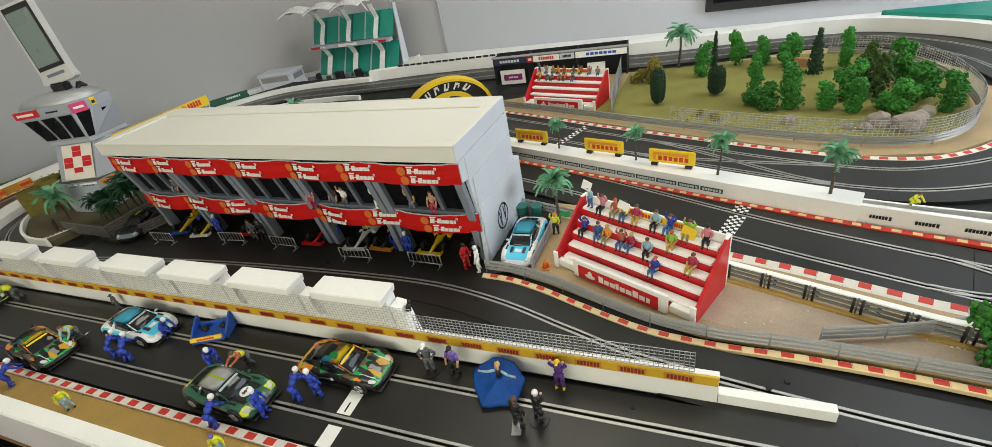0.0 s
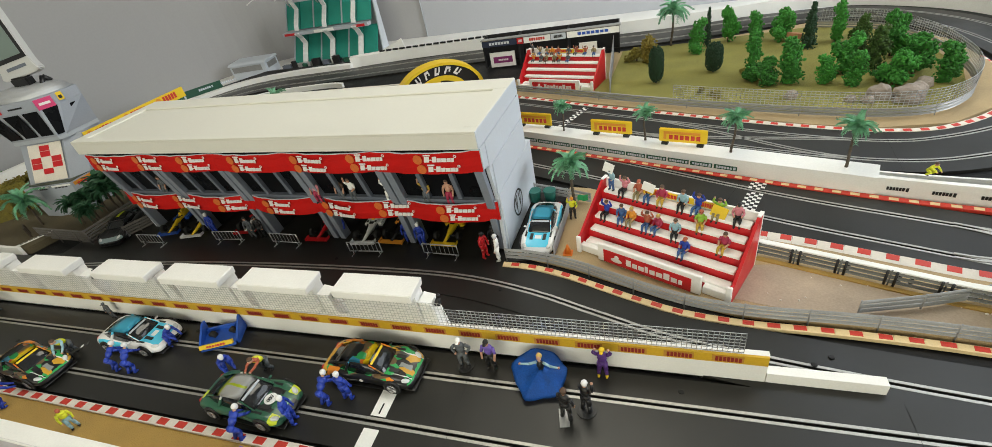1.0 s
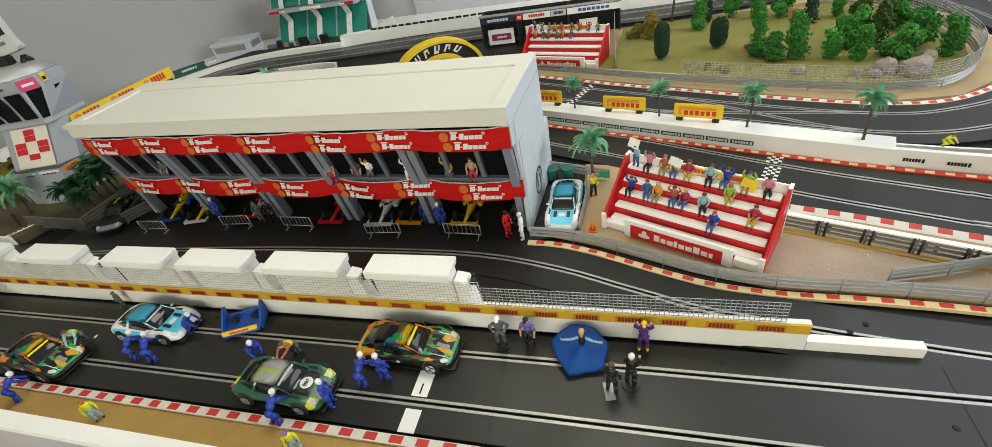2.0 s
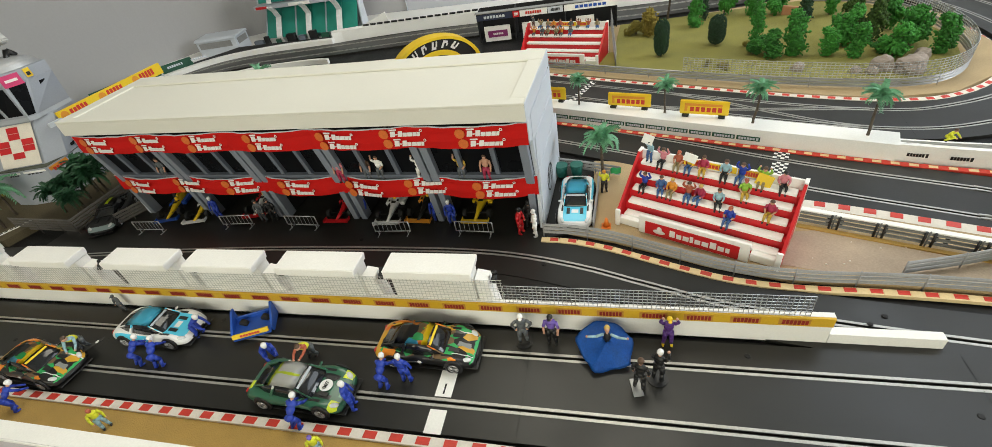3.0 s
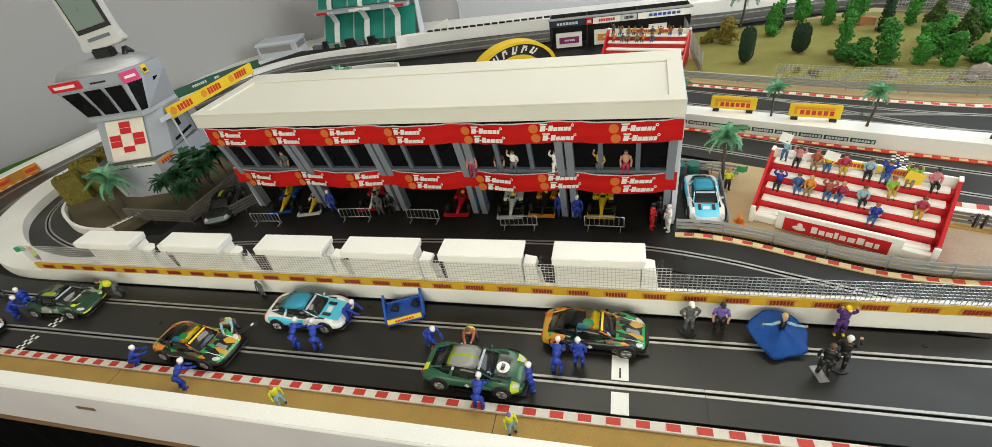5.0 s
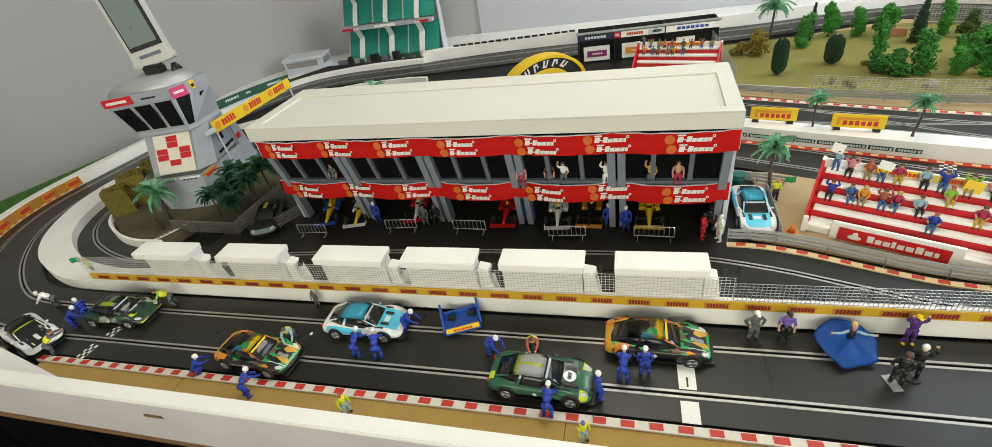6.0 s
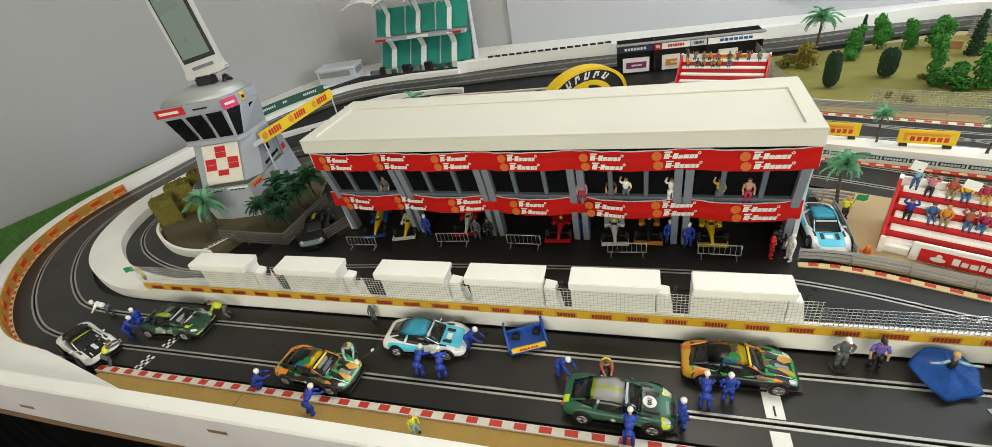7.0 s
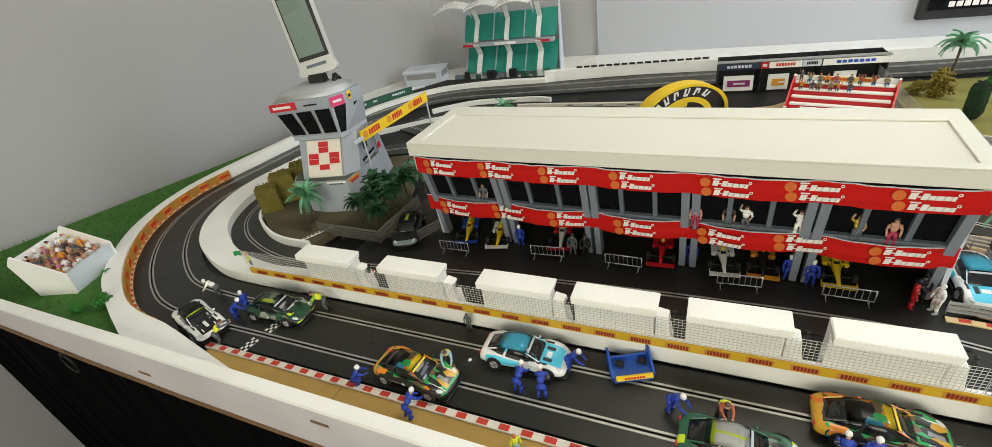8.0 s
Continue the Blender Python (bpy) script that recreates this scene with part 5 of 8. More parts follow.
def text_mesh(body, size, depth=0.0004):
    cu = bpy.data.curves.new("lettering", "FONT")
    cu.body, cu.size, cu.extrude, cu.align_x, cu.align_y = body, size, depth, "CENTER", "CENTER"
    ob = bpy.data.objects.new("lettering", cu)
    me = bpy.data.meshes.new_from_object(ob)
    bpy.data.objects.remove(ob)
    return me


gt_car(pose(-0.048, 0.068, 0.0005, 0, 0, -1.0), "car_wild", "orange, green and black patterned race car with a yellow roof band", wing=False, strip="yellow")
green_a = gt_car(pose(-0.203, -0.011, 0.0005, 0, 0, -2.5), "car_green", "dark green race car with a grey roof and lime marks", wing=False)
gt_car(pose(-0.512, 0.068, 0.0005, 0, 0, 0.5), "car_sky", "white and sky-blue race car on the front straight", wing=False)
wild_b = gt_car(pose(-0.672, -0.014, 0.0005, 0, 0, -5), "car_wild", "orange, green and black patterned race car with lifted nose panel", wing=False, strip="yellow")
bm = B()
box(bm, 0.0, 0.036, -0.0045, 0.0045, 0.0, 0.0012)
bevelled(bm, 0.0004)
panel = part("nose_panel", bm, "black", wild_b, "lifted dark nose panel", m=pose(0.058, 0.030, 0.0150, 0, -14, 38))
bm = B()
tube(bm, (0.026, 0, 0.0012), (0.026, 0, 0.0018), 0.0030, n=12)
part("round_emblem", bm, "helmet", panel)
gt_car(pose(-1.040, 0.052, 0.0005, 0, 0, 2), "car_dark", "dark green race car with a lime nose at the start line", wing=False)
gt_car(pose(-1.196, -0.020, 0.0005, 0, 0, -15), "car_white", "white race car with black roof and lime stripe", wing=False, strip="black")
gt_car(pose(0.134, 0.394, 0.0032, 0, 0, -90) @ Matrix.Scale(0.97, 4), "car_sky", "white and sky-blue race car parked beside the pit building", wing=False)
gt_car(pose(-0.925, 0.372, -0.002, 0, 0, -68), "car_black", "black race car parked beside the first garage", wing=False, strip="black")
for car, word in ((green_a, "007"),):
    me = text_mesh(word, 0.0078)
    me.materials.append(M["black"])
    n = new("number", me)
    n.parent, n.matrix_basis = car, pose(0.040, 0.0, 0.0243, 0, 6, 90)
    bm = B()
    tube(bm, (0.040, 0, -0.0004), (0.040, 0, 0.0), 0.0088, n=24)
    part("number_patch", bm, "helmet", car, m=pose(0, 0, 0.0236 + 0.0042, 0, 6, 0))


def single_seater(m, c1, c2, label):
    t = thing("formula_car", m, label, "race car", "single-seaters in the garages")
    bm = B()
    secs = ((0.070, 0.0030, 0.0075, 0.0055), (0.045, 0.0042, 0.0112, 0.0050), (0.015, 0.0085, 0.0170, 0.0045), (-0.005, 0.0110, 0.0190, 0.0040), (-0.030, 0.0100, 0.0240, 0.0040), (-0.060, 0.0050, 0.0150, 0.0050))
    rings = []
    for x, w, zt, zb in secs:
        rings.append([bm.verts.new((x, y, z)) for y, z in ((-w, zb), (w, zb), (w, zb + (zt - zb) * 0.6), (w * 0.45, zt), (-w * 0.45, zt), (-w, zb + (zt - zb) * 0.6))])
    for a, b in zip(rings, rings[1:]):
        for i in range(6):
            bm.faces.new((a[i], a[(i + 1) % 6], b[(i + 1) % 6], b[i])).smooth = True
    bm.faces.new(rings[0])
    bm.faces.new(rings[-1][::-1])
    part("monocoque", bm, c1, t)
    for s in (-1, 1):
        bm = B()
        box(bm, -0.042, 0.006, s * 0.0165 - 0.0075, s * 0.0165 + 0.0075, 0.0035, 0.0125)
        bevelled(bm, 0.002, 2)
        part("sidepod", bm, c2, t)
        for x, r in ((0.046, 0.0095), (-0.050, 0.0105)):
            bm = B()
            tube(bm, (x, s * 0.0235, r), (x, s * 0.0325, r), r, n=16)
            part("tyre", bm, "tyre", t)
            bm = B()
            tube(bm, (x, s * 0.0050, r), (x, s * 0.0238, r), 0.0008, n=4)
            part("axle_arm", bm, "black", t)
    bm = B()
    box(bm, 0.064, 0.078, -0.030, 0.030, 0.0030, 0.0042)
    for s in (-1, 1):
        box(bm, 0.062, 0.079, s * 0.0302 - 0.0005, s * 0.0302 + 0.0005, 0.003, 0.0100)
    part("front_wing", bm, c2, t)
    bm = B()
    box(bm, -0.073, -0.062, -0.022, 0.022, 0.0270, 0.0282)
    for s in (-1, 1):
        box(bm, -0.075, -0.058, s * 0.0225 - 0.0005, s * 0.0225 + 0.0005, 0.014, 0.0300)
    part("rear_wing", bm, c1, t)
    bm = B()
    prism(bm, [(-0.060, 0.012), (-0.014, 0.020), (-0.012, 0.0275), (-0.022, 0.0290), (-0.060, 0.0165)], -0.0022, 0.0022)
    bmesh.ops.transform(bm, matrix=Matrix(((1, 0, 0, 0), (0, 0, 1, 0), (0, 1, 0, 0), (0, 0, 0, 1))), verts=bm.verts[:])
    part("engine_cover", bm, c1, t)
    for s in (-1, 1):
        bm = B()
        box(bm, 0.006, 0.026, s * 0.0135 - 0.0005, s * 0.0135 + 0.0005, 0.004, 0.0125)
        part("side_vane", bm, "black", t)
        bm = B()
        box(bm, 0.004, 0.009, s * 0.0105 - 0.0018, s * 0.0105 + 0.0018, 0.0190, 0.0208)
        part("mirror", bm, "black", t)
    bm = B()
    box(bm, -0.055, 0.012, -0.0255, 0.0255, 0.0022, 0.0034)
    part("floor_plate", bm, "black", t)
    bm = B()
    ball(bm, (-0.004, 0, 0.0215), 0.0048, n=8)
    part("cockpit_helmet", bm, "yellow", t)
    bm = B()
    box(bm, 0.002, 0.014, -0.0055, 0.0055, 0.0172, 0.0180)
    part("cockpit", bm, "black", t)
    return t


for x, y, a, c1, c2, lab in ((-0.776, 0.412, -74, "yellow", "blue", "yellow and blue open-wheel race car in a dark garage"), (-0.694, 0.408, -78, "yellow", "helmet", "yellow and white open-wheel race car in a dark garage"), (-0.552, 0.428, -80, "helmet", "red", "white and red open-wheel race car in a dark garage"),
                             (-0.338, 0.412, -89, "red", "red", "red open-wheel race car in a dark garage"), (-0.228, 0.406, -86, "helmet", "helmet", "white open-wheel race car in a dark garage"), (-0.160, 0.412, -92, "black", "orange", "black and orange open-wheel race car in a dark garage"),
                             (-0.047, 0.410, -92, "yellow", "yellow", "yellow open-wheel race car in a dark garage")):
    single_seater(pose(x, y, 0.0005, 0, 0, a) @ Matrix.Scale(0.84, 4), c1, c2, lab)


def crowd_barrier(m):
    t = thing("crowd_barrier", m, "small grey metal crowd barrier in front of the garages", "barrier", "garage barriers")
    w, h = 0.070, 0.030
    bm = B()
    for a, b in (((0, 0, 0.008), (0, 0, h)), ((w, 0, 0.008), (w, 0, h)), ((0, 0, h), (w, 0, h)), ((0, 0, 0.009), (w, 0, 0.009))):
        tube(bm, a, b, 0.0011, n=6)
    part("frame", bm, "silver", t)
    for i in range(1, 8):
        bm = B()
        tube(bm, (w * i / 8, 0, 0.009), (w * i / 8, 0, h), 0.0006, n=5)
        part("bar", bm, "silver", t)
    for x in (0.006, w - 0.006):
        bm = B()
        tube(bm, (x, -0.009, 0.0008), (x, 0.009, 0.0008), 0.0011, n=5)
        tube(bm, (x, 0, 0.0008), (x, 0, 0.010), 0.0010, n=5)
        part("foot", bm, "silver", t)
    return t


for x, y, a in ((-0.806, 0.318, 1), (-0.595, 0.337, 3), (-0.439, 0.338, -2), (-0.236, 0.317, 2), (-0.077, 0.321, -3)):
    crowd_barrier(pose(x, y, -0.0025, 0, 0, a))

# jack ramp on the straight
t = thing("ramp", pose(-0.350, 0.088, 0.0003, 0, 0, 24) @ Matrix.Scale(0.84, 4), "blue plastic garage ramp with a yellow front lip", "ramp")
bm = B()
prism(bm, [(-0.028, 0.004), (0.022, 0.010), (0.022, 0.012), (-0.028, 0.006)], -0.034, 0.034)
bmesh.ops.transform(bm, matrix=Matrix(((0, 0, 1, 0), (1, 0, 0, 0), (0, 1, 0, 0), (0, 0, 0, 1))), verts=bm.verts[:])
part("bed", bm, "blue", t)
bm = B()
box(bm, -0.034, 0.034, 0.018, 0.022, 0.0, 0.020)
bevelled(bm, 0.001)
part("back_rail", bm, "blue", t)
for s in (-1, 1):
    bm = B()
    prism(bm, [(-0.020, 0.0), (0.026, 0.0), (0.030, 0.034), (0.020, 0.034), (-0.022, 0.012)], s * 0.036 - 0.002, s * 0.036 + 0.002)
    bmesh.ops.transform(bm, matrix=Matrix(((0, 0, 1, 0), (1, 0, 0, 0), (0, 1, 0, 0), (0, 0, 0, 1))), verts=bm.verts[:])
    part("side", bm, "blue", t)
bm = B()
box(bm, -0.032, 0.032, -0.0335, -0.0285, 0.0006, 0.0085, m=pose(0, 0, 0, -20, 0, 0))
lip = part("lip", bm, "yellow", t, "yellow front lip")
bm = B()
bars(bm, -0.018, -0.0336, 0.0025, 0.036, 0.004, 7, seed=8)
part("word_bars", bm, "kred", lip, m=pose(0, 0, 0, -20, 0, 0))
for x in (-0.02, 0.02):
    bm = B()
    tube(bm, (x, 0.002, 0.012), (x + 0.004, 0.010, 0.013), 0.008, n=12)
    part("tyre", bm, "tyre", t)

# ---- figurines: each one plain moulded shape ----
PAINT = {"navy": M["navy"], "skin": M["skin"], "helmet": M["helmet"], "hivis": M["hivis"], "black": M["black"], "red": M["red"], "yellow": M["yellow"], "white": M["white"], "blue": M["blue"], "orange": M["orange"]}
for key, c in (("denim", (0.05, 0.12, 0.30)), ("pink", (0.62, 0.22, 0.26)), ("rust", (0.42, 0.10, 0.05)), ("khaki", (0.30, 0.24, 0.12)), ("lav", (0.16, 0.10, 0.42)), ("pale", (0.30, 0.48, 0.55)), ("grey", (0.10, 0.11, 0.12)),
               ("brown", (0.09, 0.05, 0.03)), ("lime", (0.28, 0.50, 0.05)), ("blond", (0.55, 0.38, 0.10)), ("purple", (0.09, 0.03, 0.20)), ("crimson", (0.40, 0.03, 0.08)), ("mustard", (0.55, 0.36, 0.05))):
    PAINT[key] = mat("figure_paint_" + key, c, 0.55, var=0.18, scale=150, bump=0.15)


def figurine(m, stance, top, legs, head="skin", hat="", shoes="black", base=False, extra="", label="", group="figurines", scale=1.0):
    """stance: stand, wave, sit, crouch, bend, reach, out."""
    keys = []

    def k(c):
        if c not in keys:
            keys.append(c)
        return keys.index(c)
    bm = B()
    if stance == "sit":
        hip, sh, hd = (0, 0, 0.006), (0, 0.002, 0.022), (0, 0.000, 0.0295)
        for s in (-1, 1):
            tube(bm, (s * 0.0032, 0, 0.006), (s * 0.0040, -0.012, 0.0068), 0.0033, 0.0027, n=6, mi=k(legs))
            tube(bm, (s * 0.0040, -0.012, 0.0068), (s * 0.0042, -0.013, -0.0055), 0.0026, 0.0020, n=6, mi=k(legs))
            ball(bm, (s * 0.0042, -0.0155, -0.0065), 0.0020, 0.0038, 0.0015, n=6, mi=k(shoes))
    elif stance == "crouch":
        hip, sh, hd = (0, 0.004, 0.012), (0, -0.006, 0.026), (0, -0.010, 0.033)
        for s in (-1, 1):
            tube(bm, (s * 0.0036, 0.004, 0.012), (s * 0.0060, -0.008, 0.012), 0.0038, 0.0030, n=6, mi=k(legs))
            tube(bm, (s * 0.0060, -0.008, 0.012), (s * 0.0055, 0.002, 0.0015), 0.0030, 0.0024, n=6, mi=k(legs))
            ball(bm, (s * 0.0055, -0.001, 0.0015), 0.0023, 0.0045, 0.0016, n=6, mi=k(shoes))
    elif stance in ("bend", "reach"):
        hip, sh, hd = (0, 0.006, 0.025), (0, -0.008, 0.038), (0, -0.014, 0.044)
        for s in (-1, 1):
            tube(bm, (s * 0.0036, 0.006, 0.025), (s * 0.0048, 0.002, 0.013), 0.0040, 0.0032, n=6, mi=k(legs))
            tube(bm, (s * 0.0048, 0.002, 0.013), (s * 0.0055, 0.007, 0.0015), 0.0030, 0.0024, n=6, mi=k(legs))
            ball(bm, (s * 0.0055, 0.004, 0.0015), 0.0023, 0.0045, 0.0016, n=6, mi=k(shoes))
    else:
        hip, sh, hd = (0, 0, 0.027), (0, 0.0005, 0.044), (0, -0.001, 0.0515)
        for s in (-1, 1):
            tube(bm, (s * 0.0034, 0, 0.028), (s * 0.0045, -0.001, 0.014), 0.0040, 0.0031, n=6, mi=k(legs))
            tube(bm, (s * 0.0045, -0.001, 0.014), (s * 0.0052, 0.001, 0.0015), 0.0030, 0.0023, n=6, mi=k(legs))
            ball(bm, (s * 0.0054, -0.0015, 0.0016), 0.0023, 0.0045, 0.0017, n=6, mi=k(shoes))
    hip, sh, hd = Vector(hip), Vector(sh), Vector(hd)
    mid = hip.lerp(sh, 0.55)
    q = (sh - hip).to_track_quat("Z", "Y").to_matrix().to_4x4()
    # torso in three rounded masses
    ball(bm, hip, 0.0058, 0.0044, 0.0052, n=8, mi=k(legs), m=q)
    ball(bm, mid, 0.0066, 0.0046, 0.0075, n=8, mi=k(top), m=q)
    ball(bm, sh - (sh - hip) * 0.10, 0.0078, 0.0046, 0.0055, n=8, mi=k(top), m=q)
    tube(bm, sh, hd, 0.0022, n=6, mi=k("skin"))
    ball(bm, hd, 0.0037, 0.0041, 0.0047, n=8, mi=k(head))
    if hat:
        ball(bm, hd + Vector((0, 0.0006, 0.0018)), 0.0042, 0.0045, 0.0036, n=8, mi=k(hat))
        if hat not in ("helmet", "blond", "brown"):
            ball(bm, hd + Vector((0, -0.0045, 0.0016)), 0.0030, 0.0030, 0.0006, n=6, mi=k(hat))
    arms = {"stand": (((0.0098, -0.002, -0.010), (0.0090, -0.005, -0.020)),) * 2, "wave": (((0.0110, -0.001, 0.004), (0.0090, -0.003, 0.013)), ((0.0098, -0.003, -0.010), (0.0060, -0.008, -0.013))),
            "sit": (((0.0090, -0.003, -0.008), (0.0060, -0.010, -0.011)),) * 2, "crouch": (((0.0080, -0.008, -0.006), (0.0050, -0.016, -0.008)),) * 2, "bend": (((0.0080, -0.007, -0.009), (0.0060, -0.014, -0.015)),) * 2,
            "reach": (((0.0070, -0.010, -0.002), (0.0040, -0.020, -0.003)),) * 2, "out": (((0.0120, -0.002, -0.003), (0.0210, -0.005, -0.004)),) * 2}[stance]
    if extra == "hips":
        arms = (((0.0130, 0.001, -0.008), (0.0075, -0.003, -0.014)),) * 2
    if extra == "up":
        arms = (((0.0115, -0.001, 0.003), (0.0085, -0.003, 0.012)),) * 2
    for s, (el, ha) in zip((-1, 1), arms):
        a = sh + Vector((s * 0.0070, 0, -0.001))
        e = sh + Vector((s * el[0], el[1], el[2]))
        h = sh + Vector((s * ha[0], ha[1], ha[2]))
        tube(bm, a, e, 0.0025, 0.0021, n=6, mi=k(top))
        tube(bm, e, h, 0.0020, 0.0016, n=6, mi=k(top if extra != "bare" else "skin"))
        ball(bm, h, 0.0020, n=6, mi=k("skin" if top != "navy" else "navy"))
    if extra == "vest":
        ball(bm, mid + (sh - hip) * 0.12, 0.0086, 0.0060, 0.0092, n=8, mi=k("hivis"), m=q)
    if extra == "gown":
        tube(bm, (0, 0, 0.0), (0, 0, 0.030), 0.011, 0.004, n=12, mi=k(legs))
    if base:
        tube(bm, (0, 0, 0.0), (0, 0, 0.0012), 0.0125, n=14, mi=k("black"))
    if abs(scale - 1) > 1e-6:
        bmesh.ops.scale(bm, vec=(scale,) * 3, verts=bm.verts[:])
    return single("figurine", bm, [PAINT[c] for c in keys], label, "figurine", group, m=m)


crew = "blue-overalled mechanic figurine with a white helmet working on a car"
# mechanics: place, turn, stance
for x, y, a, st in ((-0.768, -0.054, 135, "crouch"), (-0.645, -0.080, 160, "bend"), (-0.502, 0.010, 170, "bend"), (-0.466, 0.010, 195, "bend"), (-0.436, 0.066, 90, "bend"), (-0.284, 0.032, 60, "bend"), (-0.188, -0.056, 175, "bend"),
                    (-0.125, -0.026, 110, "stand"), (-0.094, 0.010, 175, "bend"), (-0.066, 0.018, 180, "stand"), (-1.128, 0.018, 120, "bend"), (-1.118, 0.038, -80, "stand")):
    figurine(pose(x, y, 0.0006, 0, 0, a), st, "navy", "navy", "helmet", "helmet", "navy", label=crew, group="mechanic figurines")
for x, y, a, st, top in ((-0.632, 0.022, 30, "bend", "pale"), (-0.222, 0.040, 10, "reach", "rust"), (-1.105, -0.045, 150, "reach", "grey"), (-0.955, 0.085, -60, "bend", "lime")):
    figurine(pose(x, y, 0.0006, 0, 0, a), st, top, "grey", "skin", "brown", extra="vest", label="marshal figurine in a yellow vest leaning to a car", group="marshal figurines")
figurine(pose(-0.634, 0.106, 0.0006, 0, 0, 0), "stand", "grey", "grey", "grey", "grey", label="dark grey figurine standing against the pit wall", scale=0.68)
figurine(pose(-1.245, 0.062, 0.0006, 0, 0, -60), "bend", "white", "grey", "helmet", "helmet", label="pale figurine bending behind the white car")
# sand strip
figurine(pose(-0.470, -0.090, -0.0008, 0, 0, 60), "stand", "hivis", "pale", "rust", "", label="small yellow and blue figurine on the sand strip", scale=0.8)
figurine(pose(-0.140, -0.088, -0.0008, 0, 0, 40), "stand", "hivis", "pale", "lav", "", label="small yellow and blue figurine on the sand strip", scale=0.8)
# guests by the pit wall
figurine(pose(0.080, 0.092, 0.0006, 0, 0, 10), "stand", "grey", "grey", "skin", "white", base=True, extra="hips", label="grey suited figurine with white hair on a round base")
figurine(pose(0.119, 0.094, 0.0006, 0, 0, -5), "stand", "lav", "black", "skin", "black", extra="bare", label="violet suited figurine with a black hat")
figurine(pose(0.266, 0.102, 0.0006, 0, 0, 0), "stand", "purple", "purple", "purple", "yellow", "yellow", extra="up", label="purple costumed figurine with yellow boots and raised arms", scale=0.95)
figurine(pose(0.229, 0.036, 0.0012, 0, 0, 160), "stand", "black", "black", "brown", "brown", label="dark suited figurine on a clear stand")
bm = B()
prism(bm, [(-0.0055, -0.011), (0.005, -0.011), (0.0055, 0.010), (-0.005, 0.0105)], 0.0004, 0.0012)
bevelled(bm, 0.0002)
single("figure_stand", bm, "steel", "small clear grey plate under a figurine", "stand", m=pose(0.226, 0.036, 0.0, 0, 0, 14) @ Matrix.Scale(1.15, 4))
figurine(pose(0.251, 0.050, 0.0006, 0, 0, 150), "wave", "black", "black", "helmet", "helmet", base=True, label="black and white costumed figurine on a round base")
# figurine in a wide blue gown that swings out round the waist: low in front, high behind
GOWN = [Vector(p) for p in ((-0.052, 0.004), (-0.020, -0.042), (0.034, -0.026), (0.039, 0.010), (0.014, 0.028), (-0.022, 0.030))]


def gown_reach(a):
    """Distance from the waist to the hem, whose outline has blunt corners."""
    d = Vector((math.cos(a), math.sin(a)))
    best = 0.06
    for p, q in zip(GOWN, GOWN[1:] + GOWN[:1]):
        e = q - p
        den = d.x * e.y - d.y * e.x
        if abs(den) > 1e-9:
            t = (p.x * e.y - p.y * e.x) / den
            u = (p.x * d.y - p.y * d.x) / den
            if t > 0 and -1e-6 <= u <= 1 + 1e-6:
                best = min(best, t)
    return best * (0.975 + 0.025 * math.cos(7 * a))


bm = B()
n, rows = 48, 9
grid = []
for j in range(rows + 1):
    v = j / rows
    row = []
    for i in range(n):
        a = 2 * math.pi * i / n
        r = gown_reach(a)
        rim = 0.0185 + 0.0130 * math.sin(a) - 0.0015 * math.cos(a)
        k = 0.10 + 0.90 * v
        row.append(bm.verts.new((r * k * math.cos(a), r * k * math.sin(a), 0.027 + (rim - 0.027) * v ** 1.15 + 0.0005 * math.cos(9 * a) * v + 0.0012 * math.sin(math.pi * v) * math.cos(4 * a + 1))))
    grid.append(row)
for a, b in zip(grid, grid[1:]):
    for i in range(n):
        bm.faces.new((a[i], a[(i + 1) % n], b[(i + 1) % n], b[i])).smooth = True
bmesh.ops.solidify(bm, geom=bm.faces[:], thickness=0.0007)
for f in bm.faces:
    f.material_index, f.smooth = 0, True
tube(bm, (0, 0.002, 0.0), (0, 0.001, 0.026), 0.0070, 0.0042, n=10, mi=1)
ball(bm, (0, 0, 0.033), 0.0056, 0.0044, 0.0090, n=8, mi=1)
tube(bm, (0, 0, 0.040), (0, -0.001, 0.045), 0.0018, n=6, mi=2)
ball(bm, (0, -0.001, 0.0485), 0.0038, 0.0040, 0.0046, n=8, mi=2)
ball(bm, (0, 0.0012, 0.0500), 0.0048, 0.0046, 0.0044, n=8, mi=3)
for s in (-1, 1):
    tube(bm, (s * 0.005, 0, 0.0385), (s * 0.016, -0.004, 0.0375), 0.0021, n=6, mi=4)
    tube(bm, (s * 0.016, -0.004, 0.0375), (s * 0.028, -0.006, 0.0385), 0.0019, 0.0015, n=6, mi=4)
    ball(bm, (s * 0.0290, -0.006, 0.0388), 0.0020, n=6, mi=2)
M["gown"] = mat("blue_velvet", (0.012, 0.125, 0.52), 0.55, var=0.22, scale=70, bump=0.3)
single("figurine", bm, ["gown", "black", "skin", PAINT["blond"], PAINT["pale"]], "figurine with outstretched arms holding up a wide blue gown", "figurine", "figurines", m=pose(0.191, 0.084, 0.0, 0, 0, 0) @ Matrix.Diagonal((0.86, 0.92, 0.97, 1)))
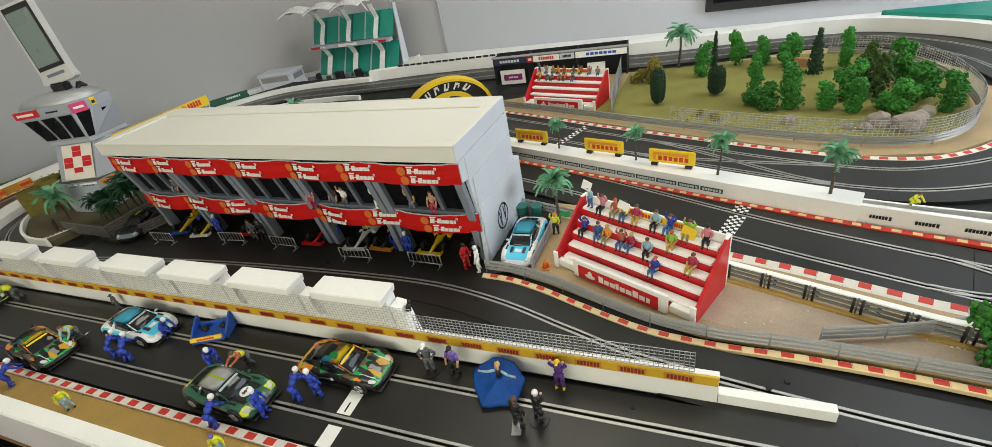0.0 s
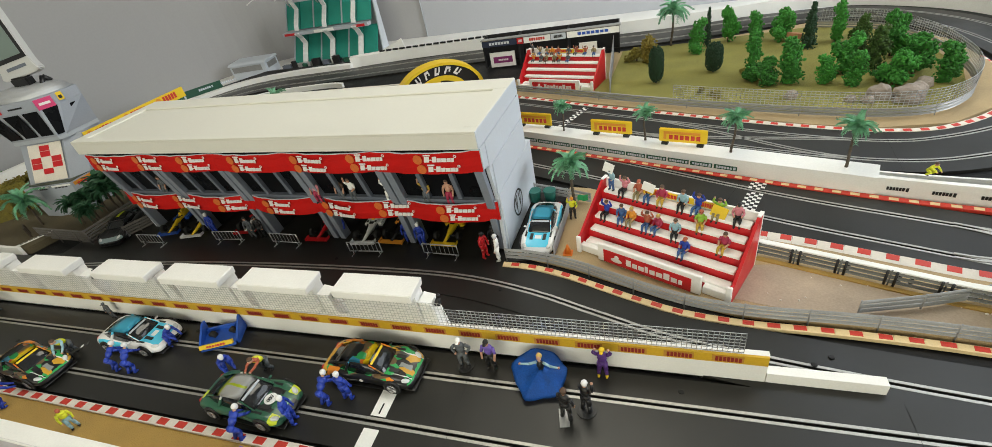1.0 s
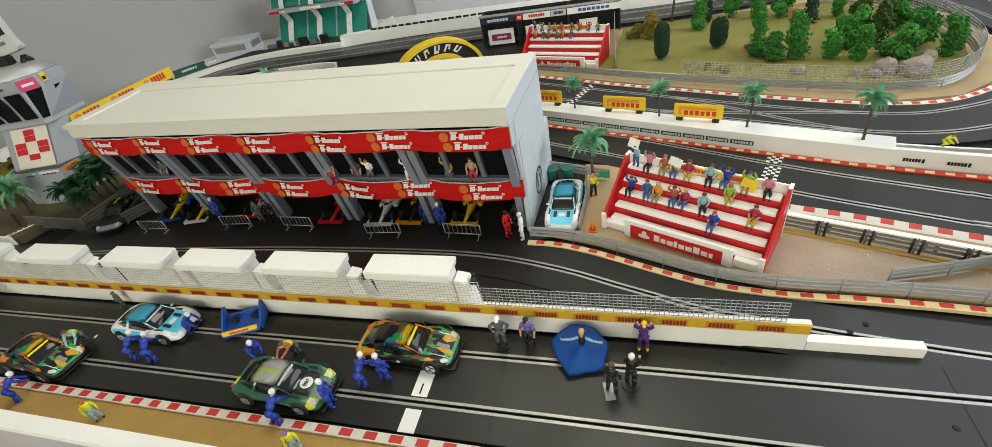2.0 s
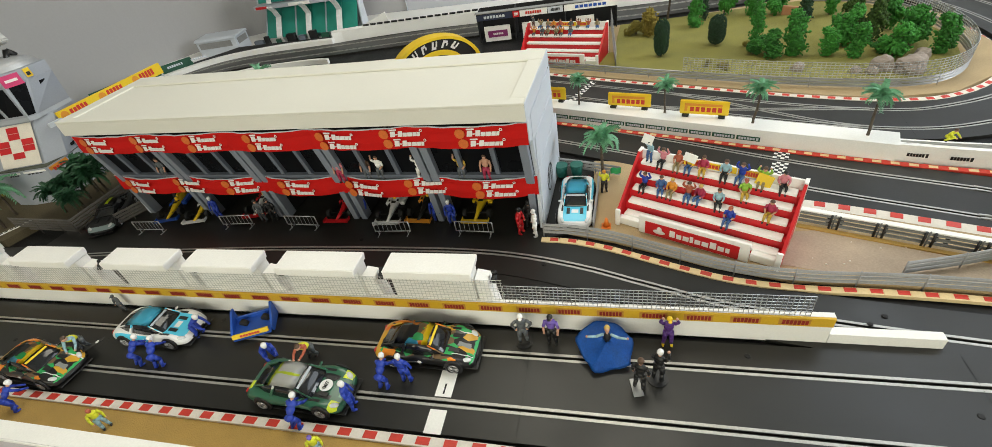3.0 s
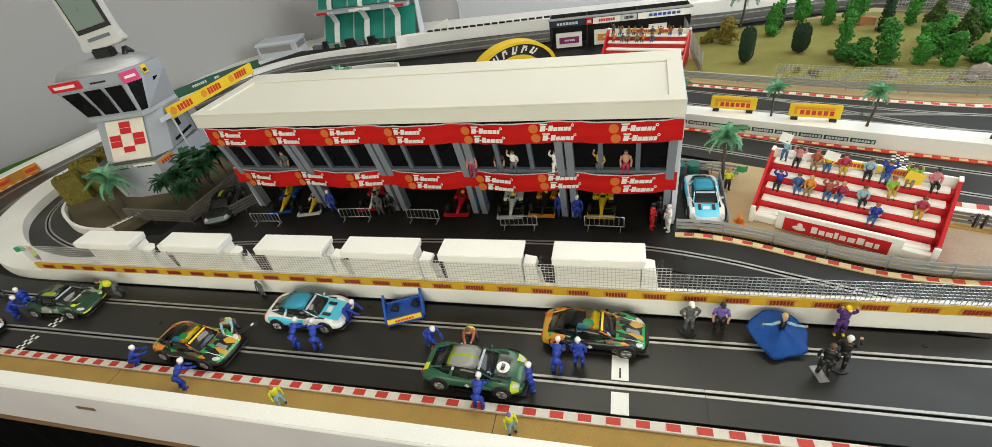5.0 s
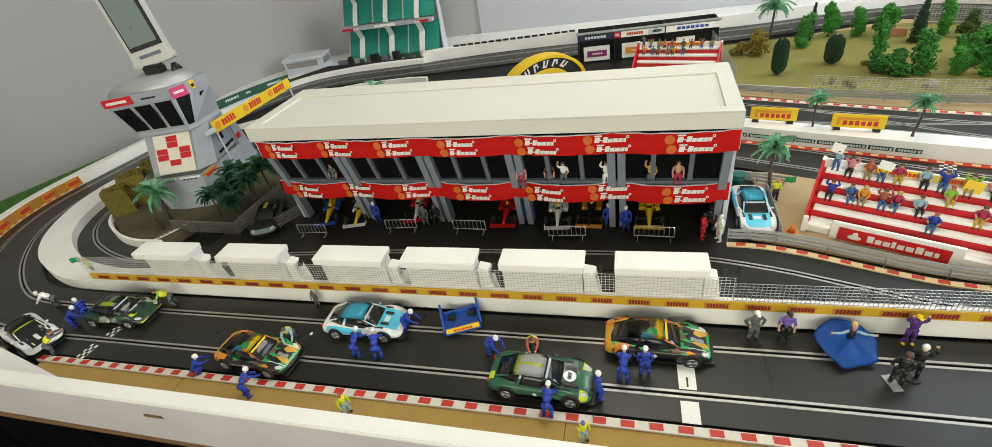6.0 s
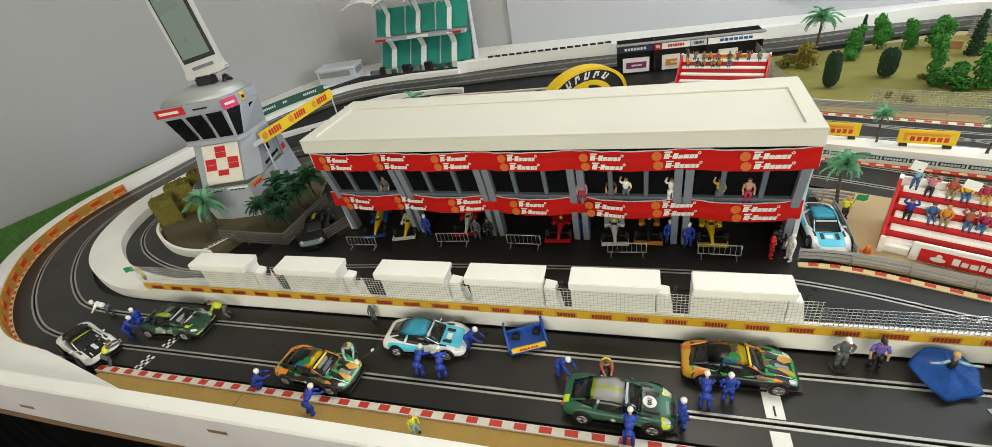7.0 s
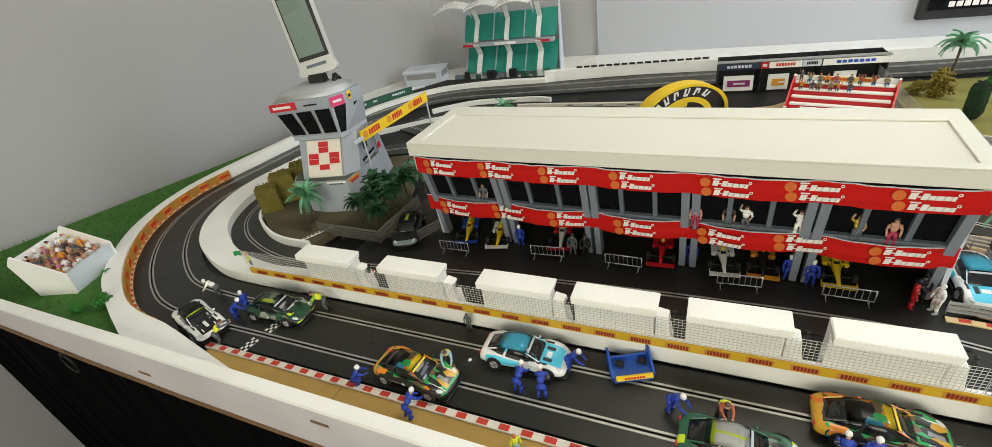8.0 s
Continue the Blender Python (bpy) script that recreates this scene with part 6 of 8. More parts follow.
# drivers and crew at the garages
figurine(pose(0.041, 0.325, -0.0015, 0, 0, 70), "stand", "red", "red", "black", "black", "red", label="red driver figurine at the garage door")
figurine(pose(0.068, 0.319, -0.0015, 0, 0, -75), "stand", "white", "white", "helmet", "helmet", "white", label="white driver figurine at the garage door")
figurine(pose(0.055, 0.345, -0.0015, 0, 0, -10), "stand", "black", "black", "black", "black", label="dark figurine standing in the garage")
for x, y, a, c in ((-0.630, 0.369, 0, "navy"), (-0.510, 0.358, 0, "grey"), (-0.484, 0.360, 10, "black"), (-0.282, 0.372, 0, "navy"), (-0.124, 0.357, 0, "navy"), (-0.092, 0.349, 0, "navy")):
    figurine(pose(x, y, -0.0015, 0, 0, a), "stand", c, c, "helmet" if c == "navy" else "skin", "helmet" if c == "navy" else "black", label="mechanic figurine standing in a dark garage", group="mechanic figurines")
# balcony
for x, top, lg, st, hat in ((-0.700, "grey", "grey", "stand", "brown"), (-0.281, "pink", "crimson", "stand", "brown"), (-0.229, "brown", "grey", "stand", "brown"), (-0.203, "white", "grey", "wave", "brown"), (-0.126, "white", "white", "out", "brown"),
                            (-0.050, "mustard", "grey", "wave", "brown"), (-0.006, "skin", "crimson", "stand", "brown")):
    y = (0.3700 if top == "pink" else 0.3765) - math.tan(radians(2.41)) * (x + 0.8397)
    figurine(pose(x, y, 0.0990, 0, 0, 0), st, top, lg, "skin", hat, extra="bare" if st != "out" else "up", label="spectator figurine on the pit building balcony", group="balcony figurines", scale=0.93)
# spectators on the stands
SEATS = ((4, 0.04, "pale", "denim", "wave"), (4, 0.135, "pink", "black", "sit"), (4, 0.25, "rust", "khaki", "sit"), (4, 0.33, "yellow", "denim", "sit"), (4, 0.425, "crimson", "mustard", "sit"), (4, 0.575, "pale", "black", "sit"), (4, 0.68, "navy", "denim", "sit"),
         (4, 0.815, "lime", "khaki", "sit"), (4, 0.935, "pink", "black", "sit"), (3, 0.73, "lime", "mustard", "sit"), (2, 0.06, "navy", "black", "sit"), (2, 0.185, "denim", "denim", "sit"), (2, 0.265, "orange", "khaki", "sit"), (2, 0.385, "rust", "denim", "sit"),
         (2, 0.465, "crimson", "denim", "sit"), (2, 0.59, "pale", "black", "sit"), (2, 0.915, "crimson", "mustard", "sit"), (1, 0.69, "navy", "denim", "sit"))
for (r, u, top, lg, st), std in [(s, STD) for s in SEATS] + [((q if q == 4 else 3, u, ("rust", "grey", "orange", "white", "khaki")[int(u * 37) % 5], ("grey", "denim", "brown")[int(u * 53) % 3], c), STD2) for q, u, a, b, c in SEATS[:9] + SEATS[10:16]]:
    rnd = random.Random(int(u * 240) + r)
    mm = std @ pose(u * 0.222 + 0.008, DEPTH0 + r * RUN + (0.009 if st == "sit" else 0.004), (r + 1) * RISE - (0.0005 if st == "sit" else 0.0), 0, 0, rnd.uniform(-18, 18))
    figurine(mm, "sit" if st == "sit" else "wave", top, lg, "skin", rnd.choice(("brown", "black", "blond", "brown", "rust")), extra=rnd.choice(("", "", "up", "bare", "")), label="painted spectator figurine on the grandstand", group="spectator figurines", scale=(0.84 if st == "sit" else 0.72) * (1.0 if std is STD else 0.86))
# flags and placards held up on the stand
for u, r, w, h, c, dz in ((0.012, 4, 0.018, 0.016, "white", 0.060), (0.082, 4, 0.020, 0.014, "white", 0.042), (0.190, 4, 0.022, 0.018, "yellow", 0.026)):
    bm = B()
    box(bm, -w / 2, w / 2, -0.0006, 0.0006, 0, h, m=pose(0, 0, 0, -15, 12, 0))
    bevelled(bm, 0.0003)
    single("placard", bm, c, "plain %s placard held up on the grandstand" % c, "placard", "placards", m=STD @ pose(u, DEPTH0 + r * RUN, (r + 1) * RISE + dz - 0.025))
# marshals with green flags
for x, y, z, a in ((0.182, 0.440, 0.003, 20), (-1.205, 0.140, 0.020, -30)):
    figurine(pose(x, y, z, 0, 0, a), "wave", "hivis", "black", "skin", "orange", label="marshal figurine in yellow vest holding a green flag", group="marshal figurines", scale=0.85)
    bm = B()
    tube(bm, (0, 0, 0.030), (0.004, 0, 0.050), 0.0006, n=5)
    sweep(bm, [Vector((0.004 + i * 0.0022, 0.0015 * math.sin(i), 0.040)) for i in range(9)], [(-0.0003, 0), (-0.0003, 0.012), (0.0003, 0.012), (0.0003, 0)])
    M["flag"] = M.get("flag") or mat("green_flag_card", (0.02, 0.30, 0.10), 0.6, var=0.1)
    single("flag", bm, "flag", "small green flag held by a marshal", "flag", "flags", m=pose(x - 0.010 if x < 0 else x + 0.008, y, z, 0, 0, 200 if x < 0 else 0))
figurine(pose(0.745, 0.530, 0.034, 0, 0, 20), "crouch", "hivis", "hivis", "skin", "brown", label="marshal figurine in yellow sitting on the dividing wall", group="marshal figurines", scale=0.7)

# ---- trees ----
def clump(bm, c, r, rnd):
    vs = ball(bm, (0, 0, 0), r, r * rnd.uniform(0.7, 1.1), r * rnd.uniform(0.6, 0.95), n=6)
    m = Matrix.Translation(c) @ Euler((rnd.uniform(0, 6), rnd.uniform(0, 6), rnd.uniform(0, 6))).to_matrix().to_4x4()
    for v in vs:
        v.co = m @ (v.co * rnd.uniform(0.5, 1.5))


TREES = {}


def tree_meshes(kind, leaf, h, w, seed, shape):
    """A trunk with limbs and a crown of many uneven foam clumps."""
    rnd = random.Random(seed)
    bm = B()
    tube(bm, (0, 0, 0), (0.001, 0, h * 0.45), 0.0028, 0.0016, n=7)
    for i in range(6):
        a = i * 2.1
        z = h * (0.28 + 0.07 * i)
        tube(bm, (0, 0, z), (w * 0.33 * math.cos(a), w * 0.33 * math.sin(a), z + h * 0.14), 0.0012, 0.0006, n=5)
    trunk = mesh_of("trunk", bm, "bark")
    bm = B()
    blobs = []
    if shape == "round":
        for i in range(12):
            blobs.append((Vector((rnd.gauss(0, w * 0.19), rnd.gauss(0, w * 0.19), h * (0.20 + 0.66 * i / 11))), w * rnd.uniform(0.22, 0.34) * (1.12 - 0.03 * i)))
    elif shape == "tall":
        for i in range(10):
            z = 0.12 + 0.78 * i / 9
            blobs.append((Vector((rnd.gauss(0, w * 0.12), rnd.gauss(0, w * 0.12), h * z)), w * (0.40 - 0.20 * abs(z - 0.45) - 0.14 * max(0, z - 0.6))))
    elif shape == "bush":
        for i in range(7):
            blobs.append((Vector((rnd.gauss(0, w * 0.14), rnd.gauss(0, w * 0.14), h * rnd.uniform(0.25, 0.75))), w * rnd.uniform(0.26, 0.36)))
    else:
        for i in range(12):
            z = 0.10 + 0.86 * i / 11
            blobs.append((Vector((rnd.gauss(0, w * 0.03), rnd.gauss(0, w * 0.03), h * z)), w * 0.46 * (1.05 - z) + 0.002))
    if shape in ("block", "egg"):
        # a dense clipped body: a solid core under a skin of small tufts
        blobs = []
        if shape == "egg":
            ball(bm, (0, 0, h * 0.52), w * 0.40, w * 0.40, h * 0.44, n=12)
        else:
            box(bm, -w * 0.5, w * 0.5, -w * 0.42, w * 0.42, 0.0, h * 0.9)
        for k in range(900):
            if shape == "egg":
                d = Vector((rnd.gauss(0, 1), rnd.gauss(0, 1), rnd.gauss(0, 1))).normalized()
                e = w * 0.43 * (1 - abs(d.z) ** 3.5) ** 0.4 / max(1e-6, math.hypot(d.x, d.y))
                p = Vector((d.x * e, d.y * e, h * 0.52 + d.z * h * 0.46)) * rnd.uniform(0.96, 1.05)
            else:
                p = Vector((rnd.uniform(-1, 1), rnd.uniform(-1, 1), rnd.uniform(-1, 1)))
                q = max(abs(p.x), abs(p.y), abs(p.z))
                p = Vector((p.x / q * w * 0.5, p.y / q * w * 0.42, h * 0.46 + p.z / q * h * 0.46)) * rnd.uniform(0.93, 1.03)
            clump(bm, p, w * rnd.uniform(0.025, 0.055), rnd)
    for c, r in blobs:
        for k in range(58):
            d = Vector((rnd.gauss(0, 1), rnd.gauss(0, 1), rnd.gauss(0, 0.9))).normalized()
            rr = r * rnd.uniform(0.70, 1.12)
            clump(bm, c + d * rr, w * rnd.uniform(0.035, 0.085), rnd)
        clump(bm, c, r * 0.75, rnd)
    crown = mesh_of("crown", bm, leaf)
    TREES[kind] = (trunk, crown)


for kind, leaf, h, w, seed, shape in (("oak", "leaf", 0.098, 0.056, 3, "round"), ("oak_b", "leaf", 0.088, 0.060, 5, "round"), ("poplar", "leaf", 0.100, 0.040, 7, "tall"), ("poplar_b", "leaf", 0.086, 0.044, 9, "tall"), ("spruce", "dleaf", 0.090, 0.036, 11, "cone"), ("fir", "dleaf", 0.100, 0.024, 23, "cone"), ("olive", "olive", 0.092, 0.056, 25, "round"),
                                      ("yew", "dleaf", 0.066, 0.046, 13, "egg"), ("autumn", "aleaf", 0.062, 0.046, 15, "tall"), ("low", "oleaf", 0.040, 0.044, 17, "bush"), ("shrub", "leaf", 0.050, 0.050, 19, "bush"), ("hedge", "oleaf", 0.066, 0.046, 21, "block")):
    tree_meshes(kind, leaf, h, w, seed, shape)
TREE_LABEL = {"oak": "bushy bright green foam model tree on the grass", "oak_b": "broad bright green foam model tree on the grass", "poplar": "tall narrow green foam model tree on the grass", "poplar_b": "slim green foam model tree on the grass",
              "spruce": "dark pointed model conifer on the grass", "yew": "dark green rounded model tree on the grass", "autumn": "yellow-brown autumn model tree on the grass", "fir": "thin dark pointed model conifer on the grass", "olive": "bushy olive green foam model tree on the grass", "low": "low olive model bush on the grass", "shrub": "green model shrub on the ground",
              "hedge": "clipped yellow-olive foam hedge beside the tower"}


def tree(kind, x, y, z=0.008, s=1.0, a=0.0, wide=1.0):
    t = thing("tree" if kind not in ("low", "shrub", "hedge") else "bush", pose(x, y, z, 0, 0, a), TREE_LABEL[kind], "tree" if kind not in ("low", "shrub", "hedge") else "bush", "model trees")
    for n, me in zip(("trunk", "crown"), TREES[kind]):
        piece(n, me, t, Matrix.Diagonal((s * wide, s * wide, s, 1)))
    return t


TALL = {"oak": 0.098, "oak_b": 0.088, "poplar": 0.100, "poplar_b": 0.086, "spruce": 0.090, "yew": 0.066, "autumn": 0.062, "low": 0.040, "shrub": 0.050, "olive": 0.092, "fir": 0.100}
SPREAD = {"oak": 0.060, "oak_b": 0.066, "poplar": 0.042, "poplar_b": 0.046, "spruce": 0.038, "yew": 0.042, "autumn": 0.048, "low": 0.044, "shrub": 0.050, "olive": 0.062, "fir": 0.026}
# kind, place, height, width of the crown
for i, (kind, x, y, h, w) in enumerate((
        ("autumn", 0.302, 1.268, 0.076, 0.055), ("low", 0.268, 1.290, 0.042, 0.046), ("yew", 0.327, 1.086, 0.100, 0.040), ("fir", 0.478, 1.364, 0.120, 0.026), ("poplar_b", 0.444, 1.312, 0.100, 0.050), ("yew", 0.478, 1.141, 0.080, 0.045),
        ("oak", 0.541, 1.396, 0.110, 0.042), ("poplar_b", 0.613, 1.371, 0.088, 0.042), ("poplar", 0.568, 1.096, 0.120, 0.040), ("oak_b", 0.588, 1.032, 0.062, 0.064), ("oak_b", 0.556, 1.052, 0.034, 0.034), ("oak", 0.683, 1.360, 0.092, 0.056),
        ("spruce", 0.734, 1.277, 0.122, 0.046), ("poplar", 0.811, 1.310, 0.108, 0.042), ("poplar_b", 0.639, 1.018, 0.108, 0.056), ("poplar_b", 0.713, 1.003, 0.068, 0.044), ("oak_b", 0.773, 1.076, 0.092, 0.064), ("poplar_b", 0.767, 0.983, 0.082, 0.046),
        ("olive", 0.835, 1.098, 0.100, 0.060), ("olive", 0.860, 1.288, 0.074, 0.044), ("oak", 0.892, 1.159, 0.112, 0.054), ("oak_b", 0.845, 0.976, 0.080, 0.063), ("oak", 0.897, 1.029, 0.098, 0.058), ("poplar_b", 0.935, 0.969, 0.088, 0.052),
        ("oak_b", 0.828, 1.003, 0.026, 0.040), ("low", 0.437, 0.996, 0.015, 0.018), ("low", 0.469, 0.974, 0.012, 0.030), ("low", 0.548, 1.110, 0.014, 0.018))):
    tree(kind, x, y, 0.008, h / TALL[kind], i * 47, w / SPREAD[kind] / (h / TALL[kind]))
tree("oak_b", 0.752, 0.243, 0.003, 0.95, 30)
tree("shrub", -1.475, -0.045, 0.012, 0.75, 0)
tree("shrub", -1.53, -0.075, 0.010, 0.55, 50)
tree("shrub", -1.60, 0.035, 0.012, 0.5, 80)
for x, y, s in ((-1.405, 0.398, 1.18), (-1.398, 0.456, 1.38), (-1.372, 0.520, 1.48)):
    tree("hedge", x, y, 0.012, s, 70 + x * 20)

# ---- palms ----
PALM = {}


def palm_meshes():
    rnd = random.Random(4)
    for v in range(3):
        bm = B()
        L = 0.040 + 0.004 * v
        spine = []
        for i in range(9):
            u = i / 8
            spine.append(Vector((L * u * (1 - 0.18 * u), 0, 0.014 * math.sin(u * 1.9) - (0.020 + 0.006 * v) * u * u)))
        for a, b in zip(spine, spine[1:]):
            tube(bm, a, b, 0.0006, 0.0005, n=4, caps=False)
        for i in range(1, 9):
            p = spine[i]
            for k in (0, 0.5):
                q = p.lerp(spine[i - 1], k)
                ln = 0.014 * (1 - 0.45 * (i / 8)) * rnd.uniform(0.85, 1.1)
                for s in (-1, 1):
                    tip = q + Vector((ln * 0.55, s * ln * 0.8, -ln * 0.42))
                    w = Vector((0.0018, -s * 0.0005, 0.0005))
                    vs = [bm.verts.new(c) for c in (q - w, q + w, q.lerp(tip, 0.6) + w * 0.8, tip, q.lerp(tip, 0.6) - w * 0.8)]
                    bm.faces.new(vs)
        PALM["frond", v] = mesh_of("frond", bm, "frond")
        PALM["dark", v] = PALM["frond", v].copy()
        PALM["dark", v].materials[0] = M["dfrond"]
    bm = B()
    prev = Vector((0, 0, 0))
    for i in range(8):
        nx = Vector((0.004 * math.sin(i * 0.35), 0, 0.0092 * (i + 1)))
        tube(bm, prev, nx, 0.0030 - 0.0001 * i, 0.0024 - 0.0001 * i, n=8)
        prev = nx
    PALM["trunk"] = mesh_of("trunk", bm, "bark")


palm_meshes()


def palm(x, y, z, s=1.0, a=0, n=32, lab="model palm tree with arching green fronds", leaf="frond", fs=1.0):
    t = thing("palm_tree", pose(x, y, z, 0, 0, a), lab, "palm tree", "model palms")
    piece("trunk", PALM["trunk"], t, Matrix.Scale(s, 4))
    top = Vector((0.004 * math.sin(7 * 0.35), 0, 0.0725)) * s
    rnd = random.Random(int(abs(x) * 1000))
    for i in range(n):
        piece("frond", PALM[leaf, i % 3], t, Matrix.Translation(top) @ pose(0, 0, 0, rnd.uniform(-12, 12), rnd.uniform(-70, 26), i * 360 / n + rnd.uniform(-12, 12)) @ Matrix.Scale(s * 0.86 * fs * rnd.uniform(0.85, 1.1), 4))
    return t


# on the dividing wall, by the stand, in the wood, on the tower island
for x, y, z, s in ((0.120, 0.752, 0.034, 0.80), (0.306, 0.688, 0.034, 0.84), (0.466, 0.624, 0.034, 0.95), (0.640, 0.560, 0.034, 1.0), (0.180, 0.478, 0.003, 1.25)):
    palm(x, y, z, s, x * 700, fs=0.80)
palm(0.373, 1.415, 0.008, 1.45, 40, lab="tall model palm tree in the wood")
palm(-1.222, 0.365, 0.012, 1.0, 10, n=30, lab="model palm tree in front of the tower", fs=1.3)
for x, y, s in ((-1.070, 0.375, 0.80), (-1.030, 0.39, 0.92), (-1.055, 0.43, 0.88), (-0.990, 0.365, 0.74), (-1.015, 0.45, 1.05), (-1.065, 0.46, 1.0), (-0.985, 0.42, 1.0), (-1.005, 0.36, 0.66), (-0.975, 0.47, 1.15)):
    palm(x, y, 0.012, s, x * 900, lab="low model palm with dark fronds in the planted bed", leaf="dark", fs=1.08)
palm(-0.93, 1.03, -0.006, 1.1, 0, lab="model palm tree behind the pit building")
palm(-0.965, 0.53, 0.012, 1.15, 20, lab="model palm tree between the tower and the pit building")


# ---- rocks ----
def rock(x, y, r, seed):
    bm = B()
    rnd = random.Random(seed)
    bmesh.ops.create_icosphere(bm, subdivisions=3, radius=r)
    for v in bm.verts:
        k = 1 + 0.28 * noise.noise(v.co * (1.3 / r) + Vector((seed, 0, 0))) + 0.10 * noise.noise(v.co * (4 / r))
        v.co *= k
        v.co.z *= 0.92
    single("rock", bm, "rock", "rough pinkish model boulder beside the fence", "rock", "boulders", m=pose(x, y, 0.008 + r * 0.35, 0, 0, seed * 40))


for x, y, r, s in ((0.796, 0.906, 0.023, 1), (0.842, 0.884, 0.029, 2), (0.892, 0.955, 0.017, 3), (0.767, 0.882, 0.0125, 4), (0.818, 0.876, 0.010, 5), (0.868, 0.918, 0.019, 6), (0.739, 0.893, 0.011, 7), (0.629, 0.930, 0.014, 8)):
    rock(x, y, r, s)

bm = B()
prism(bm, [(0, 0), (0.042, 0), (0.042, 0.022), (0, 0.027)], 0, 0.012)
bmesh.ops.transform(bm, matrix=Matrix(((1, 0, 0, 0), (0, 0, 1, 0), (0, 1, 0, 0), (0, 0, 0, 1))), verts=bm.verts[:])
bevelled(bm, 0.0012)
M["terra"] = mat("terracotta_block", (0.42, 0.20, 0.10), 0.8, var=0.15, scale=50, bump=0.3)
single("block", bm, "terra", "small terracotta block on the grass beside a dark conifer", "block", m=pose(0.693, 1.344, 0.008, 0, 0, -16))

# ---- signs ----
def sign_board(m, w, h, label):
    t = thing("sign_board", m, label, "sign", "yellow sign boards")
    bm = B()
    box(bm, 0, w, -0.0025, 0.0025, 0.006, 0.006 + h)
    bevelled(bm, 0.0015, 2)
    b = part("board", bm, "yellow", t)
    bm = B()
    box(bm, w * 0.10, w * 0.86, -0.0034, -0.0026, 0.006 + h * 0.62, 0.006 + h * 0.80)
    box(bm, w * 0.10, w * 0.16, -0.0034, -0.0026, 0.006 + h * 0.22, 0.006 + h * 0.615)
    part("emblem_bar", bm, "orange", b)
    bm = B()
    bars(bm, w * 0.20, -0.0026, 0.006 + h * 0.22, w * 0.68, h * 0.33, 6, seed=3, gap=0.3)
    part("word_bars", bm, "kred", b)
    for x in (w * 0.06, w * 0.80):
        bm = B()
        box(bm, x, x + w * 0.14, -0.006, 0.006, 0, 0.0058)
        bevelled(bm, 0.0008)
        part("foot", bm, "black", t)
    return t


MA = math.degrees(math.atan2(-0.08, 0.23))
for x, y in ((-0.002, 0.795), (0.187, 0.730), (0.334, 0.672)):
    sign_board(pose(x, y, 0.034, 0, 0, MA + 4), 0.094, 0.030, "yellow advertising board with red word bars on the dividing wall")


def wall_panels(line, s0, s1, step, length, z0, z1, m, word, off, name, label):
    """Adverts set on a wall's face, from arc length s0 to s1."""
    acc = 0.0
    k = 0
    for a, b in zip(line, line[1:]):
        d = (b - a).length
        while s0 + k * step < acc + d:
            s = s0 + k * step
            k += 1
            if s > s1 or s < acc:
                continue
            p = a.lerp(b, (s - acc) / d)
            ang = math.degrees(math.atan2(a.y - b.y, a.x - b.x))
            t = thing(name, pose(p.x, p.y, 0, 0, 0, ang) @ Matrix.Translation((0, -off, 0)), label, "advert", kind="structure")
            if m:
                bm = B()
                box(bm, 0, length, -0.0012, -0.0004, z0, z1)
                part("panel", bm, m, t)
            bm = B()
            bars(bm, length * 0.08, -0.0013, z0 + (z1 - z0) * 0.25, length * 0.72, (z1 - z0) * 0.5, 6, seed=k)
            box(bm, length * 0.84, length * 0.94, -0.0019, -0.0013, z0 + (z1 - z0) * 0.2, z0 + (z1 - z0) * 0.8)
            part("word_bars", bm, word, t)
        acc += d


M["dgreen"] = mat("dark_green_card", (0.015, 0.085, 0.05), 0.5, var=0.1)
MWL = sum((b - a).length for a, b in zip(MW, MW[1:]))
wall_panels(THIN, 0.30, 0.66, 0.058, 0.034, 0.008, 0.020, None, "black", 0.0, "advert_bars", "dark word bars on the white dividing wall")
wall_panels(MW, 0.92, MWL - 0.2, 0.045, 0.042, 0.010, 0.019, "dgreen", "pgrey", 0.0, "advert_panel", "dark green advert panel on the dividing wall")


wall_panels(list(reversed(AD)), 0.04, 1.0, 0.062, 0.040, 0.004, 0.026, "orange", "kred", -(W + 0.0062), "advert_panel", "amber advert panel with red word bars on the curve wall")


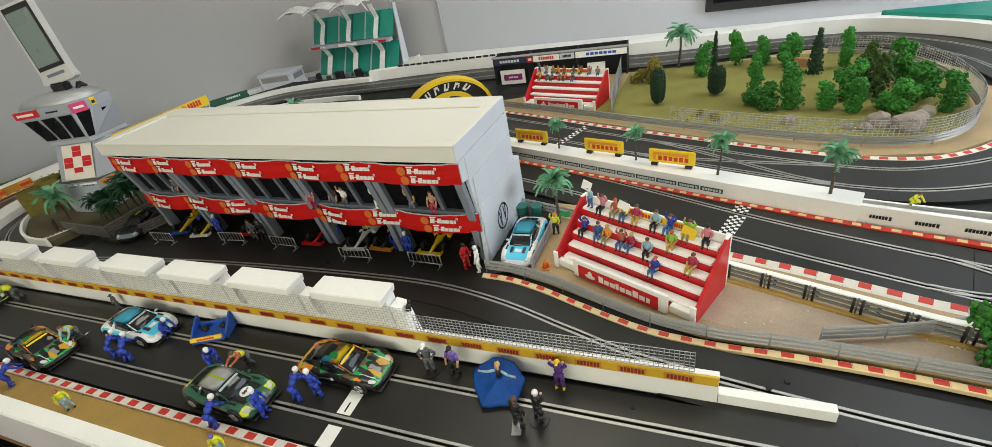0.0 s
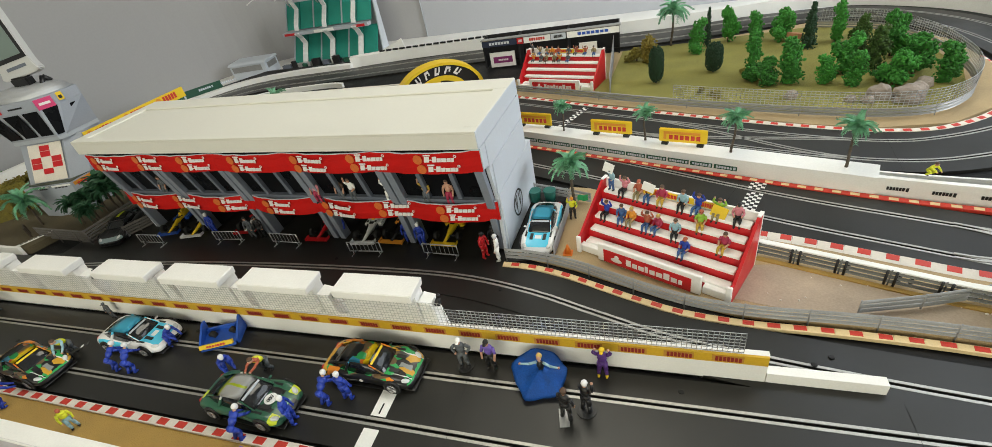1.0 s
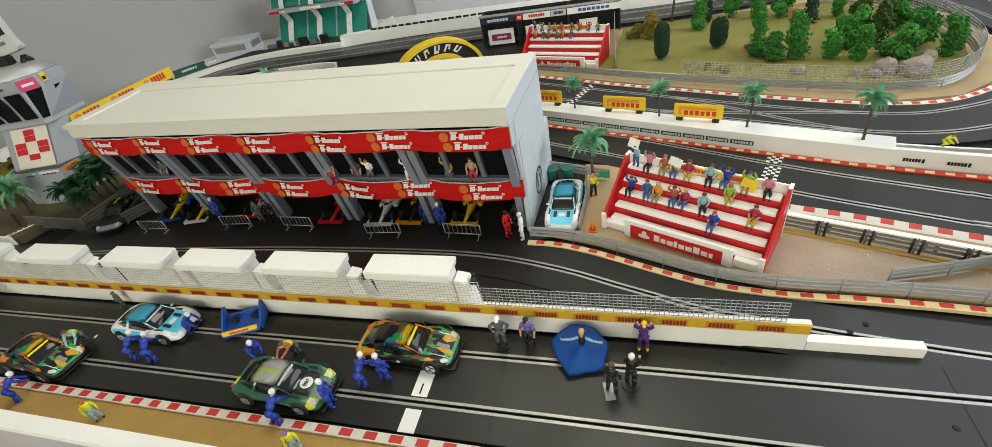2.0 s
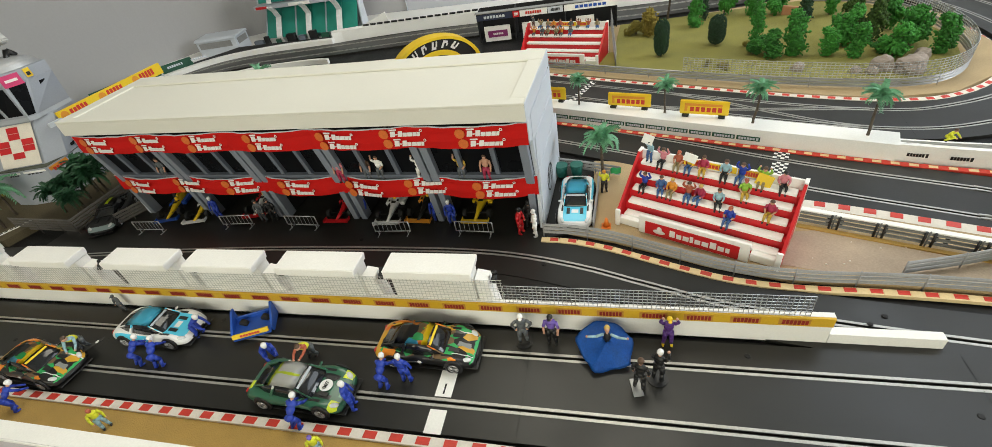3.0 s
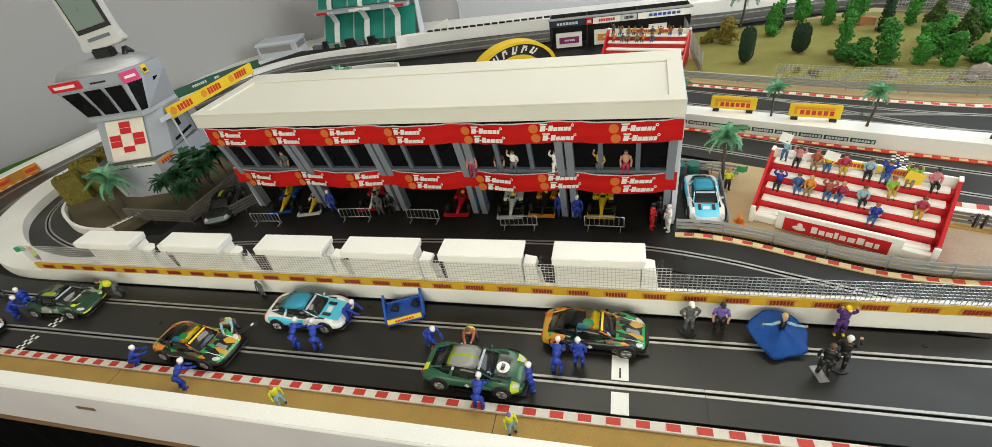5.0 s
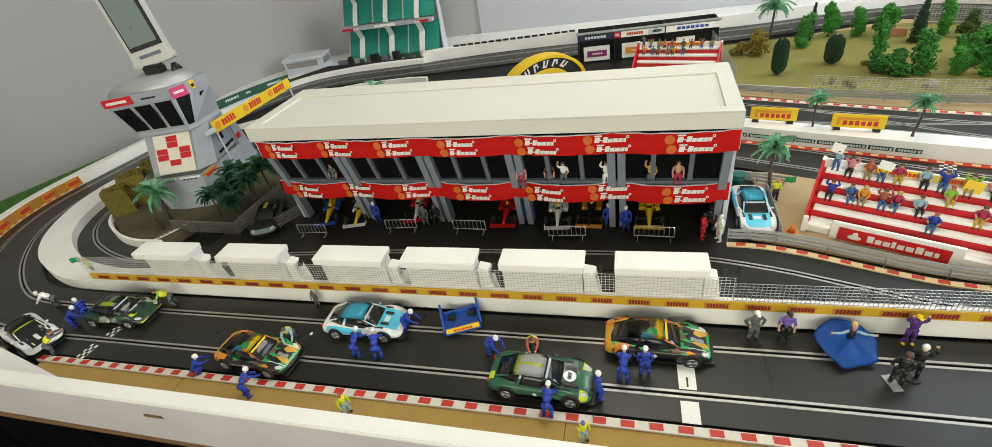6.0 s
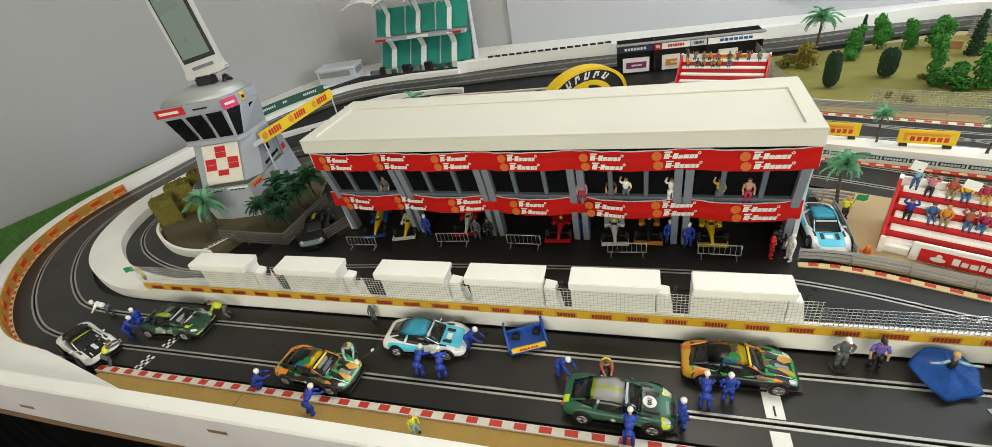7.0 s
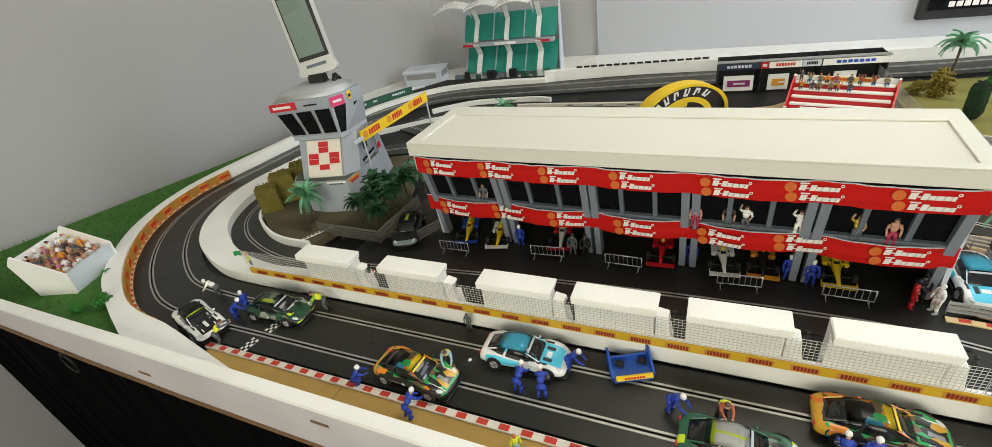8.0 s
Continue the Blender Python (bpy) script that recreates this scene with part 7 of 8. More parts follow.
# ---- kerbs ----
def kerb(line, w, c1, c2, label, size=0.0135, z=0.0022, limit=300, lo_red=0.10, hi_red=0.86):
    """Alternating raised blocks along a line; each block a piece of its own."""
    t = thing("kerb", Matrix(), label, "kerb", kind="structure")
    total, cum = 0.0, [0.0]
    for a, b in zip(line, line[1:]):
        total += (b - a).length
        cum.append(total)

    def at(s):
        for i in range(len(line) - 1):
            if s <= cum[i + 1]:
                return line[i].lerp(line[i + 1], (s - cum[i]) / (cum[i + 1] - cum[i]))
        return line[-1]
    n = int(total / size)
    rnd = random.Random(7)

    def block(s0, s1, o0, o1, h, lift, z0, m):
        a, b = at(s0), at(s1)
        d = (b - a).normalized()
        nn = Vector((-d.y, d.x, 0))
        bm = B()
        top = lambda o: h * (0.55 + 0.60 * o / w) + lift
        ring = [(o0, z0), (o0, top(o0)), ((o0 + o1) / 2, top((o0 + o1) / 2)), (o1, top(o1)), (o1, z0)]
        lo = [bm.verts.new(a + nn * o + Vector((0, 0, zz))) for o, zz in ring]
        hi = [bm.verts.new(b + nn * o + Vector((0, 0, zz))) for o, zz in ring]
        for q in range(5):
            bm.faces.new((lo[q], lo[(q + 1) % 5], hi[(q + 1) % 5], hi[q]))
        bm.faces.new(lo[::-1])
        bm.faces.new(hi)
        part("kerb_block", bm, m, t)
    # pale base blocks, each pair with one red block let in
    for i in range(min(n // 2, limit // 2)):
        h = z + rnd.uniform(-0.0002, 0.0002)
        s0 = i * 2 * size
        block(s0, s0 + 2 * size - 0.0003, 0.0, w, h, 0.0, -0.004, c2)
        e = size * (0.52 + rnd.uniform(-0.03, 0.03))
        block(s0 + size * 1.5 - e, s0 + size * 1.5 + e - size * 0.08, w * lo_red, w * hi_red, h, 0.00035, 0.0, c1)
    return t


def smooth_line(pts, step=0.02):
    return dense(pts, step)


kerb(straight((0.90, -0.0530), (-1.13, -0.0530), 60), 0.0130, "kred", "kwhite", "red and white kerb along the front straight", size=0.0172)
kerb(smooth_line([(0.079, 0.300), (0.13, 0.296), (0.19, 0.280), (0.25, 0.256), (0.31, 0.233), (0.37, 0.214), (0.45, 0.204), (0.56, 0.200), (0.70, 0.188), (0.95, 0.150)]), 0.0100, "kred", "kcream", "red and cream kerb along the pit exit", size=0.0150, lo_red=0.22, hi_red=0.92)
kerb(smooth_line([(-0.25, 0.842), (0.012, 0.742), (0.301, 0.640), (0.537, 0.556), (0.66, 0.515), (0.746, 0.490), (0.826, 0.468), (0.93, 0.430), (1.1, 0.365)]), 0.0100, "kcream", "kred", "red and cream kerb under the dividing wall", size=0.0130, lo_red=0.15, hi_red=0.80)
kerb(smooth_line([(0.465, 0.399), (0.485, 0.393), (0.571, 0.368), (0.65, 0.341), (0.717, 0.318), (0.762, 0.306), (1.0, 0.222)]), 0.016, "kred", "kwhite", "red and white kerb beside the grandstand island", size=0.0165, z=0.0060, lo_red=0.35, hi_red=0.97)
kerb(smooth_line([(-0.28, 1.145), (-0.021, 1.042), (0.18, 0.955), (0.403, 0.868), (0.55, 0.812), (0.66, 0.776), (0.76, 0.752), (0.87, 0.758), (0.985, 0.835), (1.06, 0.98), (1.075, 1.15)]), 0.0115, "kred", "kwhite", "red and white kerb round the wooded oval", size=0.0145)
kerb([p.copy() for p in offset(FRONT[i0 + 5:i2], W + 0.0005)], 0.0055, "kred", "kcream", "small kerb round the outside of the curve", size=0.014)
kerb(straight((-0.985, 0.205), (-0.90, 0.208), 4), 0.010, "kred", "kwhite", "short red and white kerb at the pit entry", size=0.016)


# ---- armco ----
M["dsteel"] = mat("dull_grey_rail", (0.16, 0.16, 0.15), 0.4, metal=0.3, var=0.2, scale=40)
def armco(line, label, z0=0.0, rails=3, pitch=0.0075, post=0.075, m="steel", wires=0, wz=0.006, pairs=False):
    t = thing("guardrail", Matrix(), label, "guardrail", kind="structure")
    for i in range(rails):
        z = z0 + 0.004 + i * pitch
        bm = B()
        sweep(bm, line, [(0.0008, z), (-0.0009, z + 0.0012), (0.0002, z + 0.0026), (-0.0009, z + 0.0040), (0.0008, z + 0.0054), (0.0016, z + 0.0054), (0.0016, z)])
        part("rail", bm, m, t)
    top = z0 + 0.004 + rails * pitch
    acc = 0.0
    for a, b in zip(line, line[1:]):
        d = (b - a).length
        while acc <= d:
            p = a.lerp(b, acc / d)
            bm = B()
            tube(bm, (p.x, p.y, z0 - 0.006), (p.x, p.y, top + wires * wz), 0.0011, n=6)
            part("post", bm, m, t)
            if pairs:
                u = (b - a).normalized() * 0.005
                for w in (-u, u):
                    bm = B()
                    tube(bm, (p.x + w.x, p.y + w.y - 0.0022, z0 - 0.004), (p.x + w.x, p.y + w.y - 0.0022, top), 0.0018, n=6)
                    part("post", bm, "black", t)
            acc += post
        acc -= d
    for i in range(wires):
        bm = B()
        z = top + (i + 0.5) * wz
        sweep(bm, line, [(-0.0007, z - 0.0005), (-0.0007, z + 0.0005), (0.0007, z + 0.0005), (0.0007, z - 0.0005)])
        part("wire", bm, m, t)
    return t


armco(smooth_line([(0.082, 0.318), (0.135, 0.314), (0.20, 0.298), (0.27, 0.270), (0.33, 0.246), (0.385, 0.229), (0.46, 0.219), (0.58, 0.216), (0.72, 0.203), (1.0, 0.165), (1.3, 0.13)]), "grey triple guardrail along the pit exit")
armco(smooth_line([(0.166, 0.325), (0.170, 0.40), (0.172, 0.47)]), "grey guardrail beside the parked car", z0=0.003)
armco(smooth_line([(0.092, 0.525), (0.15, 0.508), (0.21, 0.487)]), "grey guardrail behind the parked car", z0=0.003)
ISR = [(0.470, 0.352), (0.556, 0.321), (0.640, 0.291), (0.700, 0.270), (0.760, 0.253), (1.0, 0.175)]
armco(smooth_line(ISR), "grey guardrail between the island and the middle straight", z0=0.003, m="dsteel", post=0.055, pairs=True)
armco(smooth_line([(0.575, 0.236), (0.668, 0.260), (0.760, 0.292)]), "grey guardrail closing the sandy island", z0=0.003)
bm = B()
sweep(bm, smooth_line([(x, y + 0.004) for x, y in ISR]), [(-0.0035, 0.0272), (-0.0035, 0.0292), (0.0055, 0.0292), (0.0055, 0.0272)])
single("rail_cap", bm, "white", "white cap along the guardrail of the middle straight", "trim", kind="structure")
bm = B()
sweep(bm, smooth_line([(x, y - 0.008) for x, y in ISR[:5]]), [(-0.004, 0.003), (-0.004, 0.0055), (0.004, 0.0055), (0.004, 0.003)])
single("ground_strip", bm, "sand", "yellow sand strip under the guardrail", "sand", kind="structure")
FENCE = smooth_line([(-0.16, 1.128), (0.05, 1.050), (0.27, 0.962), (0.42, 0.905), (0.56, 0.857), (0.68, 0.822), (0.78, 0.803), (0.87, 0.816), (0.945, 0.880), (0.990, 0.98), (1.005, 1.10), (0.995, 1.24), (0.93, 1.39), (0.80, 1.46)])
armco(FENCE, "grey guardrail with wire fence round the wooded oval", z0=0.004, rails=3, pitch=0.0068, post=0.12, m="steel")
j = min(range(len(FENCE)), key=lambda i: (FENCE[i] - Vector((0.36, 0.93, 0))).length)
netting("wire_fence", FENCE[j:], 0.027, 0.061, 0.0055, 0.0085, 0.00046, "silver", "silver wire fence above the guardrail")
armco(smooth_line([(0.205, 1.035), (0.20, 1.15), (0.195, 1.30), (0.19, 1.40)]), "tall grey fence beside the grandstand", z0=0.004, rails=3, wires=6)
# island edge kerb and planter rails
bm = B()
sweep(bm, smooth_line([(-1.15, 0.262), (-1.242, 0.266), (-1.322, 0.292), (-1.406, 0.346), (-1.450, 0.42), (-1.453, 0.50), (-1.425, 0.61), (-1.33, 0.73)]), [(-0.004, -0.006), (-0.004, 0.020), (0.003, 0.020), (0.003, -0.006)])
single("island_edge", bm, "white", "thin white edging round the tower island", "edging", kind="structure")
armco(straight((-1.165, 0.320), (-0.972, 0.312), 6), "grey plank rail in front of the planted bed", z0=0.0, rails=5, pitch=0.0070, m="plank")
armco(straight((-0.970, 0.313), (-0.962, 0.49), 6), "grey plank rail beside the planted bed", z0=0.0, rails=5, pitch=0.0070, m="plank")
bm = B()
box(bm, 0, 0.085, -0.0045, 0.0045, -0.0005, 0.0012)
single("timing_strip", bm, "white", "white marked strip across the pit lane entry", "road marking", kind="structure", m=pose(-1.185, 0.268, 0.013, 0, 0, 60))
bm = B()
for i in range(6):
    box(bm, 0.012 + i * 0.010, 0.019 + i * 0.010, -0.0025, 0.0025, 0.00125, 0.0016)
single("word_bars", bm, "black", "dark word bars on the white strip", "lettering", kind="structure", m=pose(-1.185, 0.268, 0.013, 0, 0, 60))

armco(straight((-0.878, 0.340), (-0.846, 0.400), 4), "short plank rail beside the first garage", z0=0.0, rails=4, pitch=0.0070, m="plank", post=0.03)
# small slatted pallet leaning at the tower's foot
t = thing("pallet", pose(-1.220, 0.328, 0.012, 0, 0, -28), "small dark wooden slatted pallet leaning upright", "pallet")
M["dwood"] = mat("dark_wood", (0.05, 0.035, 0.022), 0.7, var=0.3, scale=60, bump=0.3)
for i in range(5):
    bm = B()
    box(bm, 0, 0.040, -0.0012, 0.0012, 0.002 + i * 0.0056, 0.0056 + i * 0.0056)
    part("slat", bm, "dwood", t)
for x in (0.004, 0.034):
    bm = B()
    box(bm, x, x + 0.003, 0.0014, 0.0036, 0, 0.028)
    part("batten", bm, "dwood", t)
# lane-change rails on the far straight
def lane_change(line, p0, p1, o0, o1):
    ia, ib = (min(range(len(line)), key=lambda i: (line[i] - Vector((*p, 0))).length) for p in (p0, p1))
    seg = line[min(ia, ib):max(ia, ib) + 1]
    n = len(seg) - 1
    pts = []
    for i, p in enumerate(seg):
        d = (seg[min(i + 1, n)] - seg[max(i - 1, 0)]).normalized()
        u = i / n
        k = u * u * (3 - 2 * u)
        pts.append(p + Vector((-d.y, d.x, 0)) * (o0 + (o1 - o0) * k))
    for s in (-1, 1):
        bm = B()
        o = s * 0.0041
        sweep(bm, pts, [(o - 0.0018, 0.0002), (o - 0.0018, 0.0009), (o + 0.0018, 0.0009), (o + 0.0018, 0.0002)])
        single("crossing_rail", bm, "rail", "bright crossing rail of a lane-change section", "rail", kind="structure")


for o in (LANE, -LANE):
    lane_change(FRONT, (0.70, 0.685), (0.30, 0.83), o, -o)
    lane_change(MID, (1.05, 0.29), (0.74, 0.405), o, -o)
# joints of the sand strip
bm = B()
for x in (-0.79, -0.165, 0.21, 0.58):
    box(bm, x - 0.0005, x + 0.0005, -0.1178, -0.0665, -0.0009, -0.0006)
single("sand_joints", bm, "brown", "fine joints between the sand strip boards", "joint", kind="structure")

# ---- road markings ----
for y0, y1 in ((-0.049, -0.018), (0.0, 0.046)):
    bm = B()
    box(bm, -0.023, -0.001, y0, y1, 0.0, 0.0006)
    single("start_mark", bm, "white", "worn white grid mark across the lane", "road marking", kind="structure")
me = text_mesh("1", 0.022, 0.0002)
me.materials.append(M["black"])
one = tagged(new("grid_number", me), "black number on the white grid mark", "lettering", kind="structure")
one.matrix_basis = pose(-0.012, 0.010, 0.00085, 0, 0, 0)


def chequer(m, nx, ny, s, label):
    t = thing("chequered_line", m, label, "road marking", kind="structure")
    bm = B()
    box(bm, 0, nx * s, 0, ny * s, 0, 0.0004)
    part("white_band", bm, "white", t)
    for i in range(nx):
        for j in range(ny):
            if (i + j) % 2:
                bm = B()
                box(bm, i * s, (i + 1) * s, j * s, (j + 1) * s, 0.00045, 0.0008)
                part("black_square", bm, "black", t)


chequer(pose(-1.052, -0.050, 0.0, 0, 0, -8), 3, 5, 0.0062, "black and white chequered start line")
chequer(pose(-1.040, 0.002, 0.0, 0, 0, -8), 3, 7, 0.0062, "black and white chequered start line")
chequer(pose(0.490, 0.547, 0.0, 0, 0, -22), 4, 6, 0.0064, "black and white chequered line on the middle straight")
chequer(pose(0.450, 0.440, 0.0, 0, 0, -22), 4, 16, 0.0064, "black and white chequered line on the middle straight")
chequer(pose(0.086, 0.851, 0.0, 0, 0, -25), 2, 15, 0.0082, "black and white chequered line on the far straight")
# track joints
for line, w, s0 in ((FRONT, W, 0.47), (MID, W, 0.2)):
    bm = B()
    acc, nxt = 0.0, s0
    steps = [0.345, 0.35, 0.495] if line is FRONT else []
    for a, b in zip(line, line[1:]):
        d = (b - a).length
        while nxt <= acc + d:
            p = a.lerp(b, (nxt - acc) / d)
            tt = (b - a).normalized()
            nn = Vector((-tt.y, tt.x, 0))
            for o0, o1, z in ((-w, -LANE - 0.006, 0.0002), (-LANE + 0.006, LANE - 0.006, 0.0002), (LANE + 0.006, w, 0.0002), (-LANE - 0.006, -LANE - 0.0021, 0.0007), (-LANE + 0.0021, -LANE + 0.006, 0.0007), (LANE - 0.006, LANE - 0.0021, 0.0007), (LANE + 0.0021, LANE + 0.006, 0.0007)):
                q = [p + nn * o0 - tt * 0.0002, p + nn * o0 + tt * 0.0002, p + nn * o1 + tt * 0.0002, p + nn * o1 - tt * 0.0002]
                bm.faces.new([bm.verts.new(v + Vector((0, 0, z))) for v in q])
            nxt += steps.pop(0) if steps else 0.35
        acc += d
    bmesh.ops.solidify(bm, geom=bm.faces[:], thickness=0.0003)
    single("track_joints", bm, "slot", "fine dark joints between the track sections", "track joint", kind="structure")
for x, y in ((0.359, 0.092), (0.51, 0.152), (0.531, 0.166), (0.568, 0.035), (0.09, 0.245), (-0.42, 0.098), (-0.80, 0.030), (-0.26, 0.30)):
    bm = B()
    tube(bm, (0, 0, 0.0001), (0, 0, 0.0007), 0.0036, 0.0030, n=12)
    single("screw_head", bm, "slot", "small dark screw head sunk in the track", "screw", kind="structure", m=pose(x, y, 0))

# ---- beside the parked car ----
for x, y in ((0.098, 0.500), (0.128, 0.502)):
    bm = B()
    tube(bm, (0, 0, 0), (0, 0, 0.021), 0.0105, 0.0120, n=16)
    bevelled(bm, 0.0006)
    t = thing("bin", pose(x, y, 0.003), "round dark green plastic bin behind the parked car", "bin", "bins")
    M["bin"] = M.get("bin") or mat("dark_green_bin", (0.015, 0.13, 0.105), 0.45, var=0.15)
    part("drum", bm, "bin", t)
    bm = B()
    tube(bm, (0, 0, 0.0212), (0, 0, 0.0240), 0.0130, 0.0125, n=16)
    part("rim", bm, "bin", t)
t = thing("traffic_cone", pose(0.187, 0.338, 0.003), "small orange traffic cone on the sand", "cone")
M["cone"] = mat("cone_orange", (0.80, 0.20, 0.02), 0.5, var=0.1)
bm = B()
box(bm, -0.008, 0.008, -0.008, 0.008, 0, 0.002)
bevelled(bm, 0.0005)
part("foot", bm, "cone", t)
bm = B()
tube(bm, (0, 0, 0.002), (0, 0, 0.018), 0.0060, 0.0018, n=12)
part("cone_body", bm, "cone", t)
rnd = random.Random(5)
bm = B()
for i in range(18):
    u, v = rnd.random(), rnd.random()
    x, y = 0.43 + 0.30 * u, 0.36 - 0.10 * u - 0.10 * v * (1 - u) - 0.01
    ball(bm, (x, y, 0.0036), rnd.uniform(0.0007, 0.0022), n=5)
single("gravel", bm, "kwhite", "scattered pale crumbs on the sandy island", "gravel", kind="stuff")
for x, y in ((0.520, 0.347), (0.536, 0.341), (0.586, 0.322), (0.640, 0.304), (0.652, 0.300), (0.735, 0.272)):
    bm = B()
    box(bm, -0.0020, 0.0020, -0.0020, 0.0020, 0, 0.018)
    bevelled(bm, 0.0005)
    single("post", bm, "black", "short dark post behind the guardrail", "post", "short posts", m=pose(x, y, 0.003))

# ---- back of the layout ----
def booth():
    t = thing("booth_row", pose(-0.264, 1.372, 0.0, 0, 0, 3), "row of dark open trade booths with advert fascias", "booth")
    w, d, h = 0.475, 0.085, 0.096
    bm = B()
    box(bm, 0, w, d - 0.003, d, 0, h)
    part("back_wall", bm, "dark", t)
    bm = B()
    box(bm, -0.004, w + 0.004, -0.004, 0.020, h + 0.0002, h + 0.003)
    part("roof", bm, "steel", t)
    for x in (0, 0.128, 0.30, w - 0.004):
        bm = B()
        box(bm, x, x + 0.004, 0, d - 0.0032, 0, h)
        part("partition", bm, "dark", t)
    M["nav"] = mat("navy_fascia_card", (0.02, 0.03, 0.07), 0.5, var=0.1)
    M["magenta"] = mat("purple_card", (0.22, 0.02, 0.14), 0.5, var=0.1)
    for x0, x1, m, wm in ((0.0, 0.126, "nav", "pgrey"), (0.128, 0.150, "red", "bwhite"), (0.152, 0.245, "white", "kred"), (0.247, 0.298, "pgrey", "black"), (0.302, w, "white", "blue")):
        bm = B()
        box(bm, x0, x1, -0.003, -0.0005, h - 0.022, h - 0.002)
        p = part("fascia", bm, m, t)
        bm = B()
        bars(bm, x0 + (x1 - x0) * 0.2, -0.0032, h - 0.016, (x1 - x0) * 0.6, 0.009, 7, seed=int(x0 * 100))
        part("word_bars", bm, wm, p)
    for x0, x1, m in ((0.02, 0.112, "magenta"), (0.155, 0.215, "orange"), (0.34, 0.40, "white")):
        bm = B()
        box(bm, x0, x1, 0.004, 0.012, 0, 0.050)
        c = part("counter", bm, "white", t, "white counter")
        bm = B()
        box(bm, x0 + 0.012, x1 - 0.010, 0.0026, 0.0038, 0.014, 0.036)
        pn = part("counter_panel", bm, m, c)
        bm = B()
        bars(bm, x0 + 0.03, 0.0024, 0.022, (x1 - x0) * 0.4, 0.006, 6, seed=9)
        part("word_bars", bm, "bwhite", pn)


booth()


def arch():
    t = thing("bridge_arch", pose(-0.362, 1.150, 0.0, 0, 0, 35), "yellow and black half-round bridge over the track", "bridge")
    ro, rm, ri, D = 0.150, 0.138, 0.092, 0.05
    n = 32
    flat = 0.70

    def ring(r0, r1, y0, y1, name, m, a0=0.0, a1=math.pi):
        bm = B()
        vs = []
        for i in range(n + 1):
            a = a0 + (a1 - a0) * i / n
            c, s = math.cos(a), math.sin(a) * flat
            vs.append([bm.verts.new((r * c, y, r * s)) for r, y in ((r0, y0), (r1, y0), (r1, y1), (r0, y1))])
        for p, q in zip(vs, vs[1:]):
            for j in range(4):
                bm.faces.new((p[j], p[(j + 1) % 4], q[(j + 1) % 4], q[j]))
        bm.faces.new(vs[0])
        bm.faces.new(vs[-1][::-1])
        return part(name, bm, m, t)
    ring(rm, ro, -D / 2, D / 2, "outer_band", "yellow")
    ring(ri, rm, -D / 2 + 0.003, D / 2 - 0.003, "face", "black")
    ring(0.052, ri, -D / 2, D / 2, "inner_band", "yellow")
    ring(0.040, 0.070, -D / 2 - 0.0012, -D / 2 - 0.0002, "arrow_shape", "black", 0.2, 1.5)
    # six bold slanted letters as plain blocks, each of an upright and a foot
    for i in range(6):
        a = math.pi * (0.79 - 0.098 * i)
        bm = B()
        box(bm, -0.0088, -0.0028, -D / 2 + 0.001, -D / 2 + 0.0028, -0.0115, 0.0115)
        box(bm, -0.0027, 0.0065, -D / 2 + 0.001, -D / 2 + 0.0028, -0.0115 if i % 2 else 0.0045, -0.0045 if i % 2 else 0.0115)
        box(bm, 0.0040, 0.0088, -D / 2 + 0.0011, -D / 2 + 0.0027, -0.0040, 0.0115 if i % 2 else 0.0040)
        for v in bm.verts:
            v.co.x += v.co.z * 0.25
        part("letter_bar", bm, "bwhite", t, m=pose((ri + rm) / 2 * math.cos(a), 0, (ri + rm) / 2 * math.sin(a) * flat, 0, 90 - math.degrees(a), 0))


arch()


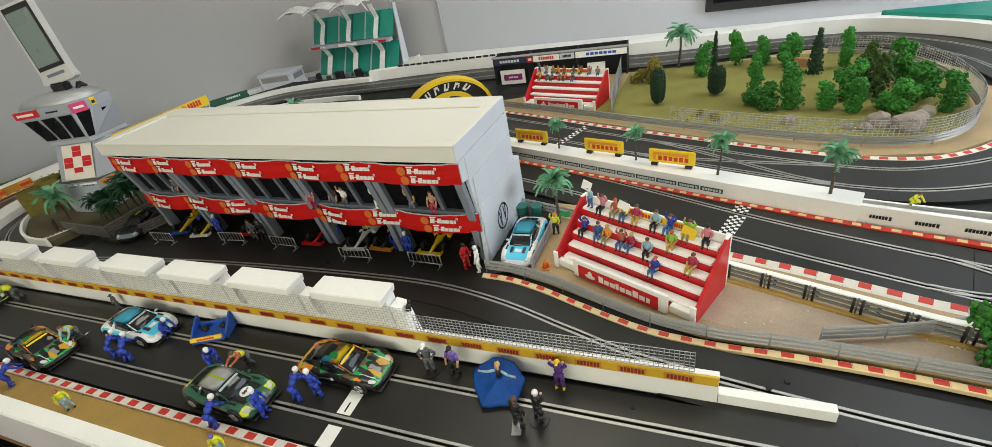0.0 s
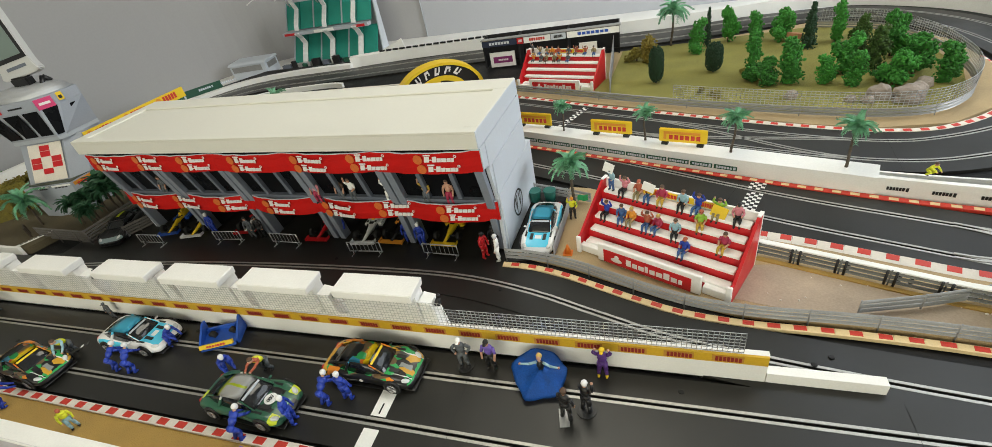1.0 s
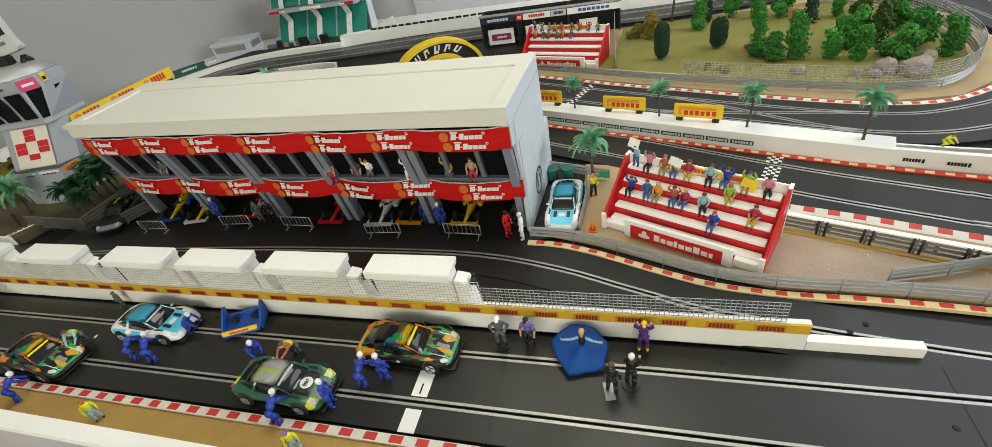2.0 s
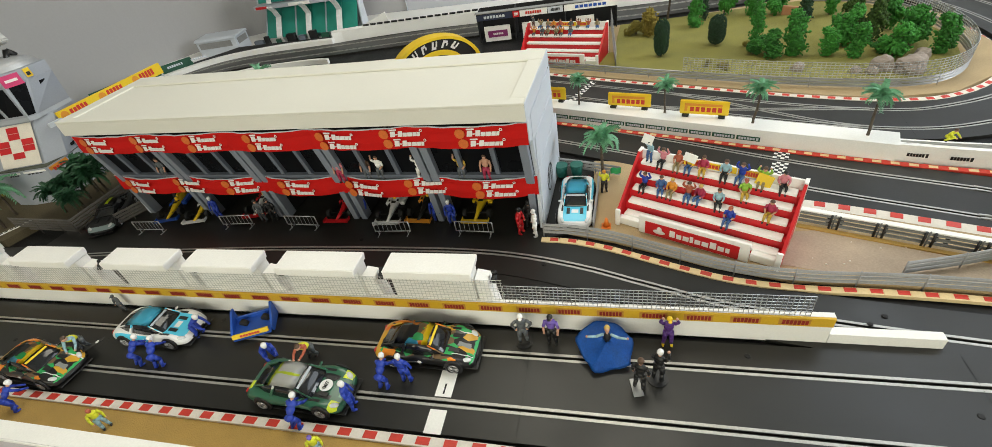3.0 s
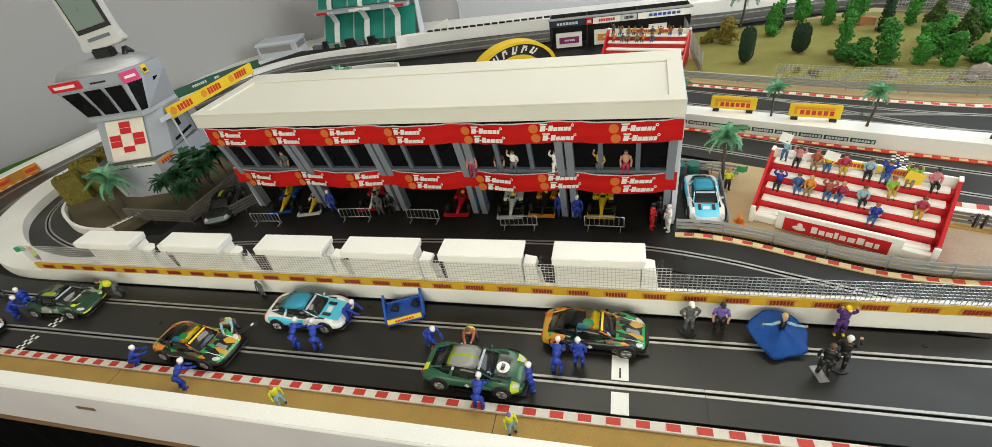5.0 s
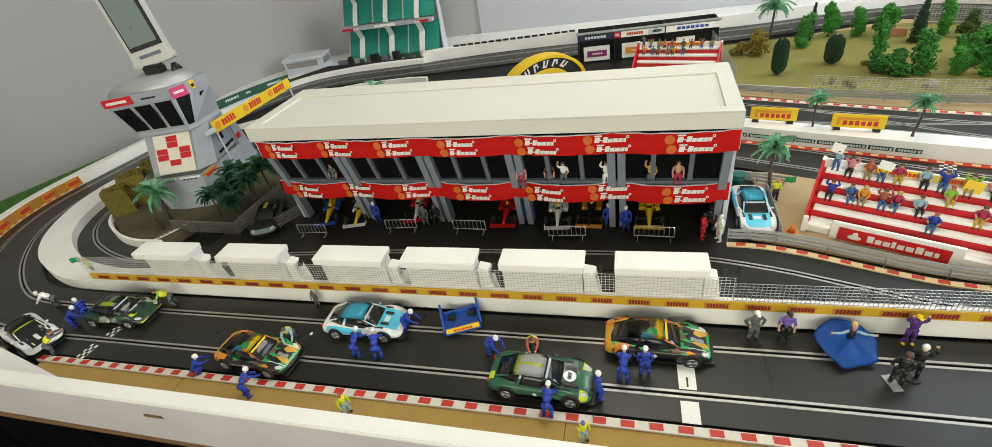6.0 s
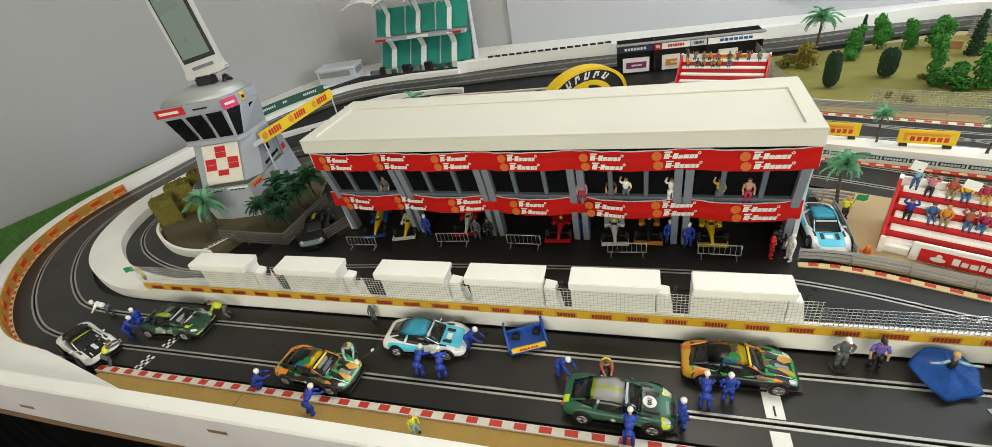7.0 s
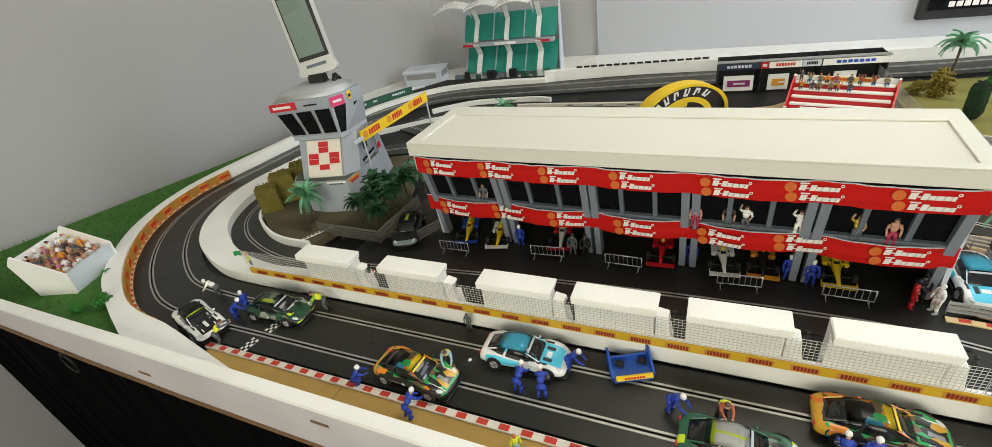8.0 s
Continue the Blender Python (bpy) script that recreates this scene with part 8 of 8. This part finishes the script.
def teal_stand():
    t = thing("tribune", pose(-1.490, 1.855, -0.06, 0, 0, 2) @ Matrix.Scale(1.12, 4), "two-tier teal plastic tribune with white struts", "grandstand")
    w = 0.44
    for z0, y0, z1, y1 in ((0.022, 0.0, 0.130, 0.080), (0.160, 0.035, 0.262, 0.100)):
        for i in range(6):
            a = 0.006 + i * w / 6
            bm = B()
            prism(bm, [(y0, z0), (y0 + 0.004, z0), (y1 + 0.006, z1), (y1, z1)], a, a + w / 6 - 0.0030)
            bmesh.ops.transform(bm, matrix=Matrix(((0, 0, 1, 0), (1, 0, 0, 0), (0, 1, 0, 0), (0, 0, 0, 1))), verts=bm.verts[:])
            part("seat_block", bm, "teal", t, "teal sloping seating plate")
    def ribbon(line, x0, x1, th):
        """A bent strip of even width along a line of (y, z)."""
        bm = B()
        rings = []
        for k, (y, z) in enumerate(line):
            (ya, za), (yb, zb) = line[max(k - 1, 0)], line[min(k + 1, len(line) - 1)]
            d = math.hypot(yb - ya, zb - za)
            ny, nz = -(zb - za) / d * th, (yb - ya) / d * th
            rings.append([bm.verts.new(p) for p in ((x0, y, z), (x1, y, z), (x1, y + ny, z + nz), (x0, y + ny, z + nz))])
        for a, b in zip(rings, rings[1:]):
            for k in range(4):
                bm.faces.new((a[k], a[(k + 1) % 4], b[(k + 1) % 4], b[k]))
        bm.faces.new(rings[0][::-1])
        bm.faces.new(rings[-1])
        return bm
    LOW = [(-0.014, 0.0), (-0.018, 0.030), (0.010, 0.070), (0.032, 0.100), (0.016, 0.130), (-0.008, 0.152)]
    UP = [(0.004, 0.160), (0.012, 0.180), (0.040, 0.215), (0.058, 0.240), (0.040, 0.275), (0.030, 0.300)]
    for i in range(3):
        x = 0.006 + (i + 0.5) * w / 3
        for line, e in ((LOW, 0.012), (UP, 0.010)):
            st = part("strut", ribbon(line, x - e, x + e, 0.005), "helmet", t, "white wavy strut")
            part("groove", ribbon([(y - 0.0006, z) for y, z in line], x - 0.002, x + 0.002, 0.003), "grey", st)
        for z0, y0, z1, y1 in ((0.022, 0.0, 0.130, 0.080), (0.160, 0.035, 0.262, 0.100)):
            xb = 0.006 + i * w / 3
            bm = B()
            prism(bm, [(y0 - 0.006, z0), (y0 - 0.001, z0), (y1 - 0.001, z1), (y1 - 0.006, z1)], xb - 0.004, xb + 0.001)
            bmesh.ops.transform(bm, matrix=Matrix(((0, 0, 1, 0), (1, 0, 0, 0), (0, 1, 0, 0), (0, 0, 0, 1))), verts=bm.verts[:])
            part("divider", bm, "grey", t, "pale grey dividing strip")
    bm = B()
    prism(bm, [(0.045, 0.0), (0.11, 0.0), (0.115, 0.285), (0.095, 0.285), (0.075, 0.150)], w + 0.006, w + 0.011)
    bmesh.ops.transform(bm, matrix=Matrix(((0, 0, 1, 0), (1, 0, 0, 0), (0, 1, 0, 0), (0, 0, 0, 1))), verts=bm.verts[:])
    part("end_fin", bm, "pgrey", t, "pale blue-grey end wall")
    bm = B()
    box(bm, 0.0, w, -0.004, 0.03, 0.142, 0.156)
    part("balcony", bm, "grey", t)
    for x in (0.012, w - 0.07):
        bm = B()
        box(bm, x, x + 0.055, -0.006, -0.0042, 0.144, 0.154)
        part("red_panel", bm, "red", t)
    bm = B()
    box(bm, 0.17, 0.27, -0.006, -0.0042, 0.144, 0.156)
    part("white_panel", bm, "white", t)
    bm = B()
    box(bm, 0, w, 0.11, 0.114, 0.0, 0.262)
    part("back_frame", bm, "grey", t)
    for i in range(3):
        bm = B()
        x0 = -0.085 + i * w / 3
        pts = [Vector((x0 + k * 0.150 / 8, 0.03, 0.300 + 0.018 * math.sin(math.pi * k / 8) + 0.010 * (k / 8))) for k in range(9)]
        sweep(bm, pts, [(0.03, 0.0), (0.03, 0.004), (-0.02, 0.016), (-0.075, 0.002), (-0.075, -0.003), (-0.02, 0.010)])
        can = part("canopy", bm, "helmet", t, "white curved canopy shell")
        bm = B()
        tube(bm, (x0 + 0.135, 0.06, 0.255), (x0 + 0.145, 0.0, 0.312), 0.004, n=6)
        part("canopy_strut", bm, "helmet", can)
    for x in (0.0, w - 0.006):
        bm = B()
        box(bm, x, x + 0.006, 0.098, 0.109, 0.0, 0.30)
        part("mast", bm, "grey", t)
    rnd = random.Random(2)
    for i in range(9):
        bm = B()
        x = -0.04 + i * 0.055
        s = rnd.uniform(0.012, 0.022)
        box(bm, x, x + s * rnd.uniform(1.2, 2.2), -0.045, -0.045 + s, 0, rnd.uniform(0.026, 0.046))
        bevelled(bm, 0.002)
        part("base_block", bm, rnd.choice(("mull", "dgreen", "black", "black")), t)


teal_stand()


def hut():
    t = thing("hut", pose(-1.795, 1.725, -0.06, 0, 0, 9) @ Matrix.Scale(1.04, 4), "low grey plastic hut with sloping window panels", "hut")
    turn = Matrix(((0, 0, 1, 0), (1, 0, 0, 0), (0, 1, 0, 0), (0, 0, 0, 1)))
    bm = B()
    prism(bm, [(0.006, 0), (0.12, 0), (0.12, 0.070), (0.0, 0.070), (0.0, 0.030)], 0, 0.20)
    bmesh.ops.transform(bm, matrix=turn, verts=bm.verts[:])
    bevelled(bm, 0.003)
    b = part("body", bm, "pgrey", t)
    bm = B()
    prism(bm, [(-0.008, 0.0703), (0.126, 0.0703), (0.118, 0.080), (0.010, 0.080)], -0.006, 0.206)
    bmesh.ops.transform(bm, matrix=turn, verts=bm.verts[:])
    bevelled(bm, 0.002)
    part("roof", bm, "pgrey", t)
    bm = B()
    box(bm, 0.014, 0.176, -0.0018, -0.0002, 0.037, 0.063)
    part("window", bm, "steel", b, "long grey front window")
    bm = B()
    box(bm, 0.2002, 0.2018, 0.016, 0.104, 0.037, 0.063)
    part("window", bm, "steel", b, "grey end window")


hut()

# white ramp wedge and small wall bars
bm = B()
prism(bm, [(0, 0), (0.21, 0), (0.214, 0.062), (0.203, 0.120), (0.0, 0.045)], 0, 0.006)
bmesh.ops.transform(bm, matrix=Matrix(((1, 0, 0, 0), (0, 0, 1, 0), (0, 1, 0, 0), (0, 0, 0, 1))), verts=bm.verts[:])
single("wedge", bm, "white", "white card wedge beside the tribune", "wedge", m=pose(-0.962, 1.700, -0.06, 0, 0, 4))
bm = B()
for i in range(0, 17):
    yy = 1.606 + (i * 0.031) * 0.10
    box(bm, -0.82 + i * 0.031, -0.82 + i * 0.031 + 0.024, yy, yy + 0.008, 0.0392, 0.0450)
single("dark_rail", bm, "black", "dark rail on top of the white back wall", "rail", kind="structure")
# inner low walls at the back left
for line, h, lab in ((smooth_line([(-1.50, 0.93), (-1.447, 0.965), (-1.40, 1.0), (-1.291, 1.080), (-1.19, 1.14)]), 0.012, "low white wall behind the tower"), (smooth_line([(-1.32, 1.195), (-1.268, 1.234), (-1.154, 1.297), (-0.94, 1.326), (-0.85, 1.316)]), 0.012, "low white wall between the back tracks")):
    bm = B()
    sweep(bm, line, [(-0.006, -0.006), (-0.006, h), (0.006, h), (0.006, -0.006)])
    single("low_wall", bm, "white", lab, "barrier", kind="structure")
LW = smooth_line([(-0.962, 1.245), (-0.807, 1.250), (-0.657, 1.248), (-0.515, 1.250), (-0.42, 1.24)])
wall_line("low_wall", LW, [(-0.005, -0.006), (-0.005, 0.011), (0.005, 0.011), (0.005, -0.006)], "kwhite", "low cream wall between the back tracks")
wall_panels(list(reversed(LW)), 0.02, 0.40, 0.11, 0.03, 0.002, 0.009, None, "black", 0.006, "advert_bars", "dark word bars on the low white wall")
# green boards along the back left wall
GREEN_LINE = dense([(-1.712, 1.05), (-1.654, 1.204), (-1.611, 1.283), (-1.561, 1.358), (-1.53, 1.395)], 0.03)
bm = B()
sweep(bm, GREEN_LINE, [(0.0, -0.006), (0.0, 0.048), (0.003, 0.048), (0.003, -0.006)])
single("advert_strip", bm, "dgreen", "dark green advert board standing behind the outer wall", "advert strip", kind="structure")
wall_panels(list(reversed(GREEN_LINE)), 0.01, 0.34, 0.095, 0.074, 0.026, 0.043, None, "pgrey", -0.0004, "advert_bars", "pale word bars on the dark green board")

# ---- left corner ----
d = (LEFT_B - LEFT_A).normalized()
atx = lambda y: LEFT_A.x + (y - LEFT_A.y) / d.y * d.x + 0.003
poly = [(p.x - 0.0005, p.y) for p in RING_OUT if p.x < -1.25] + [(-1.75, 1.02), (-1.90, 0.70), (-2.165, 0.03), (atx(-0.1180), -0.1180)]
bm = B()
prism(bm, poly, -0.006, 0.012)
single("ground", bm, "green", "bright green grass mat in the table corner", "grass", kind="structure")
rnd = random.Random(12)
bm = B()
for i in range(9000):
    y = rnd.uniform(-0.10, 0.95)
    x = rnd.uniform(atx(y) + 0.004, atx(y) + 0.62)
    q = min((p - Vector((x, y, 0))).length for p in FRONT[i0:i1:2])
    if q < W + 0.09 or x < -2.16 + (y - 0.03) * 0.42 or (-1.86 < x < -1.55 and -0.05 < y < 0.16) or x > -1.25:
        continue
    h = rnd.uniform(0.004, 0.010) + (rnd.uniform(0.0, 0.012) if x < atx(y) + 0.10 + 0.1 * y else 0)
    a = rnd.uniform(0, 6.3)
    w = Vector((math.cos(a), math.sin(a), 0)) * 0.0013
    b0 = Vector((x, y, 0.0118))
    tip = b0 + Vector((rnd.gauss(0, 0.003), rnd.gauss(0, 0.003), h))
    bm.faces.new([bm.verts.new(p) for p in (b0 - w, b0 + w, tip)])
single("grass", bm, "green", "short bright green grass tufts", "grass", kind="stuff")


CRW = pose(-1.690, 0.020, 0.012, 0, 0, -73)


def crowd_box():
    t = thing("crowd_stand", CRW @ Matrix.Diagonal((0.88, 0.95, 1.25, 1)), "white open card stand packed with tiny spectators", "stand")
    turn = Matrix(((0, 0, 1, 0), (1, 0, 0, 0), (0, 1, 0, 0), (0, 0, 0, 1)))
    bm = B()
    prism(bm, [(-0.060, 0.0), (0.040, 0.0), (0.040, 0.022), (-0.068, 0.062)], -0.072, 0.072)
    bmesh.ops.transform(bm, matrix=turn, verts=bm.verts[:])
    part("sloping_floor", bm, "grey", t)
    for s in (-1, 1):
        bm = B()
        prism(bm, [(-0.060, 0.0), (0.006, -0.004), (0.052, 0.0), (0.058, 0.046), (-0.062, 0.092), (-0.084, 0.074)], s * 0.0755 - 0.0025, s * 0.0755 + 0.0025)
        bmesh.ops.transform(bm, matrix=turn, verts=bm.verts[:])
        part("side_panel", bm, "white", t)
    bm = B()
    prism(bm, [(0.0405, 0.0), (0.0500, 0.0), (0.0560, 0.044), (0.0465, 0.044)], -0.0728, 0.0728)
    bmesh.ops.transform(bm, matrix=turn, verts=bm.verts[:])
    part("front_panel", bm, "pgrey", t)
    bm = B()
    prism(bm, [(-0.064, 0.0), (-0.0605, 0.0), (-0.080, 0.080), (-0.0835, 0.080)], -0.0728, 0.0728)
    bmesh.ops.transform(bm, matrix=turn, verts=bm.verts[:])
    part("back_panel", bm, "white", t)


crowd_box()
cols = ("rust", "pink", "pink", "white", "skin", "orange", "khaki", "skin", "grey", "white", "brown")
rnd = random.Random(3)
for r in range(5):
    for c in range(7):
        y = -0.056 + r * 0.0195
        z = 0.0640 - (y + 0.068) * 0.37
        figurine(CRW @ pose(-0.054 + c * 0.018 + rnd.uniform(-0.004, 0.004), y + rnd.uniform(-0.003, 0.003), z * 1.25 - 0.004, 0, 0, 180 + rnd.uniform(-40, 40)), "sit", rnd.choice(cols), rnd.choice(cols), "skin", rnd.choice(("brown", "black", "blond", "white", "rust")),
                 label="tiny seated spectator figurine in the white stand", group="corner spectators", scale=rnd.uniform(0.78, 0.95))

# ---- display on the north wall ----
t = thing("wall_display", pose(0.463, 2.192, 0.015, 0, 0, 0), "black framed panel hanging on the grey wall", "panel")
bm = B()
box(bm, 0, 0.95, -0.022, 0.0075, 0, 0.48)
bevelled(bm, 0.004)
p = part("frame", bm, "black", t)
bm = B()
box(bm, 0.03, 0.92, -0.0245, -0.0222, 0.035, 0.45)
part("panel_face", bm, "tinted", p)
bm = B()
bars(bm, 0.09, -0.0246, 0.045, 0.22, 0.02, 9, seed=2)
part("word_bars", bm, "bwhite", p)
bm = B()
tube(bm, (-0.855, 2.198, -0.06), (-0.855, 2.198, 1.8), 0.003, n=6)
single("wall_joint", bm, "pgrey", "thin vertical joint cover on the wall", "trim", kind="structure")
# green mat beyond the oval
slab("ground", [(1.0, 1.74), (1.22, 1.56), (1.30, 1.30), (1.30, 0.95), (1.75, 0.90), (1.75, 1.75), (1.0, 1.75)], -0.006, 0.05, "teal", "dull green mat beyond the outer wall", "mat", False)
# clutter under the table: a cable loop
bm = B()
pts = [Vector((-1.52 + 0.028 * math.sin(i * 0.33) + 0.003 * i * 0.3, -0.153, -0.035 - 0.028 * (1 - math.cos(i * 0.33)))) for i in range(20)]
for a, b in zip(pts, pts[1:]):
    tube(bm, a, b, 0.0022, n=6, caps=False)
single("cable", bm, "black", "black cable loop hanging under the table edge", "cable")
for x, z in ((-0.788, 0.008), (-1.243, -0.024)):
    bm = B()
    box(bm, x, x + 0.036, -0.1412, -0.1402, z, z + 0.007)
    bevelled(bm, 0.0005)
    single("handle_slot", bm, "wood", "small brown slot in the white fascia", "slot", kind="structure")
